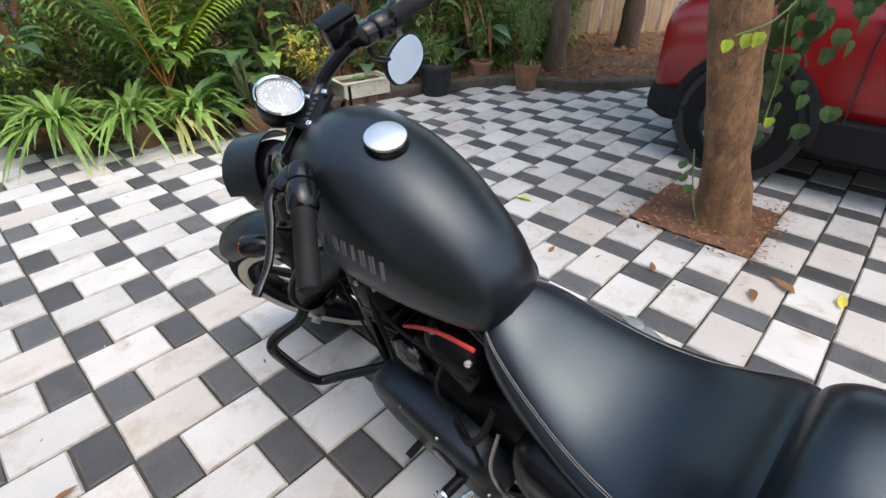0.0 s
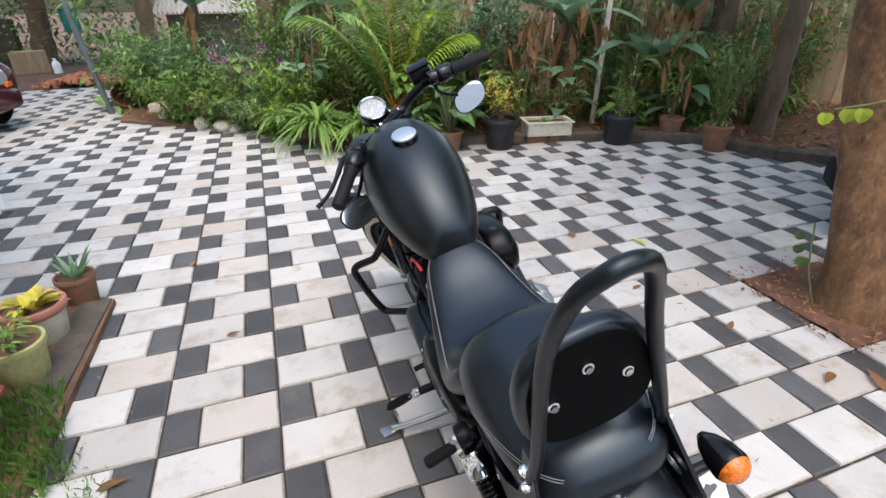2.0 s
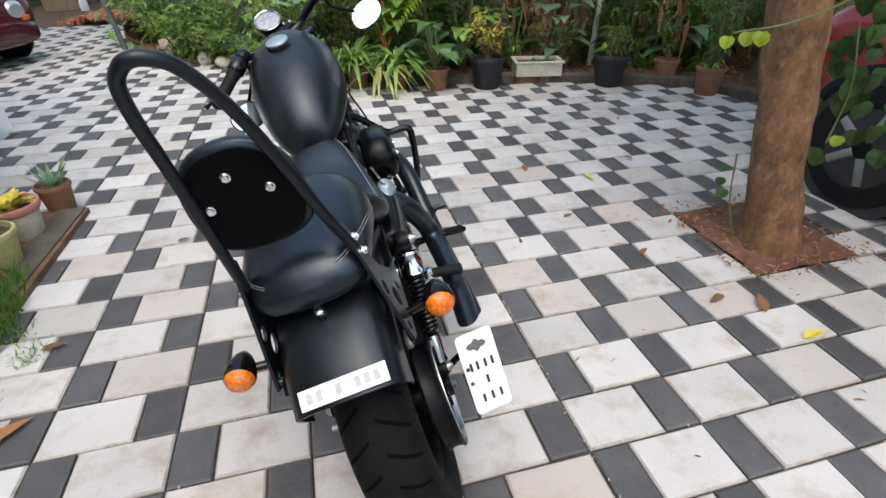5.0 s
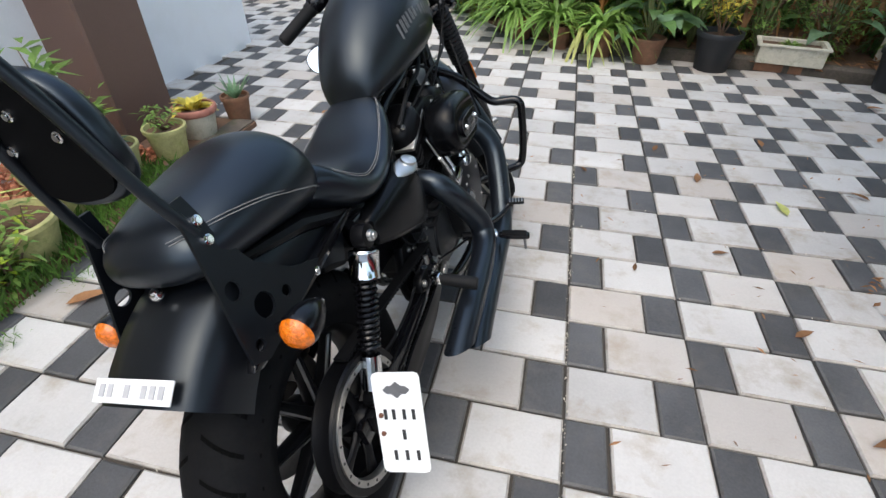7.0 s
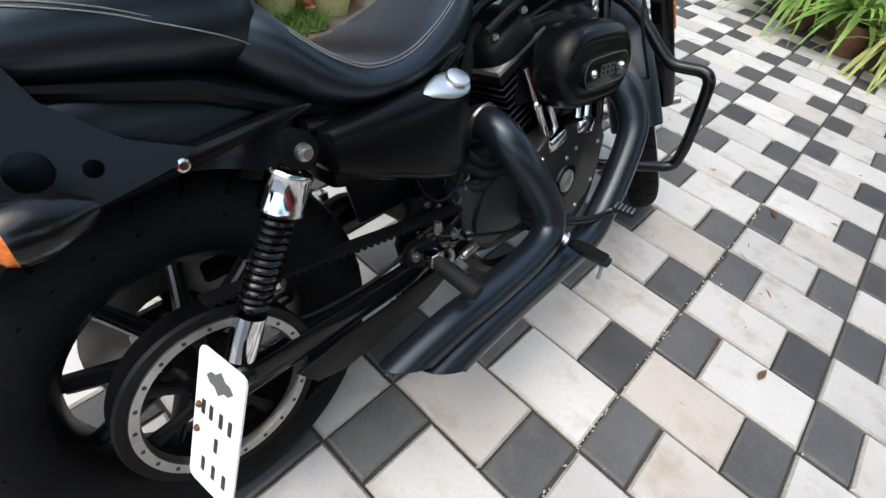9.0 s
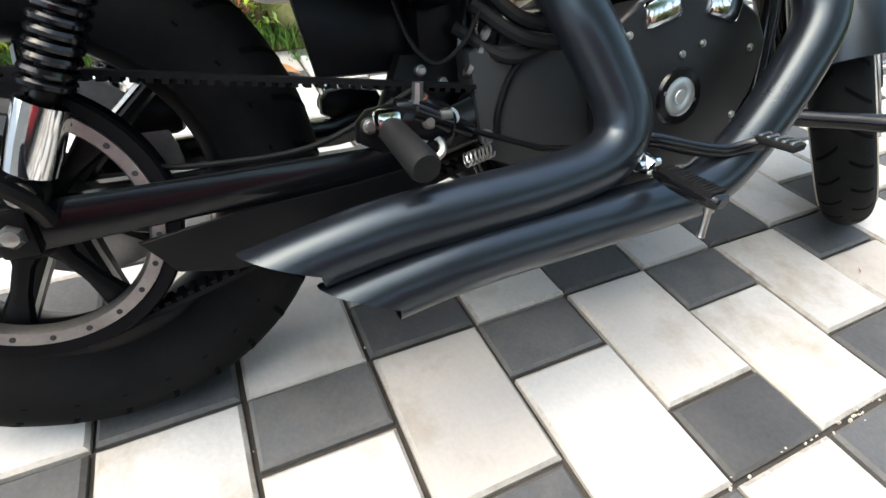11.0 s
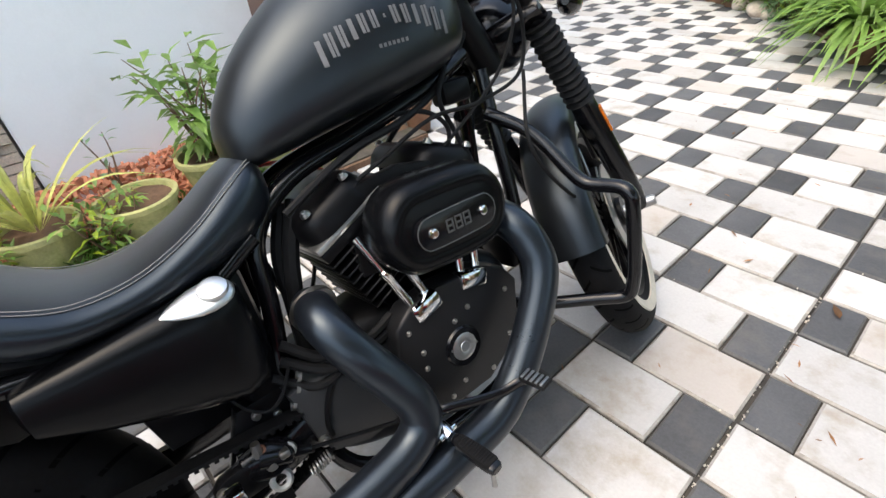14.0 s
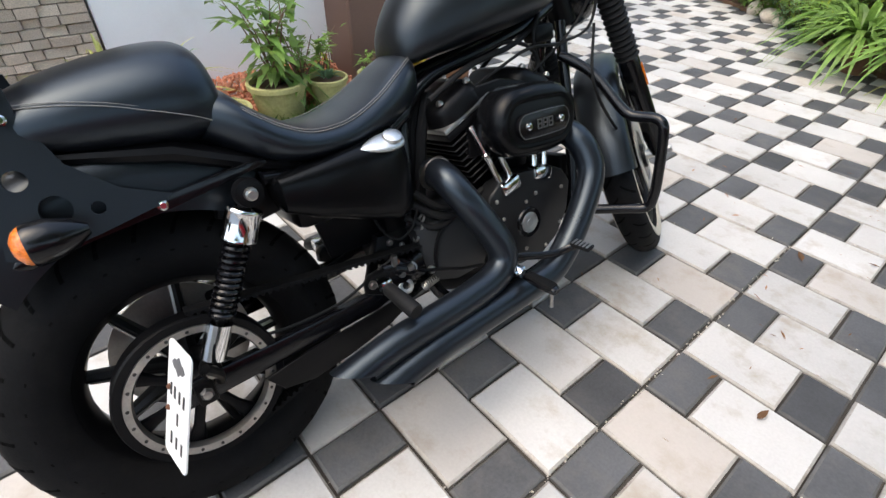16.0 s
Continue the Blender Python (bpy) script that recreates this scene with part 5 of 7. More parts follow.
CABLES_B = (
    ("throttle_cable", M_RUB, 0.0035, [(0.12, 1.10, 1.05), (0.13, 1.16, 0.93), (0.105, 1.12, 0.82), (0.10, 0.98, 0.735), (0.09, 0.90, 0.70)]),
    ("clutch_cable", M_RUB, 0.004, [(-0.10, 1.08, 1.03), (-0.09, 1.20, 0.90), (-0.075, 1.16, 0.70), (-0.10, 1.08, 0.50), (-0.12, 0.98, 0.36)]),
    ("wiring_loom", M_RUB, 0.007, [(0.02, 1.12, 0.90), (0.05, 1.03, 0.835), (0.085, 0.90, 0.79), (0.095, 0.75, 0.765), (0.10, 0.62, 0.715)]),
    ("spark_lead", M_RUB, 0.0045, [(0.03, 0.83, 0.80), (0.085, 0.92, 0.79), (0.10, 0.96, 0.75), (0.09, 0.955, 0.70)]),
    ("vent_hose", M_RUB, 0.005, [(0.06, 1.02, 0.85), (0.085, 0.97, 0.80), (0.075, 0.99, 0.74), (0.09, 1.00, 0.68)]),
    ("wiring_loom", M_RUB, 0.015, [(0.035, 0.66, 0.72), (0.045, 0.622, 0.65), (0.05, 0.600, 0.585), (0.05, 0.585, 0.52), (0.055, 0.57, 0.45)]),
    ("wiring_loom", M_RUB, 0.012, [(0.02, 0.64, 0.72), (0.03, 0.600, 0.64), (0.035, 0.588, 0.56), (0.04, 0.575, 0.47)]),
    ("oil_hose", M_RUB, 0.009, [(0.11, 0.53, 0.53), (0.13, 0.58, 0.485), (0.13, 0.66, 0.47), (0.12, 0.72, 0.48)]),
    ("oil_hose", M_RUB, 0.009, [(0.11, 0.52, 0.505), (0.135, 0.58, 0.462), (0.13, 0.66, 0.452), (0.12, 0.72, 0.46)]),
)
CABLES_C = (
    ("brake_line", M_RUB, 0.0035, [(0.144, 0.432, 0.42), (0.130, 0.40, 0.402), (0.122, 0.30, 0.362), (0.118, 0.18, 0.358), (0.10, 0.10, 0.365)]),
    ("ground_wire", M_RUB, 0.003, [(0.12, 0.53, 0.50), (0.125, 0.50, 0.46), (0.11, 0.47, 0.44), (0.10, 0.44, 0.47), (0.09, 0.42, 0.54)]),
    ("oil_hose", M_RUB, 0.008, [(0.10, 0.50, 0.48), (0.13, 0.56, 0.44), (0.125, 0.64, 0.455)]),
    ("front_brake_hose", M_RUB, 0.004, [(0.12, 1.16, 0.80), (0.16, 1.10, 0.66), (0.15, 1.20, 0.52), (0.10, 1.33, 0.46)]),
)
for name, mat, r, pts in CABLES_A + CABLES_B + CABLES_C:
    part(name, tube(curve(pts, 7), r, 8), mat, bike)
part("ignition_coil", box(0.05, 0.07, 0.045, 0.01, m=Matrix.Translation((0.045, 1.03, 0.80))), M_BLACK, bike)
part("regulator", box(0.10, 0.03, 0.08, 0.006, m=Matrix.Translation((0, 1.09, 0.42))), M_BLACK, bike)
# black plates added to darken gaps where bright paving would show through
part("frame_web", plate([(0.395, 0.300), (0.52, 0.300), (0.53, 0.455), (0.43, 0.455), (0.385, 0.36)], 0.055, 0.088, 0.01), M_BLACK, bike)
part("inner_plate", plate([(0.33, 0.430), (0.46, 0.430), (0.46, 0.520), (0.31, 0.540)], 0.03, 0.05, 0.008), M_BLACK, bike)
bmc = part("rear_brake_cylinder", tube([(0.142, 0.425, 0.392), (0.142, 0.470, 0.372), (0.142, 0.475, 0.370), (0.142, 0.500, 0.358)], [0.015, 0.015, 0.010, 0.009], 14), M_GLOSS, bike, "black rear brake cylinder with bright fittings")
part("banjo_bolt", tube([(0.142, 0.430, 0.400), (0.144, 0.432, 0.424)], [0.008, 0.007], 8), M_STEEL, bmc)
part("pushrod", tube([(0.142, 0.50, 0.358), (0.150, 0.60, 0.322), (0.19, 0.68, 0.318)], 0.004, 8), M_BLACK, bmc)
part("cylinder_body", loft([section(y, hw, top, bot, 20, 2.6, 2.6, 0.5, 0.128) for y, hw, top, bot in ((0.398, 0.012, 0.398, 0.366), (0.404, 0.020, 0.408, 0.352), (0.440, 0.024, 0.410, 0.336), (0.470, 0.022, 0.398, 0.338), (0.482, 0.012, 0.385, 0.350))]), M_GLOSS, bmc)
part("bright_ring", lathe([(0.009, 0.004), (0.015, 0.005), (0.0185, 0.002), (0.0185, -0.006), (0.009, -0.006)], 24, closed=True), M_STEEL, bmc, "bare steel ring", turned((0.150, 0.442, 0.346), (1.0, 0.35, 0.75)))
part("pale_cap", lathe([(0, 0.006), (0.012, 0.005), (0.0145, 0.0), (0.0145, -0.008), (0, -0.008)], 20), M_ALU, bmc, "dull metal cap", turned((0.142, 0.470, 0.378), (1.0, 0.45, 0.95)))
part("copper_washer", lathe([(0.004, 0.003), (0.008, 0.003), (0.008, -0.003), (0.004, -0.003)], 14, closed=True), M_RUST, bmc, m=turned((0.140, 0.436, 0.405), (0.5, 0.40, 1.0)))
part("return_spring", tube([(0.150 + 0.009 * math.cos(q), 0.485 + 0.0009 * q, 0.322 + 0.009 * math.sin(q) + 0.0002 * q) for q in np.linspace(0, 2 * math.pi * 7, 90)], 0.0016, 5), M_STEEL, bmc, "small coil spring")
for y, z in ((0.515, 0.470), (0.505, 0.450), (0.490, 0.430)):
    part("hose_clamp", lathe([(0.0088, -0.003), (0.0102, -0.003), (0.0102, 0.003), (0.0088, 0.003)], 14, closed=True), M_STEEL, bmc, "steel hose clamp", turned((0.118, y + 0.02, z), (0.2, y + 0.6, z - 0.35)))
part("clip", box(0.020, 0.016, 0.012, 0.003, m=Matrix.Translation((0.150, 0.462, 0.385))), M_STEEL, bmc)
for y, z, r in ((0.455, 0.432, 0.008), (0.485, 0.415, 0.007), (0.41, 0.315, 0.007), (0.47, 0.325, 0.006)):
    bolt((0.090, y, z), (1, 0, 0), r, M_STEEL, bmc, h=0.007)
# black plates added to close the bright gap below the fender struts
for s in (-1, 1):
    part("fender_liner", plate([(0.13, 0.605), (0.20, 0.575), (0.27, 0.585), (0.26, 0.665), (0.15, 0.68)], s * 0.055, s * 0.082, 0.006), M_BLACK, bike)
part("battery_tray", box(0.17, 0.26, 0.15, 0.02, m=Matrix.Translation((0, 0.40, 0.60))), M_BLACK, bike)
part("inner_fender", box(0.17, 0.07, 0.32, 0.015, m=Matrix.Translation((0, 0.49, 0.51))), M_BLACK, bike)
part("carburettor", box(0.09, 0.08, 0.07, 0.02, m=Matrix.Translation((0.05, 0.825, 0.62))), M_BLACK, bike)

# ---- ground ----
PX, PXR, PD, PV = 0.4029, 0.3890, 0.1264, 0.2  # paver period on either side of the long joint, charcoal paver's width, row


def slab(name, pts, z, mat, label, category, depth=0.1, kind="structure"):
    bm = bmesh.new()
    a = [bm.verts.new((x, y, z)) for x, y in pts]
    b = [bm.verts.new((x, y, z - depth)) for x, y in pts]
    bm.faces.new(a)
    bm.faces.new(b[::-1])
    for i in range(len(pts)):
        j = (i + 1) % len(pts)
        bm.faces.new((a[i], a[j], b[j], b[i]))
    return tagged(part(name, bm, mat, smooth=False), label, category, "", kind)


slab("ground", [(-60, -60), (60, -60), (60, 60), (-60, 60)], -0.035, M_SOIL, "bare brown earth around the paved yard", "ground")
EDGE = [(-3.25, 9.2), (-2.97, 7.7), (-2.80, 6.2), (-2.02, 5.68), (-1.35, 5.35), (-0.80, 4.55), (0.0, 3.88), (1.05, 3.72), (2.25, 3.42), (2.92, 3.05), (3.28, 2.32), (3.68, 1.95), (4.6, 1.4), (7.5, 0.3)]
YARD = [(-2.0, -7.0), (-1.97, 1.72), (-2.45, 1.75), (-2.45, 1.80), (-3.01, 1.85), (-3.02, 3.55), (-9.0, 3.6), (-9.0, 9.4), (-4.6, 9.5)] + EDGE + [(7.5, -7.0)]
pavement = slab("pavement", YARD, -0.014, M_JOINT, "yard paved with white and charcoal blocks", "paving", 0.03)


def inside(x, y, poly):
    n, r = len(poly), False
    for i in range(n):
        (x0, y0), (x1, y1) = poly[i], poly[i - 1]
        if (y0 > y) != (y1 > y) and x < (x1 - x0) * (y - y0) / (y1 - y0) + x0:
            r = not r
    return r


PIT = (3 * PXR, 3 * PXR + 0.58, 0.2, 0.8)


def block(w, h, g=0.0038, c=0.0058, t=0.030, bm=None, o=(0, 0, 0), tilt=(0, 0)):
    """One paving block with chamfered edges."""
    bm = bm or bmesh.new()
    x, y = w / 2 - g, h / 2 - g
    low = [bm.verts.new((o[0] + sx * x, o[1] + sy * y, o[2] - t)) for sx, sy in ((-1, -1), (1, -1), (1, 1), (-1, 1))]
    mid = [bm.verts.new((o[0] + sx * x, o[1] + sy * y, o[2] - c + tilt[0] * sx * x + tilt[1] * sy * y)) for sx, sy in ((-1, -1), (1, -1), (1, 1), (-1, 1))]
    top = [bm.verts.new((o[0] + sx * (x - c), o[1] + sy * (y - c), o[2] + tilt[0] * sx * x + tilt[1] * sy * y)) for sx, sy in ((-1, -1), (1, -1), (1, 1), (-1, 1))]
    bm.faces.new(top)
    for i in range(4):
        j = (i + 1) % 4
        bm.faces.new((low[i], low[j], mid[j], mid[i]))
        bm.faces.new((mid[i], mid[j], top[j], top[i]))
    return bm


# ---- walls of the house ----


def wallbox(name, x0, x1, y0, y1, z0, z1, mat, label, cat="wall", bev=0.006):
    return tagged(part(name, box(x1 - x0, y1 - y0, z1 - z0, bev, m=Matrix.Translation(((x0 + x1) / 2, (y0 + y1) / 2, (z0 + z1) / 2)), seg=1), mat, smooth=False), label, cat, "", "structure")


wallbox("wall_house_far", -3.35, -3.04, 1.45, 3.50, -0.05, 3.2, M_WALL, "white plastered house wall with a mossy foot")
wallbox("wall_house_near", -3.15, -2.72, -0.02, 1.45, -0.05, 3.2, M_WALL, "white plastered house wall behind the flower bed")
wallbox("wall_house_end", -8.0, -3.352, 3.20, 3.48, -0.05, 3.2, M_WALL, "white plastered end wall of the house")
wallbox("column", -2.78, -2.44, 1.20, 1.62, -0.05, 3.2, M_COL, "brown painted square porch column", "column", 0.012)
clad = wallbox("wall_house_clad", -3.15, -2.74, -4.5, -0.024, -0.05, 3.2, M_MORTAR, "house wall clad with rough beige-grey stone pieces")

# unseen walls added to give chrome and mirrors a darker surrounding to reflect
wallbox("wall_yard_back", -3.2, 7.6, -7.3, -7.1, -0.05, 2.2, M_WALL, "unseen plain wall added to close the yard and darken reflections")
wallbox("wall_yard_side", 7.6, 7.8, -7.3, 0.1, -0.05, 2.4, M_WALL, "unseen plain wall added beside the yard to darken reflections")
# flower bed by the wall
slab("flower_bed", [(-2.85, -4.5), (-1.99, -4.5), (-1.95, 1.70), (-2.86, 1.72)], 0.03, M_SOIL, "narrow flower bed beside the house wall", "flower bed", 0.08)
bm = bmesh.new()
for i in range(1500):
    x, y = rnd.uniform(-2.70, -2.22), rnd.uniform(-0.9, 1.15)
    z = 0.05 + 0.11 * max(0, min(1, (-2.2 - x) / 0.4))
    r = rnd.uniform(0.012, 0.026)
    bmesh.ops.create_icosphere(bm, subdivisions=1, radius=r, matrix=pose(x, y, z, rnd.uniform(0, 360), rnd.uniform(0, 360), 0) @ Matrix.Diagonal((1.2, 0.8, 0.6, 1))) if i < 500 else box(r * 1.7, r * 1.2, r * 0.8, 0, bm, pose(x, y, z, rnd.uniform(0, 360), rnd.uniform(0, 360), rnd.uniform(0, 360)))
tagged(part("brick_chips", bm, M_CHIP, smooth=False), "heap of broken terracotta brick chips in the bed", "brick chips", "", "stuff")
slab("chip_bed", [(-2.72, -1.0), (-2.2, -1.0), (-2.2, 1.16), (-2.72, 1.16)], 0.045, M_CHIP, "layer of terracotta chips under the loose ones", "brick chips", 0.05)


def grass(name, poly_pts, n, hmin, hmax, label):
    bm = bmesh.new()
    xs, ys = [p[0] for p in poly_pts], [p[1] for p in poly_pts]
    for _ in range(n):
        x, y = rnd.uniform(min(xs), max(xs)), rnd.uniform(min(ys), max(ys))
        if not inside(x, y, poly_pts):
            continue
        a, h = rnd.uniform(0, 6.28), rnd.uniform(hmin, hmax)
        w = rnd.uniform(0.003, 0.006)
        dx, dy = math.cos(a), math.sin(a)
        lean = rnd.uniform(0.1, 0.7) * h
        p = [(x - dy * w, y + dx * w, 0.02), (x + dy * w, y - dx * w, 0.02), (x + dx * lean * 0.4, y + dy * lean * 0.4, 0.02 + h * 0.65), (x + dx * lean, y + dy * lean, 0.02 + h)]
        v = [bm.verts.new(q) for q in p]
        bm.faces.new((v[0], v[1], v[2]))
        bm.faces.new((v[0], v[2], v[3]))
    return tagged(part(name, bm, L_GRASS, smooth=False), label, "grass", "", "stuff")


grass("bed_grass", [(-2.32, -3.0), (-1.93, -3.0), (-1.90, 0.75), (-2.00, 1.05), (-2.30, 1.05)], 9000, 0.03, 0.10, "short green grass along the flower bed's edge")

slab("bed_edging", [(-2.10, 0.90), (-1.985, 0.90), (-1.962, 1.70), (-2.10, 1.70)], 0.038, M_KERB, "worn concrete edging at the end of the flower bed", "edging", 0.06)
bm = bmesh.new()
for cx, cy in ((-1.80, 0.50), (-1.86, 0.22), (-1.88, 0.62), (-1.84, -0.15), (-1.86, -0.55)):
    for _ in range(70):
        x, y, a, h = rnd.gauss(cx, 0.03), rnd.gauss(cy, 0.04), rnd.uniform(0, 6.28), rnd.uniform(0.02, 0.07)
        leaf(bm, (x, y, 0.0), (math.cos(a) * 0.7, math.sin(a) * 0.7, 1), h, 0.006, seg=1, droop=0.4)
tagged(part("grass_tufts", bm, L_GRASS, smooth=False), "tufts of grass growing from the paving joints", "grass", "", "stuff")

# ---- garden beyond the paving ----
slab("garden_bed", EDGE + [(14, 0), (14, 16), (-4, 16)], 0.03, M_SOIL, "earth garden bed strewn with dry leaves", "garden bed", 0.08)
bm = bmesh.new()
for (x0, y0), (x1, y1) in zip(EDGE[6:-1], EDGE[7:]):
    d = Vector((x1 - x0, y1 - y0, 0))
    box(d.length + 0.02, 0.09, 0.12, 0.02, bm, Matrix.Translation(((x0 + x1) / 2, (y0 + y1) / 2 + 0.03, 0.03)) @ Matrix.Rotation(math.atan2(d.y, d.x), 4, "Z"), seg=1)
tagged(part("kerb", bm, M_KERB, smooth=False), "low mossy concrete kerb round the garden", "kerb", "", "structure")


def litter(name, pts, n, z, smin, smax, label, mat=L_DRY):
    bm = bmesh.new()
    xs, ys = [p[0] for p in pts], [p[1] for p in pts]
    for _ in range(n):
        x, y = rnd.uniform(min(xs), max(xs)), rnd.uniform(min(ys), max(ys))
        if inside(x, y, pts):
            a = rnd.uniform(0, 6.28)
            leaf(bm, (x, y, z + rnd.uniform(0, 0.03)), (math.cos(a), math.sin(a), rnd.uniform(-0.1, 0.35)), rnd.uniform(smin, smax), rnd.uniform(smin, smax) * 0.45, droop=rnd.uniform(-0.3, 0.4), seg=1, fold=rnd.uniform(-0.3, 0.6))
    return tagged(part(name, bm, mat, smooth=False), label, "dry leaves", "", "stuff")


litter("leaf_litter", EDGE + [(9, 1.5), (6, 7), (-3, 9)], 6500, 0.04, 0.05, 0.13, "dry brown leaves strewn over the garden bed")
litter("shade_litter", [(2.1, 3.6), (3.0, 3.1), (3.4, 2.4), (4.2, 1.7), (7, 1.2), (6.5, 4.5), (3.0, 4.8)], 3800, 0.035, 0.05, 0.14, "thick dry leaves under the garden trees")
# tree pit
PX0, PX1, PY0, PY1 = PIT
bm = bmesh.new()
bmesh.ops.create_grid(bm, x_segments=24, y_segments=24, size=0.5)
for v in bm.verts:
    x, y = v.co.x, v.co.y
    v.co.z = 0.035 * max(0, 1 - (x * x + y * y) * 5.5) + 0.010 * noise.noise(Vector((x * 9, y * 9, 3)))
    v.co.x, v.co.y = (PX0 + PX1) / 2 + x * (PX1 - PX0), (PY0 + PY1) / 2 + y * (PY1 - PY0)
    v.co.z += 0.004
tagged(part("tree_pit", bm, M_PIT), "square of reddish soil around the tree", "soil", "", "structure")
litter("pit_litter", [(PX0 - 0.09, PY0 - 0.08), (PX1 + 0.06, PY0 - 0.07), (PX1 + 0.05, PY1 + 0.07), (PX0 - 0.09, PY1 + 0.06)], 560, 0.010, 0.018, 0.05, "dry leaf crumbs on the soil around the tree")

# ---- tree with a vine ----
tree = thing("tree", "slim brown-barked tree in the paving with a climbing vine", "tree")
bx, by = 1.412, 0.415
tp = [(bx, by, -0.02), (bx, by, 0.05), (bx - 0.012, by + 0.015, 0.15), (bx - 0.05, by + 0.055, 0.4), (bx - 0.075, by + 0.12, 0.75), (bx - 0.115, by + 0.165, 1.05), (bx - 0.18, by + 0.21, 1.45), (bx - 0.25, by + 0.25, 2.1), (bx - 0.3, by + 0.3, 3.0)]
tr = [0.155, 0.134, 0.120, 0.108, 0.110, 0.116, 0.108, 0.095, 0.08]
cp = curve(tp, 12)
cr = [float(v) for v in np.interp(np.linspace(0, 8, len(cp)), range(9), tr)]
bm = tube(cp, cr, 40)
for v in bm.verts:
    n1 = noise.noise(v.co * 6) * 0.016 + noise.noise(Vector((v.co.x * 24, v.co.y * 24, v.co.z * 11))) * 0.006
    ctr = Vector((bx - 0.1 * v.co.z, by + 0.14 * v.co.z, v.co.z))
    v.co += (v.co - ctr).normalized() * n1
part("trunk", bm, M_BARK, tree, "rough brown trunk")
for d, z in (((0.8, 0.5, 0.9), 2.0), ((-0.9, 0.3, 0.8), 2.3), ((0.1, -0.9, 0.9), 2.6), ((0.3, 0.9, 1.0), 2.8)):
    p0 = Vector((bx - 0.27, by + 0.26, z))
    dv = Vector(d)
    part("limb", tube(curve([p0, p0 + dv * 0.5, p0 + dv * 1.1 + Vector((0, 0, 0.2))], 4), [0.05 - 0.0045 * i for i in range(9)], 10), M_BARK, tree)
bm = bmesh.new()
for _ in range(900):
    p = Vector((bx + 0.6, by + 0.2, 3.6)) + Vector((rnd.gauss(0, 1.15), rnd.gauss(0, 1.15), rnd.gauss(0, 0.45)))
    if p.z > 2.5:
        leaf(bm, p, rdir(-0.6, 0.4), rnd.uniform(0.15, 0.26), rnd.uniform(0.08, 0.13), seg=1)
# two more unseen clumps, added to shade the car and the paving beside it
for _ in range(4200):
    p = Vector((bx + 2.1, by - 0.9, 3.7)) + Vector((rnd.gauss(0, 0.75), rnd.gauss(0, 1.1), rnd.gauss(0, 0.35)))
    leaf(bm, p, rdir(-0.6, 0.4), rnd.uniform(0.15, 0.26), rnd.uniform(0.08, 0.13), seg=1)
for _ in range(2600):
    p = Vector((bx + 2.0, by + 1.6, 3.4)) + Vector((rnd.gauss(0, 0.8), rnd.gauss(0, 1.1), rnd.gauss(0, 0.35)))
    leaf(bm, p, rdir(-0.6, 0.4), rnd.uniform(0.15, 0.26), rnd.uniform(0.08, 0.13), seg=1)
part("crown", bm, L_DEEP, tree, smooth=False)
# unseen limb added to carry the shading clumps
part("limb", tube(curve([(bx - 0.28, by + 0.28, 2.6), (bx + 0.5, by - 0.8, 3.4), (bx + 2.1, by - 1.2, 3.7)], 5), [0.06 - 0.004 * i for i in range(11)], 10), M_BARK, tree)
vine = thing("climbing_vine", "leafy green vine hanging on the tree trunk", "vine")


def heart(bm, c, d, size):
    d = Vector(d).normalized()
    side = d.cross(Vector((0, 0, 1))).normalized()
    up = side.cross(d)
    pts = [(0, 0), (0.26, -0.03), (0.46, 0.18), (0.47, 0.45), (0.30, 0.76), (0, 1.0), (-0.30, 0.76), (-0.47, 0.45), (-0.46, 0.18), (-0.26, -0.03)]
    vs = [bm.verts.new(Vector(c) + side * (x * size) - Vector((0, 0, 1)) * (y * size * 0.85) + d * (0.35 * size * y * (1 - y) + abs(x) * 0.18 * size)) for x, y in pts]
    mid = bm.verts.new(Vector(c) - Vector((0, 0, 1)) * size * 0.35 + d * 0.03 * size)
    for i in range(len(vs)):
        bm.faces.new((mid, vs[i], vs[(i + 1) % len(vs)]))


VB = Vector((bx - 0.09, by + 0.12, 0))
bmg, bml, bms = bmesh.new(), bmesh.new(), bmesh.new()
for i in range(80):
    t = rnd.random()
    p = VB + Vector((0.16 + 0.30 * t, -0.10 - 0.10 * t + rnd.gauss(0, 0.09), 0.80 + rnd.gauss(0.10, 0.17) - 0.10 * t + 0.25 * rnd.random()))
    heart(bmg, p, Vector((-0.7, -0.5, 0.2)) + rdir(-0.4, 0.6) * 0.7, rnd.uniform(0.06, 0.105))
for p, s in (((-0.38, -0.10, 0.985), 0.062), ((-0.42, -0.05, 0.965), 0.056), ((-0.35, -0.13, 0.99), 0.06), ((0.20, -0.16, 0.55), 0.06), ((-0.33, -0.12, 0.975), 0.05)):
    heart(bml, VB + Vector(p), Vector((-0.6, -0.75, 0.15)), s)
for p, s in (((0.12, -0.14, 0.50), 0.08), ((0.17, -0.13, 0.46), 0.07), ((-0.12, 0.06, 0.30), 0.05), ((-0.13, 0.02, 0.26), 0.06), ((-0.11, 0.08, 0.36), 0.05)):
    heart(bmg, VB + Vector(p), Vector((-0.7, -0.6, 0.1)), s)
part("leaf_mass", bmg, L_VINE, vine, "deep green heart-shaped leaves", smooth=False)
part("young_leaf_mass", bml, L_LIME, vine, "young lime-green leaves", smooth=False)
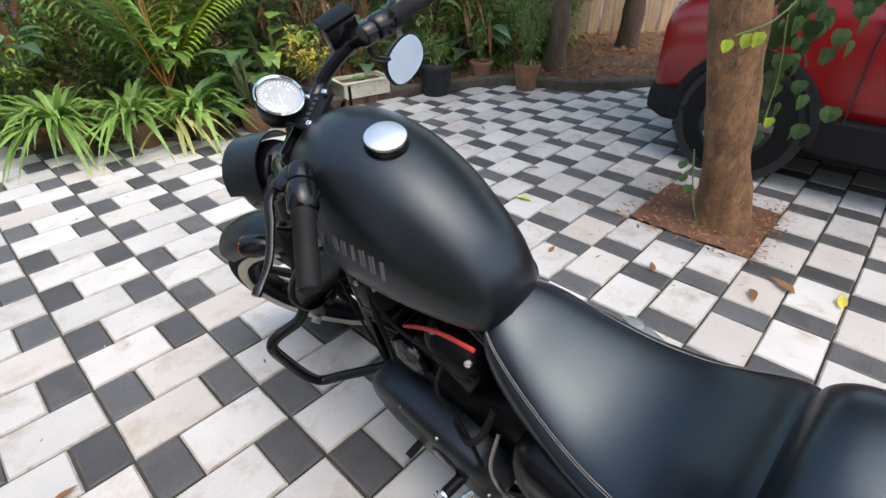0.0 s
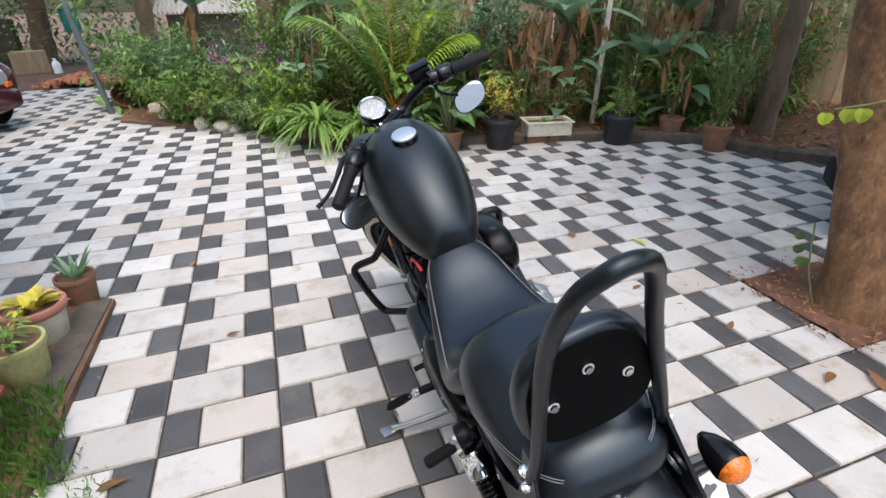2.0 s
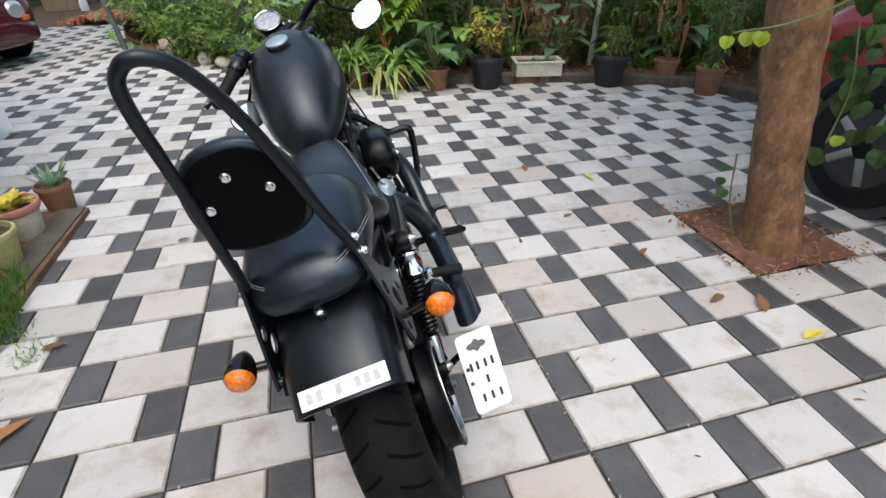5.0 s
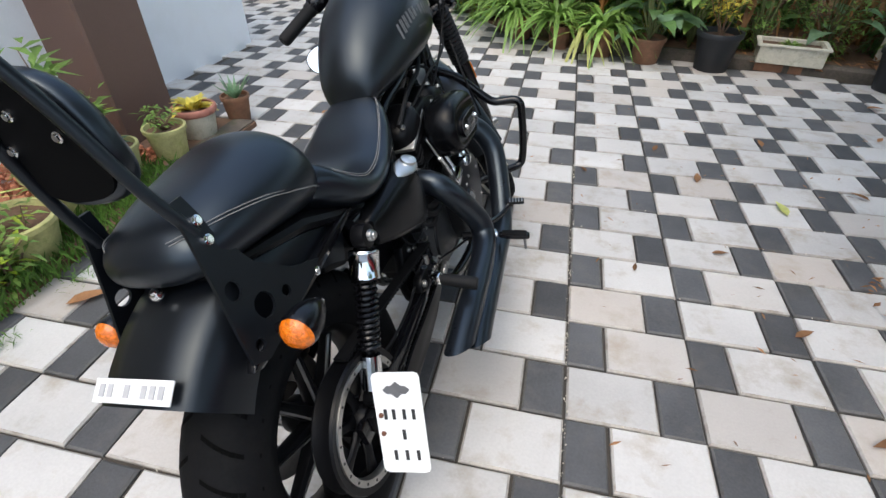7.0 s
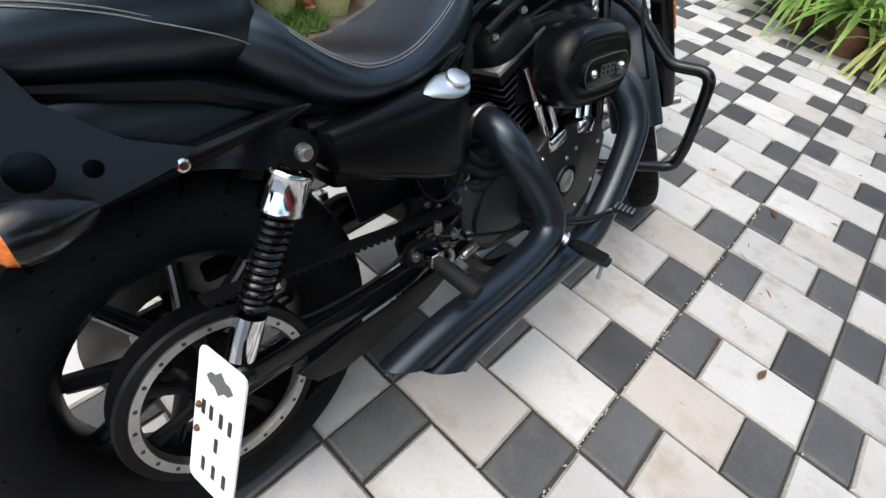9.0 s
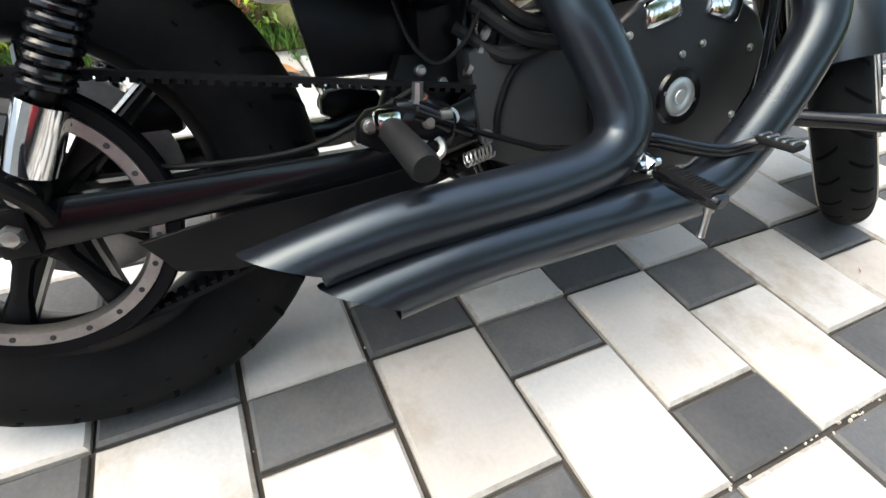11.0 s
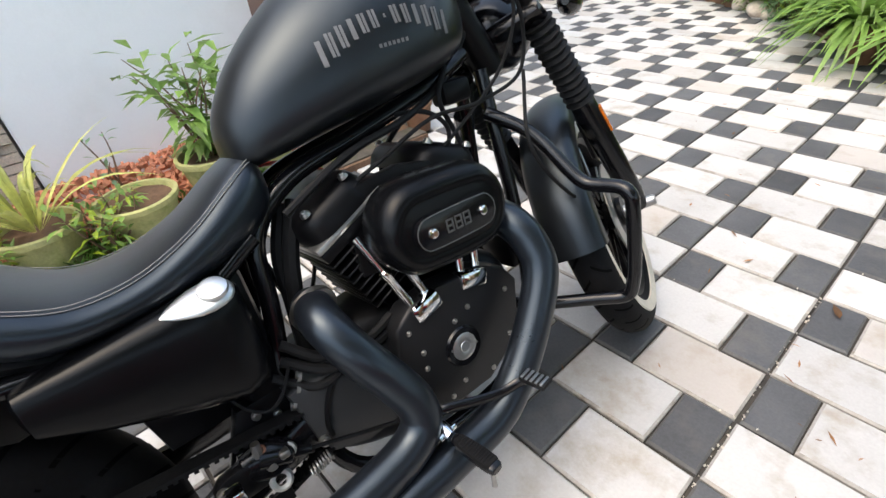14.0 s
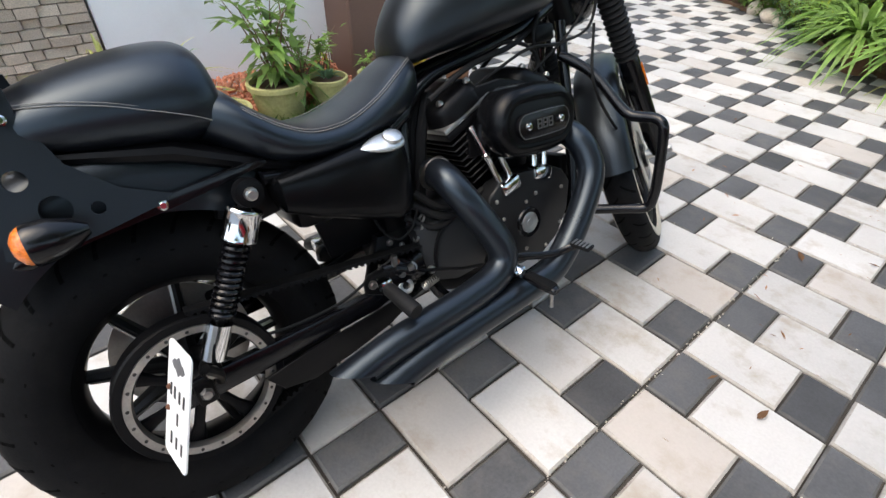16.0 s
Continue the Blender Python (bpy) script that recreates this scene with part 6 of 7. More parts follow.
for pts in ([(0.10, -0.06, 1.25), (0.02, -0.16, 1.12), (-0.22, -0.14, 1.02), (-0.42, -0.07, 0.98)], [(0.12, -0.1, 1.2), (0.30, -0.14, 0.95), (0.42, -0.2, 0.75)], [(0.12, -0.11, 1.0), (0.18, -0.14, 0.75), (0.16, -0.15, 0.52)], [(-0.05, -0.06, 0.0), (-0.09, 0.0, 0.2), (-0.085, 0.05, 0.42)]):
    tube(curve([VB + Vector(p) for p in pts], 6), 0.004, 6, bms)
part("stem_mass", bms, M_STEM, vine)

# ---- pots and plants ----


def pot(x, y, r, h, mat, label, z=0.0, rim=True, soil=True, cat="plant pot", flare=0.74, scale=(1, 1, 1), tilt=0):
    prof = [(0, 0.0), (r * flare, 0.0), (r * flare + 0.002, 0.004), (r * 0.96, h * 0.86)]
    prof += [(r * 1.04, h * 0.865), (r * 1.05, h * 0.985), (r * 1.03, h)] if rim else [(r, h)]
    prof += [(r * 0.93, h), (r * 0.90, h * 0.90), (r * 0.88, h * 0.84)]
    t = thing("plant_pot", label, cat, m=pose(x, y, z, tilt, 0, rnd.uniform(0, 360)) @ Matrix.Diagonal((*scale, 1)))
    part("pot_body", lathe(prof, 32), mat, t)
    if soil:
        bm = lathe([(0, h * 0.885), (r * 0.4, h * 0.88), (r * 0.905, h * 0.86)], 20)
        for v in bm.verts:
            v.co.z += noise.noise(v.co * 40) * 0.006
        part("potting_soil", bm, M_SOIL, t)
    return t


def blades(name, x, y, z, n, lmin, lmax, w, mat, label, droop=0.8, up=0.75, cat="plant", apart=False):
    """A clump of long arching leaves."""
    t = thing(name, label, cat, m=Matrix.Translation((x, y, z)))
    bm = bmesh.new()
    for i in range(n):
        a = rnd.uniform(0, 2 * math.pi)
        e = rnd.uniform(up - 0.45, up + 0.35)
        d = Vector((math.cos(a) * math.cos(e), math.sin(a) * math.cos(e), math.sin(e)))
        leaf(bm, (0.02 * math.cos(a), 0.02 * math.sin(a), 0), d, rnd.uniform(lmin, lmax), w * rnd.uniform(0.7, 1.2), droop=droop * rnd.uniform(0.6, 1.3), seg=5, fold=0.3, shape=0.6)
        if apart:
            part("leaf_blade", bm, mat, t, smooth=False)
            bm = bmesh.new()
    if not apart:
        part("foliage", bm, mat, t, smooth=False)
    return t


def shrub(name, x, y, z, rad, h, n, lsize, mat, label, stems=7, cat="shrub", second=None, thin=0.5, smat=None):
    """Thin stems that branch, with leaves along their ends."""
    t = thing(name, label, cat, m=Matrix.Translation((x, y, z)))
    bs, bl, b2 = bmesh.new(), bmesh.new(), bmesh.new()
    tips = []
    for i in range(stems):
        a = 2 * math.pi * i / stems + rnd.uniform(-0.4, 0.4)
        top = Vector((math.cos(a) * rad * rnd.uniform(0.3, 0.95), math.sin(a) * rad * rnd.uniform(0.3, 0.95), h * rnd.uniform(0.6, 1.0)))
        pts = curve([(rnd.uniform(-0.02, 0.02), rnd.uniform(-0.02, 0.02), 0), top * 0.5 + Vector((rnd.uniform(-0.05, 0.05), rnd.uniform(-0.05, 0.05), 0.08 * h)), top], 5)
        tube(pts, [0.006 - 0.0004 * j for j in range(len(pts))], 5, bs)
        tips.append(pts)
    for i in range(n):
        pts = rnd.choice(tips)
        k = rnd.randint(int(len(pts) * (1 - thin) * 0.6), len(pts) - 1)
        p = pts[k] + rdir(-0.8, 0.9) * rad * 0.28 * rnd.random() ** 0.6
        d = (rdir(-0.3, 0.7) + (p - Vector((0, 0, h * 0.3))).normalized() * 0.5)
        leaf(b2 if second and rnd.random() < 0.22 else bl, p, d, lsize * rnd.uniform(0.6, 1.25), lsize * rnd.uniform(0.3, 0.5), droop=rnd.uniform(0.1, 0.6), seg=1)
    part("stem_mass", bs, smat or M_STEMB, t)
    part("leaf_mass", bl, mat, t, smooth=False)
    if second:
        part("coloured_leaf_mass", b2, second, t, smooth=False)
    else:
        b2.free()
    return t

# pots along the garden edge
G = "pots along the garden edge"
tagged(pot(1.05, 3.57, 0.165, 0.29, M_POTB, "large black plastic plant pot on the paving"), group=G)
shrub("croton", 1.05, 3.57, 0.25, 0.22, 0.46, 240, 0.085, L_YEL, "yellow-leaved shrub growing in a black pot", 7, second=L_GREEN)
tagged(pot(2.24, 3.30, 0.165, 0.29, M_POTB, "large black plastic plant pot beside the kerb"), group=G)
shrub("pot_herb", 2.24, 3.30, 0.25, 0.20, 0.30, 260, 0.055, L_GREEN, "bushy green herb growing in a black pot", 8)
tagged(pot(2.82, 3.22, 0.115, 0.23, M_TERRA, "weathered terracotta pot beside the kerb"), group=G)
shrub("pot_plant", 2.82, 3.22, 0.20, 0.16, 0.50, 160, 0.075, L_GREEN, "leafy plant growing in a terracotta pot", 6)
tagged(pot(2.94, 2.74, 0.125, 0.25, M_TERRA, "weathered terracotta pot at the kerb's bend"), group=G)
shrub("bamboo_fern", 2.94, 2.74, 0.22, 0.24, 0.80, 620, 0.055, L_GREEN, "tall feathery green plant in a terracotta pot", 16, thin=0.8, smat=M_STEM)
tagged(pot(-0.55, 4.20, 0.115, 0.22, M_TERRA, "terracotta pot half hidden under arching leaves"), group=G)
tagged(pot(0.19, 3.78, 0.11, 0.22, M_TERRA, "dark terracotta pot among arching leaves"), group=G)
tagged(pot(0.55, 3.66, 0.13, 0.20, M_TERRA, "terracotta pot with a broad-leaved plant"), group=G)
tagged(pot(-0.18, 3.95, 0.11, 0.20, M_TERRA, "terracotta pot in the row of arching plants"), group=G)
plb = thing("planter_box", "dirty white rectangular planter set on bricks", "planter", m=pose(1.62, 3.66, 0, 0, 0, -12))
bm = bmesh.new()
for (sx, sy, x, y) in ((0.46, 0.022, 0, 0.125), (0.46, 0.022, 0, -0.125), (0.022, 0.23, 0.219, 0), (0.022, 0.23, -0.219, 0)):
    box(sx, sy, 0.13, 0.004, bm, Matrix.Translation((x, y, 0.135)), seg=1)
part("box_body", bm, M_BOX, plb, smooth=False)
bm = bmesh.new()
for (sx, sy, x, y) in ((0.50, 0.035, 0, 0.130), (0.50, 0.035, 0, -0.130), (0.035, 0.225, 0.233, 0), (0.035, 0.225, -0.233, 0)):
    box(sx, sy, 0.018, 0.004, bm, Matrix.Translation((x, y, 0.204)), seg=1)
part("box_rim", bm, M_BOX, plb, smooth=False)
part("box_floor", box(0.43, 0.24, 0.11, 0.004, m=Matrix.Translation((0, 0, 0.128))), M_SOIL, plb)
for sx in (-1, 1):
    part("support_brick", box(0.20, 0.20, 0.07, 0.006, m=Matrix.Translation((sx * 0.12, 0, 0.035))), M_TERRA, plb)
blades("seedlings", 1.62, 3.66, 0.18, 70, 0.05, 0.11, 0.02, L_GREEN, "small green seedlings in the planter box", 0.4, 0.8)

for x, y, n, l in ((-0.62, 4.25, 95, 0.78), (-0.22, 3.97, 80, 0.70), (0.19, 3.78, 70, 0.62), (-0.95, 4.72, 40, 0.60)):
    blades("arching_plant", x, y, 0.20, n, l * 0.6, l, 0.05, L_GREEN, "clump of long arching green leaves", 0.75, 0.85)
for x, y in ((0.02, 3.80),):
    blades("yellow_arching_plant", x, y, 0.16, 26, 0.4, 0.62, 0.04, L_STRIPE, "yellow-green arching leaves over the paving", 0.9, 0.7)
# broad-leaved plants
for x, y, z, n, l in ((0.55, 3.66, 0.18, 14, 0.34), (0.62, 3.85, 0.03, 16, 0.45), (3.2, 3.6, 0.03, 10, 0.55), (0.95, 4.05, 0.03, 18, 0.42), (1.5, 4.05, 0.03, 16, 0.36), (2.0, 4.0, 0.03, 14, 0.40), (-0.65, 4.85, 0.03, 16, 0.38), (-1.35, 5.45, 0.03, 16, 0.34), (2.65, 3.75, 0.03, 14, 0.38), (-1.9, 5.85, 0.03, 14, 0.34), (0.35, 4.35, 0.03, 16, 0.46)):
    t = thing("broad_leaved_plant", "upright plant with broad deep green leaves", "plant", m=Matrix.Translation((x, y, z)))
    bm, bs = bmesh.new(), bmesh.new()
    for i in range(n):
        a = rnd.uniform(0, 6.28)
        h = rnd.uniform(0.10, 0.42) * (1.0 if z > 0.1 or x in (0.62, 3.2) else 1.7)
        p = Vector((math.cos(a) * 0.10, math.sin(a) * 0.10, h))
        tube([(0, 0, 0), p * 0.6, p], 0.005, 5, bs)
        leaf(bm, p, (math.cos(a), math.sin(a), 0.6), l * rnd.uniform(0.6, 1.0), l * 0.42, droop=0.6, seg=4, shape=0.6)
    part("leaf_mass", bm, L_DEEP if x in (0.55, 1.5, -1.9) else L_GREY if x in (0.62, 3.2, 2.0, -0.65) else L_GREEN, t, smooth=False)
    part("stem_mass", bs, M_STEM, t)

# palm with an orange stem
palm = thing("young_palm", "young palm with an orange stem and feathery fronds", "palm", m=Matrix.Translation((0.15, 4.25, 0.02)))
part("stem", tube(curve([(0, 0, 0), (0.01, 0, 0.15), (0.02, 0.0, 0.34)], 5), [0.030] * 4 + [0.026] * 4 + [0.02] * 3, 10), M_PALM, palm, "orange palm stem")
for a, e, ln in ((2.8, 1.12, 1.8), (0.4, 1.22, 1.7), (1.4, 1.35, 1.9), (4.4, 1.42, 1.8), (-0.4, 1.10, 1.5), (3.6, 1.25, 1.7), (2.2, 1.30, 1.9)):
    bm = bmesh.new()
    d = Vector((math.cos(a) * math.cos(e), math.sin(a) * math.cos(e), math.sin(e)))
    rach = [Vector((0.02, 0, 0.26)) + d * ln * t - Vector((0, 0, 1)) * 0.40 * ln * t * t for t in np.linspace(0, 1, 16)]
    tube(rach, [0.0075 - 0.0004 * i for i in range(16)], 6, bm)
    fr = part("frond_rib", bm, M_PALM, palm)
    bm = bmesh.new()
    for i in range(2, 16):
        for t in (0, 0.5):
            p = rach[i] if t == 0 or i == 15 else rach[i].lerp(rach[i + 1], 0.5)
            tang = (rach[min(i + 1, 15)] - rach[i - 1]).normalized()
            sd = tang.cross(Vector((0, 0, 1))).normalized()
            for s in (-1, 1):
                leaf(bm, p, tang * 0.75 + sd * s + Vector((0, 0, 0.15)), 0.46 * (1 - 0.03 * abs(i - 8)), 0.042, droop=0.55, seg=3, shape=0.6)
    part("frond", bm, L_GREEN if 2 < a < 4 else L_PALM, palm, smooth=False)

# orchids
for x, y in ((-1.25, 5.0), (-0.85, 4.75), (-1.55, 5.15), (-0.65, 4.55), (-1.0, 5.2)):
    t = thing("orchid", "orchid with purple blossoms on a tall stem", "flowers", "orchids in the garden", Matrix.Translation((x * 1.05, y * 1.07, 0.03)))
    bs, bl = bmesh.new(), bmesh.new()
    top = Vector((rnd.uniform(-0.15, 0.15), rnd.uniform(-0.1, 0.1), rnd.uniform(0.75, 1.1)))
    tube(curve([(0, 0, 0), top * 0.5 + Vector((0.03, 0, 0)), top], 5), 0.005, 6, bs)
    part("stem", bs, M_STEM, t)
    for i in range(34):
        p = top * rnd.uniform(0.82, 1.02) + rdir(-1, 1) * 0.05
        leaf(bl, p, rdir(-0.6, 0.8), 0.035, 0.028, seg=1)
    part("petal_mass", bl, L_PURP, t, smooth=False)

# shrubs of the garden
SHRUBS_LEFT = (
    (-1.9, 5.55, 0.5, 0.60, 900, 0.08, L_GREEN, None), (-1.5, 5.15, 0.40, 0.42, 700, 0.07, L_GREEN, L_LIME), (-2.5, 6.7, 0.6, 0.75, 900, 0.09, L_GREEN, None), (-1.2, 5.7, 0.55, 0.7, 800, 0.09, L_GREY, None),
    (-2.0, 6.5, 0.6, 0.8, 900, 0.11, L_GREY, None), (-2.5, 8.0, 0.6, 0.75, 900, 0.12, L_GREEN, None), (-0.5, 5.3, 0.6, 0.9, 800, 0.10, L_DEEP, None), (0.35, 4.5, 0.6, 1.3, 1200, 0.11, L_GREEN, L_LIME),
    (0.9, 4.2, 0.55, 1.1, 1300, 0.10, L_DEEP, None), (1.3, 4.5, 0.6, 1.3, 1400, 0.11, L_GREY, None), (1.35, 3.95, 0.25, 0.35, 350, 0.06, L_GREEN, None), (0.6, 4.05, 0.35, 0.6, 500, 0.09, L_GREEN, L_YEL),
)
SHRUBS_MIDDLE = (
    (-1.02, 4.62, 0.34, 0.34, 620, 0.06, L_GREEN, L_LIME), (-1.32, 4.92, 0.36, 0.36, 620, 0.055, L_GREY, L_GREEN), (-1.62, 5.22, 0.36, 0.40, 560, 0.06, L_GREEN, L_DRY), (-2.1, 5.75, 0.40, 0.42, 520, 0.07, L_GREEN, None),
    (1.9, 3.75, 0.40, 0.45, 450, 0.07, L_GREEN, L_DRY), (2.4, 3.9, 0.45, 0.8, 600, 0.09, L_DEEP, None), (3.3, 3.3, 0.5, 1.0, 900, 0.09, L_GREEN, None), (3.9, 3.1, 0.5, 0.9, 700, 0.09, L_DEEP, None),
    (4.6, 3.4, 0.7, 1.4, 900, 0.12, L_GREEN, None), (3.0, 4.6, 0.7, 1.5, 1000, 0.12, L_GREEN, None), (2.0, 4.9, 0.8, 1.6, 1200, 0.12, L_DEEP, None), (-2.7, 8.9, 0.6, 0.75, 900, 0.13, L_GREEN, None),
    (-0.1, 4.9, 0.5, 0.8, 900, 0.09, L_GREEN, None), (-0.75, 4.75, 0.5, 0.7, 900, 0.09, L_GREEN, L_LIME), (-1.15, 5.15, 0.5, 0.6, 700, 0.08, L_GREEN, None), (0.2, 5.4, 0.7, 1.4, 1200, 0.11, L_DEEP, None),
)
SHRUBS_RIGHT = (
    (-0.9, 5.9, 0.7, 1.3, 1200, 0.11, L_GREEN, None), (-2.2, 7.4, 0.6, 0.8, 1100, 0.12, L_DEEP, None), (1.0, 5.4, 0.7, 1.5, 1200, 0.12, L_GREEN, None), (2.75, 3.55, 0.4, 0.7, 700, 0.08, L_GREEN, None),
    (-1.6, 6.0, 0.6, 0.9, 1000, 0.10, L_DEEP, None), (3.6, 3.75, 0.45, 0.75, 800, 0.09, L_GREEN, None), (4.3, 4.1, 0.6, 1.2, 1000, 0.11, L_GREY, None), (3.3, 4.9, 0.7, 1.3, 1000, 0.11, L_DEEP, None),
    (5.0, 4.4, 0.7, 1.4, 900, 0.12, L_GREEN, None),
)
for x, y, r, h, n, ls, mt, sec in SHRUBS_LEFT + SHRUBS_MIDDLE + SHRUBS_RIGHT:
    shrub("shrub", x * 1.05, y * 1.06, 0.02, r * 1.1, h * 1.15, int(n * 1.5), ls * 1.15, mt, "dense green garden shrub behind the paving" if h < 0.9 else "tall leafy garden shrub", 10, "shrub", sec, 0.9)

# banana plants
for x, y, h, n in ((2.3, 4.4, 1.1, 6), (3.7, 4.2, 1.2, 6), (-1.7, 6.6, 1.3, 7), (5.4, 3.9, 1.3, 6), (0.0, 6.2, 1.2, 6), (2.95, 3.75, 0.7, 4)):
    t = thing("banana_plant", "banana plant with dry brown sheaths and big leaves", "banana plant", "banana plants in the garden", Matrix.Translation((x * 1.05, y * 1.06, 0.0)))
    bm = tube(curve([(0, 0, 0), (0.02, 0.01, h * 0.5), (0.0, 0.03, h)], 5), [0.10 - 0.005 * i for i in range(11)], 14)
    for v in bm.verts:
        v.co += Vector((noise.noise(v.co * 8), noise.noise(v.co * 8 + Vector((5, 0, 0))), 0)) * 0.015
    part("trunk", bm, M_BARK2, t)
    bl, bd = bmesh.new(), bmesh.new()
    for i in range(n):
        a = 2 * math.pi * i / n + rnd.uniform(-0.3, 0.3)
        leaf(bl, (0, 0, h * 0.95), (math.cos(a), math.sin(a), rnd.uniform(0.5, 1.4)), rnd.uniform(0.9, 1.5), 0.34, droop=0.5, seg=6, fold=0.25, shape=0.6)
    for i in range(30):
        a = rnd.uniform(0, 6.28)
        leaf(bd, (0.09 * math.cos(a), 0.09 * math.sin(a), rnd.uniform(0.3, h)), (math.cos(a) * 0.3, math.sin(a) * 0.3, -1), rnd.uniform(0.3, 0.6), 0.10, droop=0.1, seg=3)
    part("leaf_mass", bl, L_GREY, t, smooth=False)
    part("dry_sheath_mass", bd, L_DRY, t, smooth=False)

# dry leaves hanging between the plants
bm = bmesh.new()
for cx, cy in ((1.25, 4.6), (1.9, 4.7), (2.7, 4.5), (3.3, 4.2), (3.0, 3.6), (0.5, 5.0), (3.9, 3.4), (-0.3, 5.6), (2.3, 4.15), (1.55, 4.2)):
    for _ in range(26):
        a = rnd.uniform(0, 6.28)
        leaf(bm, (cx + rnd.gauss(0, 0.16), cy + rnd.gauss(0, 0.16), rnd.uniform(0.25, 1.3)), (math.cos(a) * 0.4, math.sin(a) * 0.4, -1), rnd.uniform(0.15, 0.45), rnd.uniform(0.04, 0.09), droop=0.1, seg=2, fold=0.5)
tagged(part("hanging_dry_leaves", bm, L_DRY, smooth=False), "dry brown leaves caught among the garden plants", "dry leaves", "", "stuff")
# trunks and the close background
for x, y, r, h, dx in ((3.55, 2.75, 0.10, 3.2, 0.10), (4.0, 3.9, 0.15, 3.5, 0.0), (3.2, 5.2, 0.14, 3.5, -0.1), (1.7, 5.6, 0.12, 3.5, 0.15), (-0.9, 6.4, 0.13, 3.5, 0.1), (-2.6, 8.6, 0.14, 3.5, 0.0), (-5.4, 12.6, 0.22, 3.5, 0.3), (-6.6, 11.8, 0.16, 3.5, 0.1), (5.1, 2.7, 0.13, 3.4, 0.1)):
    t = thing("garden_tree", "rough grey-brown tree trunk in the garden", "tree", "trees in the garden", Matrix.Translation((x * 1.05, y * 1.06, 0)))
    bm = tube(curve([(0, 0, -0.05), (dx * 0.3, 0, 0.6), (dx * 0.6, 0.03, 1.6), (dx, 0.05, h)], 6), [r * 1.25] * 2 + [r * 1.05] * 4 + [r * 0.9] * 7 + [r * 0.75] * 6, 16)
    for v in bm.verts:
        v.co += Vector((noise.noise(v.co * 9), noise.noise(v.co * 9 + Vector((9, 0, 0))), 0)) * 0.02
    part("trunk", bm, M_BARK2, t)
    bm = bmesh.new()
    # far crowns reach out unseen over the drive, added to shade its paving
    far = x < -5
    for _ in range(3600 if far else 420):
        p = Vector((dx, 0.05, h + 0.3)) + (Vector((0.6 + rnd.gauss(0, 1.5), -3.2 + rnd.gauss(0, 2.0), 0.4 + rnd.gauss(0, 0.4))) if far else Vector((rnd.gauss(0, 1.25), rnd.gauss(0, 1.25), rnd.gauss(0, 0.4))))
        leaf(bm, p, rdir(-0.6, 0.4), rnd.uniform(0.16, 0.28), rnd.uniform(0.09, 0.14), seg=1)
    part("crown", bm, L_DEEP, t, smooth=False)
    # unseen limb added under the far shading leaves
    if far:
        part("limb", tube(curve([(dx, 0.05, h - 0.2), (dx + 0.4, -1.6, h + 0.5), (dx + 0.6, -4.0, h + 0.7)], 5), [0.10 - 0.007 * k for k in range(11)], 8), M_BARK2, t)
part_pole = thing("pale_pole", "pale peeling pole standing in the garden", "pole", m=Matrix.Translation((2.42, 4.0, 0)))
part("pole_shaft", tube([(0, 0, 0), (0.06, 0.03, 1.2), (0.10, 0.05, 2.4)], [0.030, 0.027, 0.022], 12), M_POLE, part_pole)
gp = thing("steel_pole", "leaning grey steel pole at the edge of the paving", "pole", m=Matrix.Translation((-3.03, 6.85, 0)))
part("pole_shaft", tube([(0, 0, -0.02), (-0.12, 0.05, 1.0), (-0.24, 0.1, 2.2)], 0.035, 12), M_GREYP, gp)
for i, (x, y, r, z) in enumerate(((-1.55, 4.95, 0.10, 0.05), (-1.75, 5.2, 0.12, 0.05), (-1.42, 4.85, 0.07, 0.03), (-2.35, 6.2, 0.14, 0.06), (-2.2, 5.75, 0.10, 0.05))):
    bm = bmesh.new()
    bmesh.ops.create_icosphere(bm, subdivisions=3, radius=r)
    for v in bm.verts:
        v.co *= 1 + 0.25 * noise.noise(v.co * 9 + Vector((i, 0, 0)))
        v.co.z *= 0.7
    tagged(part("garden_stone", bm, M_STONE, m=Matrix.Translation((x * 1.03, y * 1.075, z))), "rough grey stone at the garden's edge", "stone", "stones at the garden's edge")
# far end of the drive
shed = thing("far_shed", "pale far shed seen between the garden trees", "shed", m=Matrix.Translation((-2.05, 13.5, 0)))
part("shed_wall", box(1.9, 0.15, 1.0, 0.01, m=Matrix.Translation((0, 0, 0.48)), seg=1), M_KERB, shed, "dark stained wall", smooth=False)
bm = bmesh.new()
rows = [[bm.verts.new((-1.2 + 0.0125 * k, y, z + 0.022 * math.sin(k * math.pi / 4))) for k in range(193)] for y, z in ((-0.25, 1.02), (1.6, 1.62))]
for k in range(192):
    bm.faces.new((rows[0][k], rows[0][k + 1], rows[1][k + 1], rows[1][k]))
bmesh.ops.solidify(bm, geom=list(bm.faces), thickness=0.004)
part("shed_roof", bm, M_SHEET, shed, "pale corrugated sheet roof")
cloth = thing("teal_cloth", "teal cloth hanging among the far trees", "cloth", m=Matrix.Translation((-4.62, 12.2, 0.72)))
bm = bmesh.new()
rows = [[bm.verts.new((0.045 * k - 0.16, 0.03 * math.sin(k * 1.7 + 0.5 * j), 0.42 - 0.14 * j)) for k in range(8)] for j in range(4)]
for a, b in zip(rows, rows[1:]):
    for k in range(7):
        bm.faces.new((a[k], a[k + 1], b[k + 1], b[k]))
bmesh.ops.solidify(bm, geom=list(bm.faces), thickness=0.006)
part("cloth_sheet", bm, M_TEAL, cloth)
part("cloth_line", tube([(-0.9, 0, 0.46), (0, 0, 0.42), (0.9, 0, 0.47)], 0.006, 6), M_RUB, cloth)
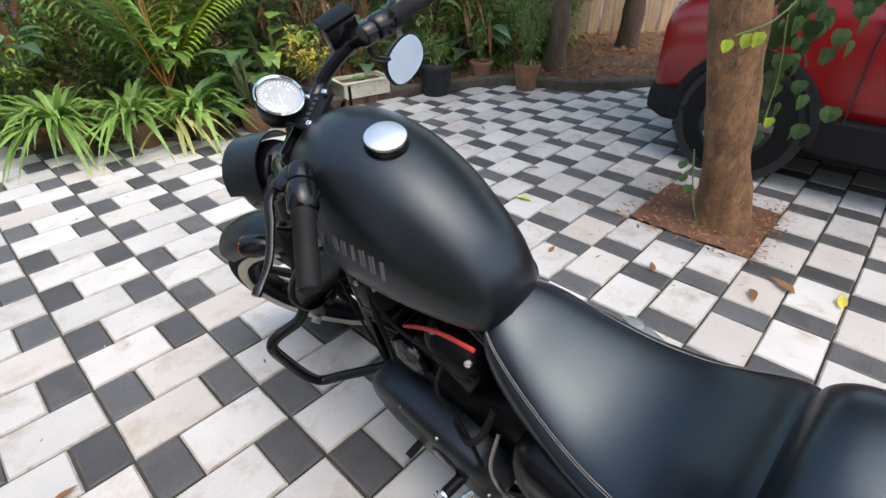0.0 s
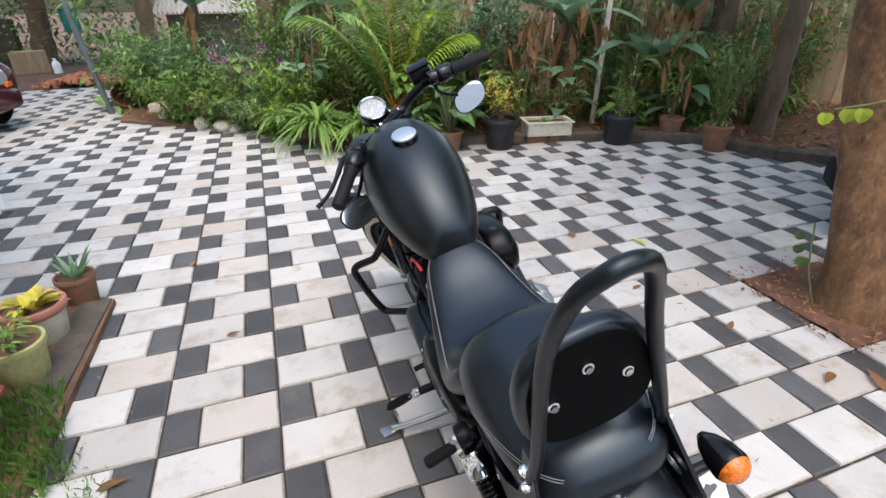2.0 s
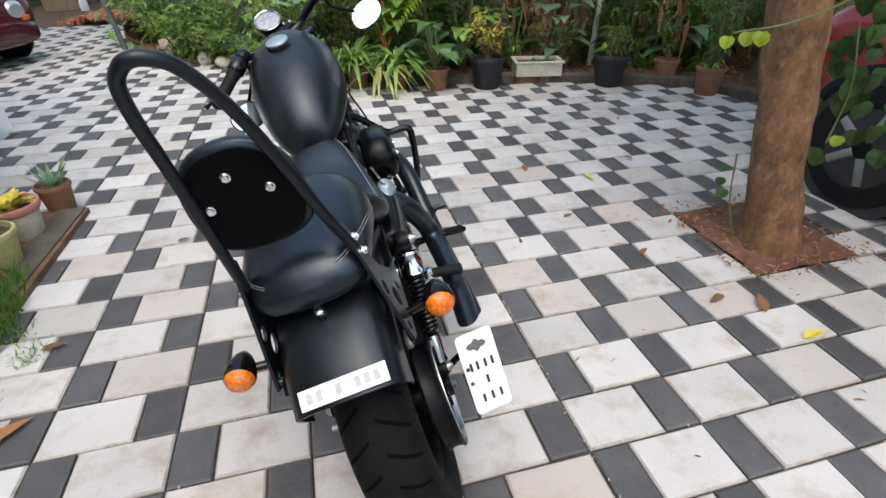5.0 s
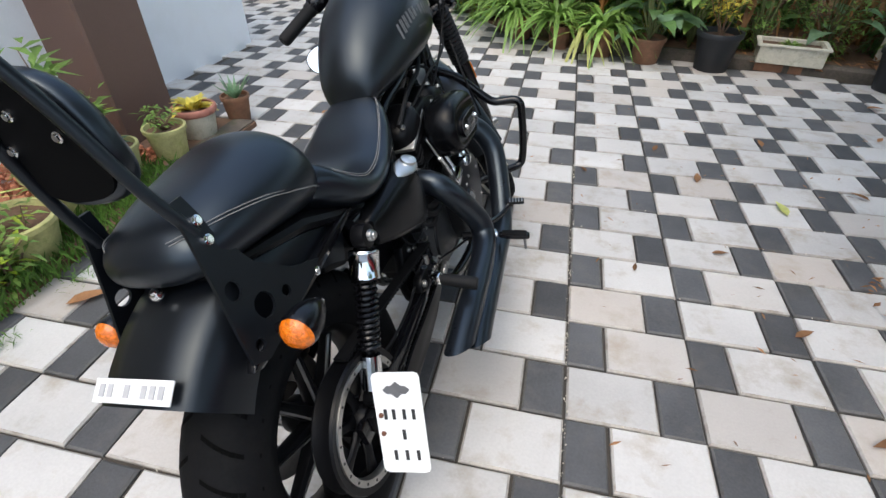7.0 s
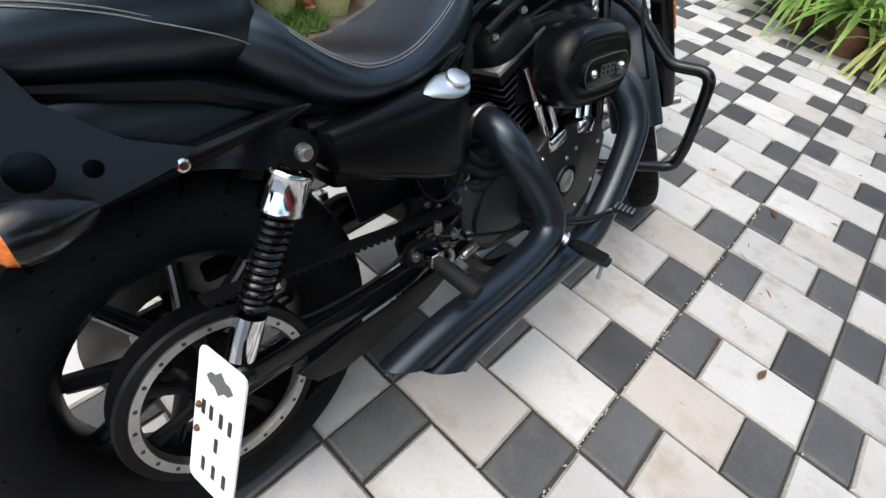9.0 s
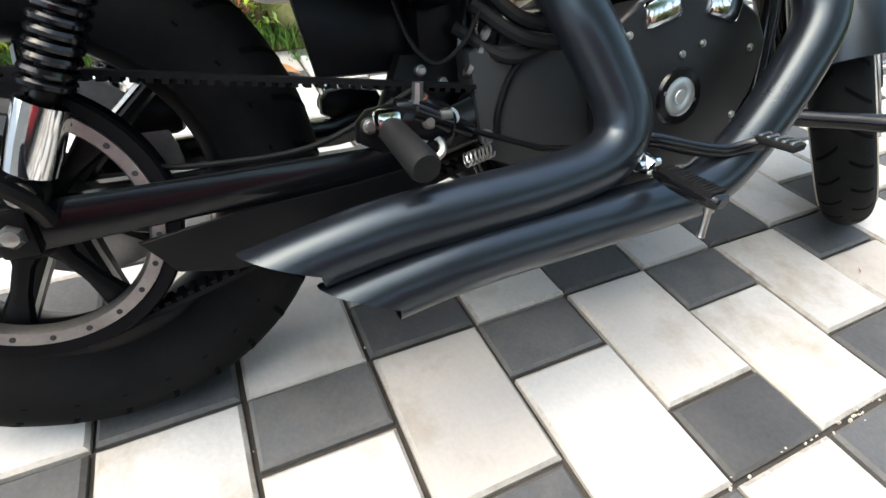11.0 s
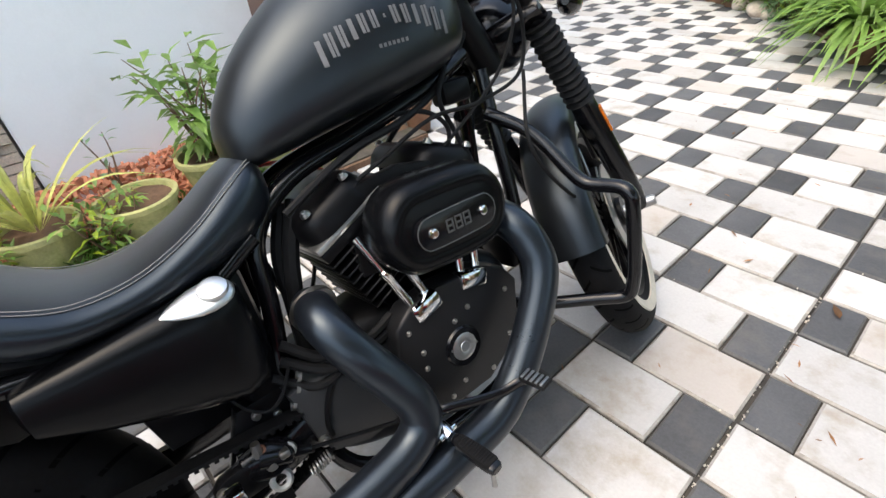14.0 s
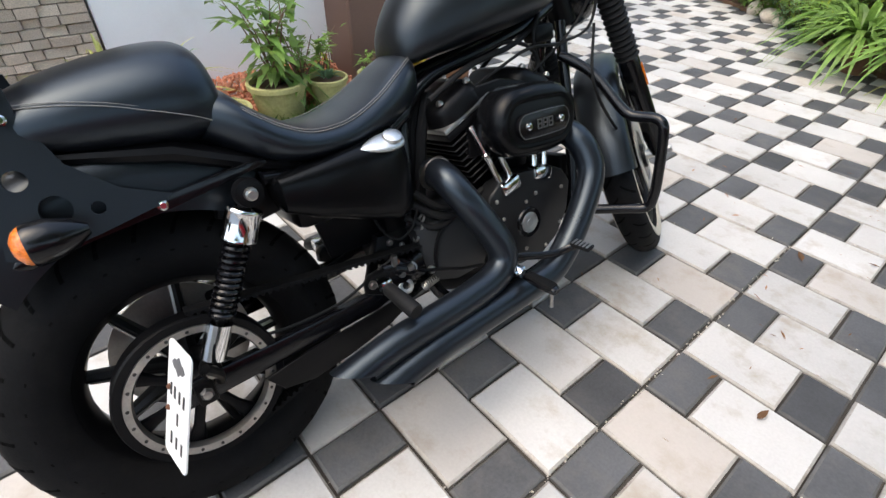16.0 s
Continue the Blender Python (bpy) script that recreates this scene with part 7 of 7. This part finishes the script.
tagged(wallbox("wall_far_low", -11.0, -6.1, 13.4, 13.65, -0.05, 0.95, M_KERB, "low mossy brown wall at the end of the drive"))
jug = thing("white_jug", "white plastic jug standing on the bare earth", "jug", m=Matrix.Translation((-5.07, 12.0, -0.035)) @ Matrix.Diagonal((0.6, 0.6, 0.6, 1)))
part("jug_body", lathe([(0, 0), (0.12, 0), (0.13, 0.02), (0.13, 0.27), (0.10, 0.36), (0.05, 0.41), (0.045, 0.46), (0, 0.46)], 20), M_PLATE, jug)
part("jug_cap", lathe([(0, 0.49), (0.05, 0.49), (0.05, 0.455), (0, 0.455)], 16), M_PLATE, jug)
crate = thing("pale_crate", "pale worn crate on the bare earth", "crate", m=pose(-5.6, 12.3, -0.035, 0, 0, 15))
for sx, sy, x, y in ((0.6, 0.03, 0, 0.2), (0.6, 0.03, 0, -0.2), (0.03, 0.37, 0.285, 0), (0.03, 0.37, -0.285, 0)):
    part("crate_side", box(sx, sy, 0.42, 0.006, m=Matrix.Translation((x, y, 0.21)), seg=1), M_WOOD, crate, smooth=False)
bm = bmesh.new()
for i in range(260):
    r = rnd.uniform(0.03, 0.08)
    x, y = rnd.gauss(0, 0.30), rnd.gauss(0, 0.16)
    box(r * 1.7, r * 1.2, r * 0.7, 0, bm, pose(-4.15 + x, 9.95 + y, 0.0 + 0.12 * max(0, 1 - abs(x) * 2), rnd.uniform(0, 360), rnd.uniform(0, 360), rnd.uniform(0, 360)))
tagged(part("broken_tiles", bm, M_CHIP, smooth=False), "heap of broken red tiles at the end of the paving", "broken tiles", "", "stuff")
tagged(pot(-2.95, 7.25, 0.16, 0.24, M_TERRA, "old tipped terracotta pot at the garden's edge", 0.10, soil=False, tilt=65), group="pots along the garden edge")
# board fence behind the plants
fence = thing("board_fence", "weathered upright board fence behind the plants", "fence", m=Matrix.Identity(4))
bd = None
k = 0
for i in range(54):
    x = -0.9 + 0.175 * i if i < 14 else 1.55 + 0.135 * (i - 14)
    y = 7.5 if x < 1.55 else 7.5 - 0.85 * (x - 1.55)
    pm = pose(x, y + rnd.uniform(-0.015, 0.015), 0.9 + rnd.uniform(-0.06, 0.04), 0, rnd.uniform(-1, 1), -40 if x > 1.5 else 0)
    if bd is None:
        bd = part("board", box(0.16, 0.022, 1.85, 0.004, seg=1), M_WOOD, fence, m=pm, smooth=False)
    else:
        again(bd, pm)
hedge = thing("far_foliage", "mass of far green foliage closing the garden", "foliage", kind="stuff")
bm, bm2 = bmesh.new(), bmesh.new()
for i in range(16000):
    a = rnd.uniform(0.1, 1.0)
    x = rnd.uniform(-9, 11)
    y = 7.6 - (0.85 * max(0, x - 1.55)) + abs(rnd.gauss(0, 0.35)) * (1 if x > 1.55 else -1) + (6.0 + rnd.random() if x < -3.2 else 0)
    z = rnd.random() * 2.6
    if x > 0.3 and rnd.random() < 0.72 or -3.0 < x < -1.0 and z > 0.75:
        continue
    leaf(bm if rnd.random() < 0.6 else bm2, (x, y, z), rdir(-0.5, 0.6) + Vector((0, -0.5, 0)), rnd.uniform(0.13, 0.26), rnd.uniform(0.07, 0.13), seg=1)
part("leaf_mass", bm, L_DEEP, hedge, smooth=False)
part("light_leaf_mass", bm2, L_GREEN, hedge, smooth=False)

# ---- plants in the bed by the wall ----
B = "pots in the bed by the house"
yp = tagged(pot(-2.17, 1.46, 0.115, 0.20, M_BOX, "pale patched pot with a red rim", 0.0), group=B)
part("painted_rim", lathe([(0.118, 0.165), (0.124, 0.175), (0.1245, 0.198), (0.121, 0.203), (0.106, 0.203), (0.104, 0.19)], 32), M_RIMRED, yp, "faded red rim")
blades("yellow_plant", -2.17, 1.46, 0.18, 26, 0.11, 0.19, 0.05, L_YEL, "small plant with bright yellow leaves", 0.5, 0.9)
tagged(pot(-2.10, 1.76, 0.085, 0.17, M_TERRA, "terracotta pot at the end of the bed", 0.0), group=B)
blades("aloe", -2.10, 1.76, 0.15, 16, 0.12, 0.22, 0.03, L_GREY, "spiky green aloe in a terracotta pot", 0.1, 1.1)
tagged(pot(-2.15, 1.18, 0.105, 0.17, M_POTY, "pale mossy pot in the bed", 0.03), group=B)
shrub("bed_plant", -2.15, 1.18, 0.18, 0.12, 0.14, 80, 0.055, L_GREEN, "small green plant in a mossy pot", 6)
tagged(pot(-2.22, 0.90, 0.11, 0.18, M_POTY, "mossy yellowish pot among grass", 0.03), group=B)
blades("white_leaved_plant", -2.22, 0.90, 0.20, 14, 0.06, 0.12, 0.035, L_GREY, "small pale-leaved plant in a mossy pot", 0.4, 0.9)
tagged(pot(-2.24, 0.62, 0.15, 0.20, M_POTY, "wide mossy pot with a leafy shrub", 0.04), group=B)
shrub("leafy_shrub", -2.24, 0.62, 0.22, 0.26, 0.50, 150, 0.15, L_GREEN, "leafy green shrub in a wide mossy pot", 10, thin=0.8)
shrub("broad_leaved_plant", -2.22, 0.74, 0.20, 0.16, 0.26, 70, 0.15, L_GREEN, "low broad-leaved green plant in the same mossy pot", 7, "plant", thin=0.8)
tagged(pot(-2.12, 0.25, 0.16, 0.17, M_POTY, "wide empty mossy pot", 0.04), group=B)
tagged(pot(-2.16, -0.10, 0.15, 0.18, M_POTY, "mossy pot with a striped spider plant", 0.04), group=B)
blades("spider_plant", -2.16, -0.10, 0.20, 34, 0.50, 0.86, 0.026, L_STRIPE, "yellow and green striped spider plant", 0.55, 1.12, apart=True)
tagged(pot(-2.10, -0.55, 0.16, 0.18, M_POTY, "mossy pot in the grass with a spider plant", 0.04), group=B)
blades("spider_plant", -2.10, -0.55, 0.20, 40, 0.40, 0.70, 0.026, L_STRIPE, "yellow and green striped spider plant", 0.55, 1.12, apart=True)
shrub("purple_flowered_plant", -2.25, -0.85, 0.04, 0.25, 0.5, 260, 0.06, L_GREEN, "green plant with purple flowers by the wall", 8, second=L_PURP)
for x, y, r, h, n in ((-2.40, 0.95, 0.16, 0.40, 150), (-2.08, -0.30, 0.18, 0.26, 200), (-2.03, 0.10, 0.18, 0.28, 220), (-2.02, -0.75, 0.2, 0.30, 240)):
    shrub("bed_herb", x, y, 0.03, r, h, n, 0.065, L_GREEN, "low leafy green herb growing in the bed", 9, "plant", L_LIME, 0.9)
shrub("seedling", -2.45, 0.25, 0.1, 0.07, 0.30, 14, 0.07, L_GREY, "thin seedling against the white wall", 3)

# ---- parked cars ----


def car(name, label, m, paint, length, front_low=0.28, drop=0.0):
    """A hatchback: y runs to its nose at 0; its side faces -x."""
    c = thing(name, label, "car", m=m)
    W = 0.86
    prof = [  # y, half width, top, bottom
        (0.0, 0.62, 0.72, 0.38), (-0.03, 0.76, 0.90, 0.34), (-0.10, 0.82, 1.0, 0.32), (-0.4, 0.85, 1.07, 0.31), (-1.1, 0.86, 1.12, 0.31), (-2.0, 0.865, 1.14, 0.31), (-3.0, 0.86, 1.14, 0.31), (-length + 0.35, 0.83, 1.12, 0.32), (-length + 0.08, 0.76, 1.04, 0.36), (-length, 0.66, 0.92, 0.42)]
    part("car_body", loft([section(y, hw, top - drop, bot, 32, 4.2, 4.2, 0.55) for y, hw, top, bot in spline(prof, 3)]), paint, c, angle=55)
    cab = [(-0.95, 0.70, 1.12, 1.04), (-1.35, 0.70, 1.42, 1.04), (-1.75, 0.68, 1.57, 1.04), (-2.4, 0.67, 1.60, 1.04), (-3.2, 0.66, 1.54, 1.04), (-length + 0.25, 0.66, 1.16, 1.04)]
    part("cabin_glass", loft([section(y, hw, top - drop, bot - drop, 28, 5, 5, 0.3) for y, hw, top, bot in spline(cab, 3)]), M_GLASS, c)
    part("roof", loft([section(y, hw, top - drop, bot - drop, 24, 4, 4, 0.5) for y, hw, top, bot in ((-1.7, 0.60, 1.585, 1.56), (-2.4, 0.63, 1.625, 1.59), (-3.2, 0.60, 1.565, 1.53))]), paint, c)
    for s in (-1, 1):
        part("sill_cladding", loft([[(s * (0.80 + w * cx), y, z + h * cz) for cx, cz in ((-1, -1), (1, -0.7), (1, 0.7), (-1, 1))] for y, z, w, h in ((-0.95, 0.34, 0.06, 0.12), (-1.1, 0.34, 0.075, 0.13), (-2.4, 0.34, 0.075, 0.13), (-2.55, 0.34, 0.06, 0.12))]), M_CLAD, c, "black sill cladding")
        for wy in (-0.62, -3.02):
            bm = bmesh.new()
            rings = []
            for q in np.linspace(radians(-8), radians(188), 22):
                rings.append([(s * x, wy + r * math.cos(q), 0.335 + r * math.sin(q)) for x, r in ((0.78, 0.345), (0.88, 0.35), (0.89, 0.37), (0.88, 0.405), (0.84, 0.42), (0.78, 0.41))])
            part("arch_cladding", loft(rings), M_CLAD, c, "black wheel arch cladding")
            part("wheel_well", lathe([(0, 0), (0.37, 0), (0.37, -0.02), (0, -0.02)], 32), M_INK, c, m=turned((s * 0.868, wy, 0.335), (s * 2, wy, 0.335)))
            wh = part("wheel", lathe([(0.20, -0.08), (0.31, -0.08), (0.328, -0.05), (0.333, 0), (0.328, 0.05), (0.31, 0.075), (0.215, 0.08), (0.20, 0.06)], 48), M_RUB, c, m=turned((s * 0.80, wy, 0.333), (s * 2, wy, 0.333)))
            part("rim", lathe([(0.21, 0.07), (0.20, 0.05), (0.18, 0.04), (0.07, 0.05), (0.05, 0.07), (0, 0.07)], 40), M_BLACK, wh)
            for i in range(5):
                part("rim_spoke", box(0.15, 0.05, 0.03, 0.01, m=Matrix.Rotation(2 * math.pi * i / 5, 4, "Z") @ Matrix.Translation((0.125, 0, 0.062))), M_ALU, wh)
        part("headlight", loft([section(y, hw, top - drop * 0.8, bot - drop * 0.8, 16, 2.5, 2.5, 0.5, s * 0.54) for y, hw, top, bot in ((0.0, 0.10, 0.84, 0.70), (-0.04, 0.13, 0.88, 0.70), (-0.10, 0.10, 0.88, 0.74))]), M_LAMP, c)
        part("bumper_signal", box(0.14, 0.05, 0.06, 0.01, m=Matrix.Translation((s * 0.64, -0.02, 0.50)) @ pose(0, 0, 0, 0, 0, -20 * s)), M_AMBER, c)
        part("door_handle", box(0.03, 0.16, 0.03, 0.01, m=Matrix.Translation((s * 0.865, -1.95, 0.86))), paint, c)
        for y in (-1.12, -2.1):
            part("door_gap", box(0.012, 0.006, 0.56, 0, m=Matrix.Translation((s * 0.862, y, 0.70))), M_INK, c)
    part("front_bumper", loft([section(y, hw, top, bot, 24, 4, 4, 0.5) for y, hw, top, bot in ((0.03, 0.60, 0.46, 0.26), (0.0, 0.74, 0.48, 0.22), (-0.14, 0.85, 0.50, 0.20), (-0.33, 0.875, 0.50, 0.20))]), M_CLAD if front_low < 0.3 else paint, c, "bumper")
    part("underbody", box(1.5, length - 0.4, 0.12, 0.02, m=Matrix.Translation((0, -length / 2, 0.24))), M_CLAD, c)
    return c


car("red_car", "red hatchback with black cladding parked beside the tree", pose(2.975, 1.22, 0, 0, 0, -2), M_RED, 3.9)
car("maroon_car", "dark maroon car parked at the corner of the house", pose(-4.05, 5.75, 0, 0, 0, -112), M_MAROON, 3.6, 0.4, 0.24)

# ---- fallen leaves on the paving ----
for x, y, s, rz, mt, lab in ((1.02, 0.03, 0.13, 60, L_DRY, "dry"), (0.86, 0.10, 0.10, 200, L_DRY, "dry"), (1.40, -0.42, 0.15, 170, L_STRIPE, "yellow"), (1.32, -0.50, 0.11, 150, L_DRY, "dry"), (0.78, 0.50, 0.08, 30, L_DRY, "dry"), (0.95, 1.35, 0.12, 100, L_STRIPE, "yellow"), (0.60, 0.92, 0.07, 10, L_DRY, "dry"), (0.62, 1.58, 0.10, 80, L_DRY, "dry"), (1.35, 1.55, 0.09, 140, L_DRY, "dry"), (-1.72, 0.52, 0.10, 10, L_DRY, "dry"), (-1.72, 0.12, 0.16, 40, L_DRY, "dry"), (-1.38, 1.22, 0.07, 10, L_DRY, "dry"), (-1.62, 2.0, 0.07, 70, L_DRY, "dry"), (0.45, 1.9, 0.08, 70, L_DRY, "dry"), (1.9, 1.7, 0.10, 20, L_DRY, "dry"), (1.05, 2.1, 0.09, 90, L_DRY, "dry"), (1.75, 2.3, 0.08, 50, L_DRY, "dry"), (1.95, 2.85, 0.11, 0, L_DRY, "dry"), (0.05, 1.55, 0.06, 120, L_DRY, "dry"), (0.25, 0.75, 0.05, 80, L_DRY, "dry"), (1.06, -0.18, 0.11, 5, L_YEL, "yellow")):
    bm = bmesh.new()
    leaf(bm, (-s / 2, 0, 0.006), (1, 0, 0.12), s, s * 0.34, droop=0.08, seg=4, fold=0.35, shape=0.7)
    tagged(part("fallen_leaf", bm, mt, m=pose(x, y, 0.002, 0, 0, rz)), f"fallen {lab} leaf lying on the paving", "leaf", "fallen leaves on the paving")
bm = bmesh.new()
for _ in range(260):
    x, y = rnd.uniform(0.1, 2.3), rnd.uniform(-0.6, 3.4)
    if rnd.random() < 0.25:
        x, y = rnd.uniform(-1.9, 0.2), rnd.uniform(0.8, 3.5)
    if (PX0 < x < PX1 and PY0 < y < PY1) or not inside(x, y, YARD):
        continue
    a, s = rnd.uniform(0, 6.28), rnd.uniform(0.012, 0.045)
    leaf(bm, (x, y, 0.004), (math.cos(a), math.sin(a), 0.08), s, s * rnd.uniform(0.12, 0.4), droop=0.05, seg=1)
tagged(part("leaf_scraps", bm, L_DRY, smooth=False), "small scraps of dry leaf and twig on the paving", "debris", "", "stuff")
# crumbs in the joints
bm = bmesh.new()
for i in range(300):
    u = rnd.random()
    if u < 0.6:
        x, y = rnd.gauss(0, 0.004), rnd.uniform(-1.4, 1.6)
    else:
        x, y = rnd.uniform(-1.6, 1.1), PV * rnd.randint(-6, 9) + rnd.gauss(0, 0.004)
    r = rnd.uniform(0.0012, 0.0032)
    box(r * 2, r * 1.3, r, 0, bm, pose(x, y, 0.0005, rnd.uniform(0, 90), rnd.uniform(0, 90), rnd.uniform(0, 360)))
tagged(part("joint_crumbs", bm, M_POLE, smooth=False), "crumbs of dry leaf and grit in the joints", "debris", "", "stuff")

# ---- pieces: stone strips of the wall, then the paving blocks ----
sb = None
z = 0.0
row = 0
while z < 1.6:
    h = (0.040, 0.048, 0.043, 0.046)[row % 4]
    y = -0.03 - (0.11 if row % 2 else 0.0)
    if row % 2:
        w0 = 0.11
        pm = Matrix.Translation((-2.728, -0.03 - w0 / 2, z + h / 2)) @ Matrix.Diagonal((1, w0, h, 1))
        if sb:
            again(sb, pm)
    while y > -1.7:
        w = rnd.choice((0.07, 0.085, 0.10, 0.13))
        pm = Matrix.Translation((-2.728 + rnd.uniform(-0.012, 0.012), y - w / 2, z + h / 2)) @ pose(0, 0, 0, 0, rnd.uniform(-3, 3), rnd.uniform(-2, 2)) @ Matrix.Diagonal((1, w, h, 1))
        if sb is None:
            sb = part("stone_strip", box(0.04, 0.955, 0.90, 0.012, seg=1), M_STONE, clad, m=pm, smooth=False)
        else:
            again(sb, pm)
        y -= w
    z += h
    row += 1
def edged(ob, mat):
    """Gives the chamfers and sides of every block their own worn surface."""
    ob.data.materials.append(mat)
    ob.data.polygons.foreach_set("material_index", [0 if i % 9 == 0 else 1 for i in range(len(ob.data.polygons))])
    return ob


proto = {}
bmw, bmd = bmesh.new(), bmesh.new()
for v in range(-34, 50):
    for k in range(-23, 20):
        per = PX if k < 0 else PXR
        dk = PD if k < 0 else PD - 0.004
        cells = ((0, per - dk, "w"), (per - dk, dk, "d")) if v % 2 == 0 else ((0, dk, "d"), (dk, per - dk, "w"))
        for off, w, kind in cells:
            x, y = k * per + off + w / 2, (v + 0.5) * PV
            if not inside(x, y, YARD) or (PX0 < x < PX1 and PY0 < y < PY1):
                continue
            tx, ty = x + rnd.gauss(0, 0.0012), y + rnd.gauss(0, 0.0014)
            if -1.63 < x < 1.20 and -1.0 < y < 2.2:
                pm = pose(tx, ty, rnd.uniform(-0.0025, 0.0015), rnd.uniform(-0.45, 0.45), rnd.uniform(-0.45, 0.45), rnd.gauss(0, 0.28))
                key = (kind, k < 0)
                if key not in proto:
                    nm, mt, em = ("white_block", M_WHITE, M_WEDGE) if kind == "w" else ("charcoal_block", M_DARK, M_DEDGE)
                    proto[key] = edged(part(nm, block(w, PV), mt, pavement, m=pm, smooth=False), em)
                else:
                    again(proto[key], pm)
            else:
                block(w, PV, bm=bmw if kind == "w" else bmd, o=(tx, ty, rnd.uniform(-0.0025, 0.0015)), tilt=(rnd.uniform(-0.008, 0.008), rnd.uniform(-0.008, 0.008)))
edged(tagged(part("white_blocks", bmw, M_WHITE, pavement, smooth=False), kind="stuff"), M_WEDGE)
edged(tagged(part("charcoal_blocks", bmd, M_DARK, pavement, smooth=False), kind="stuff"), M_DEDGE)
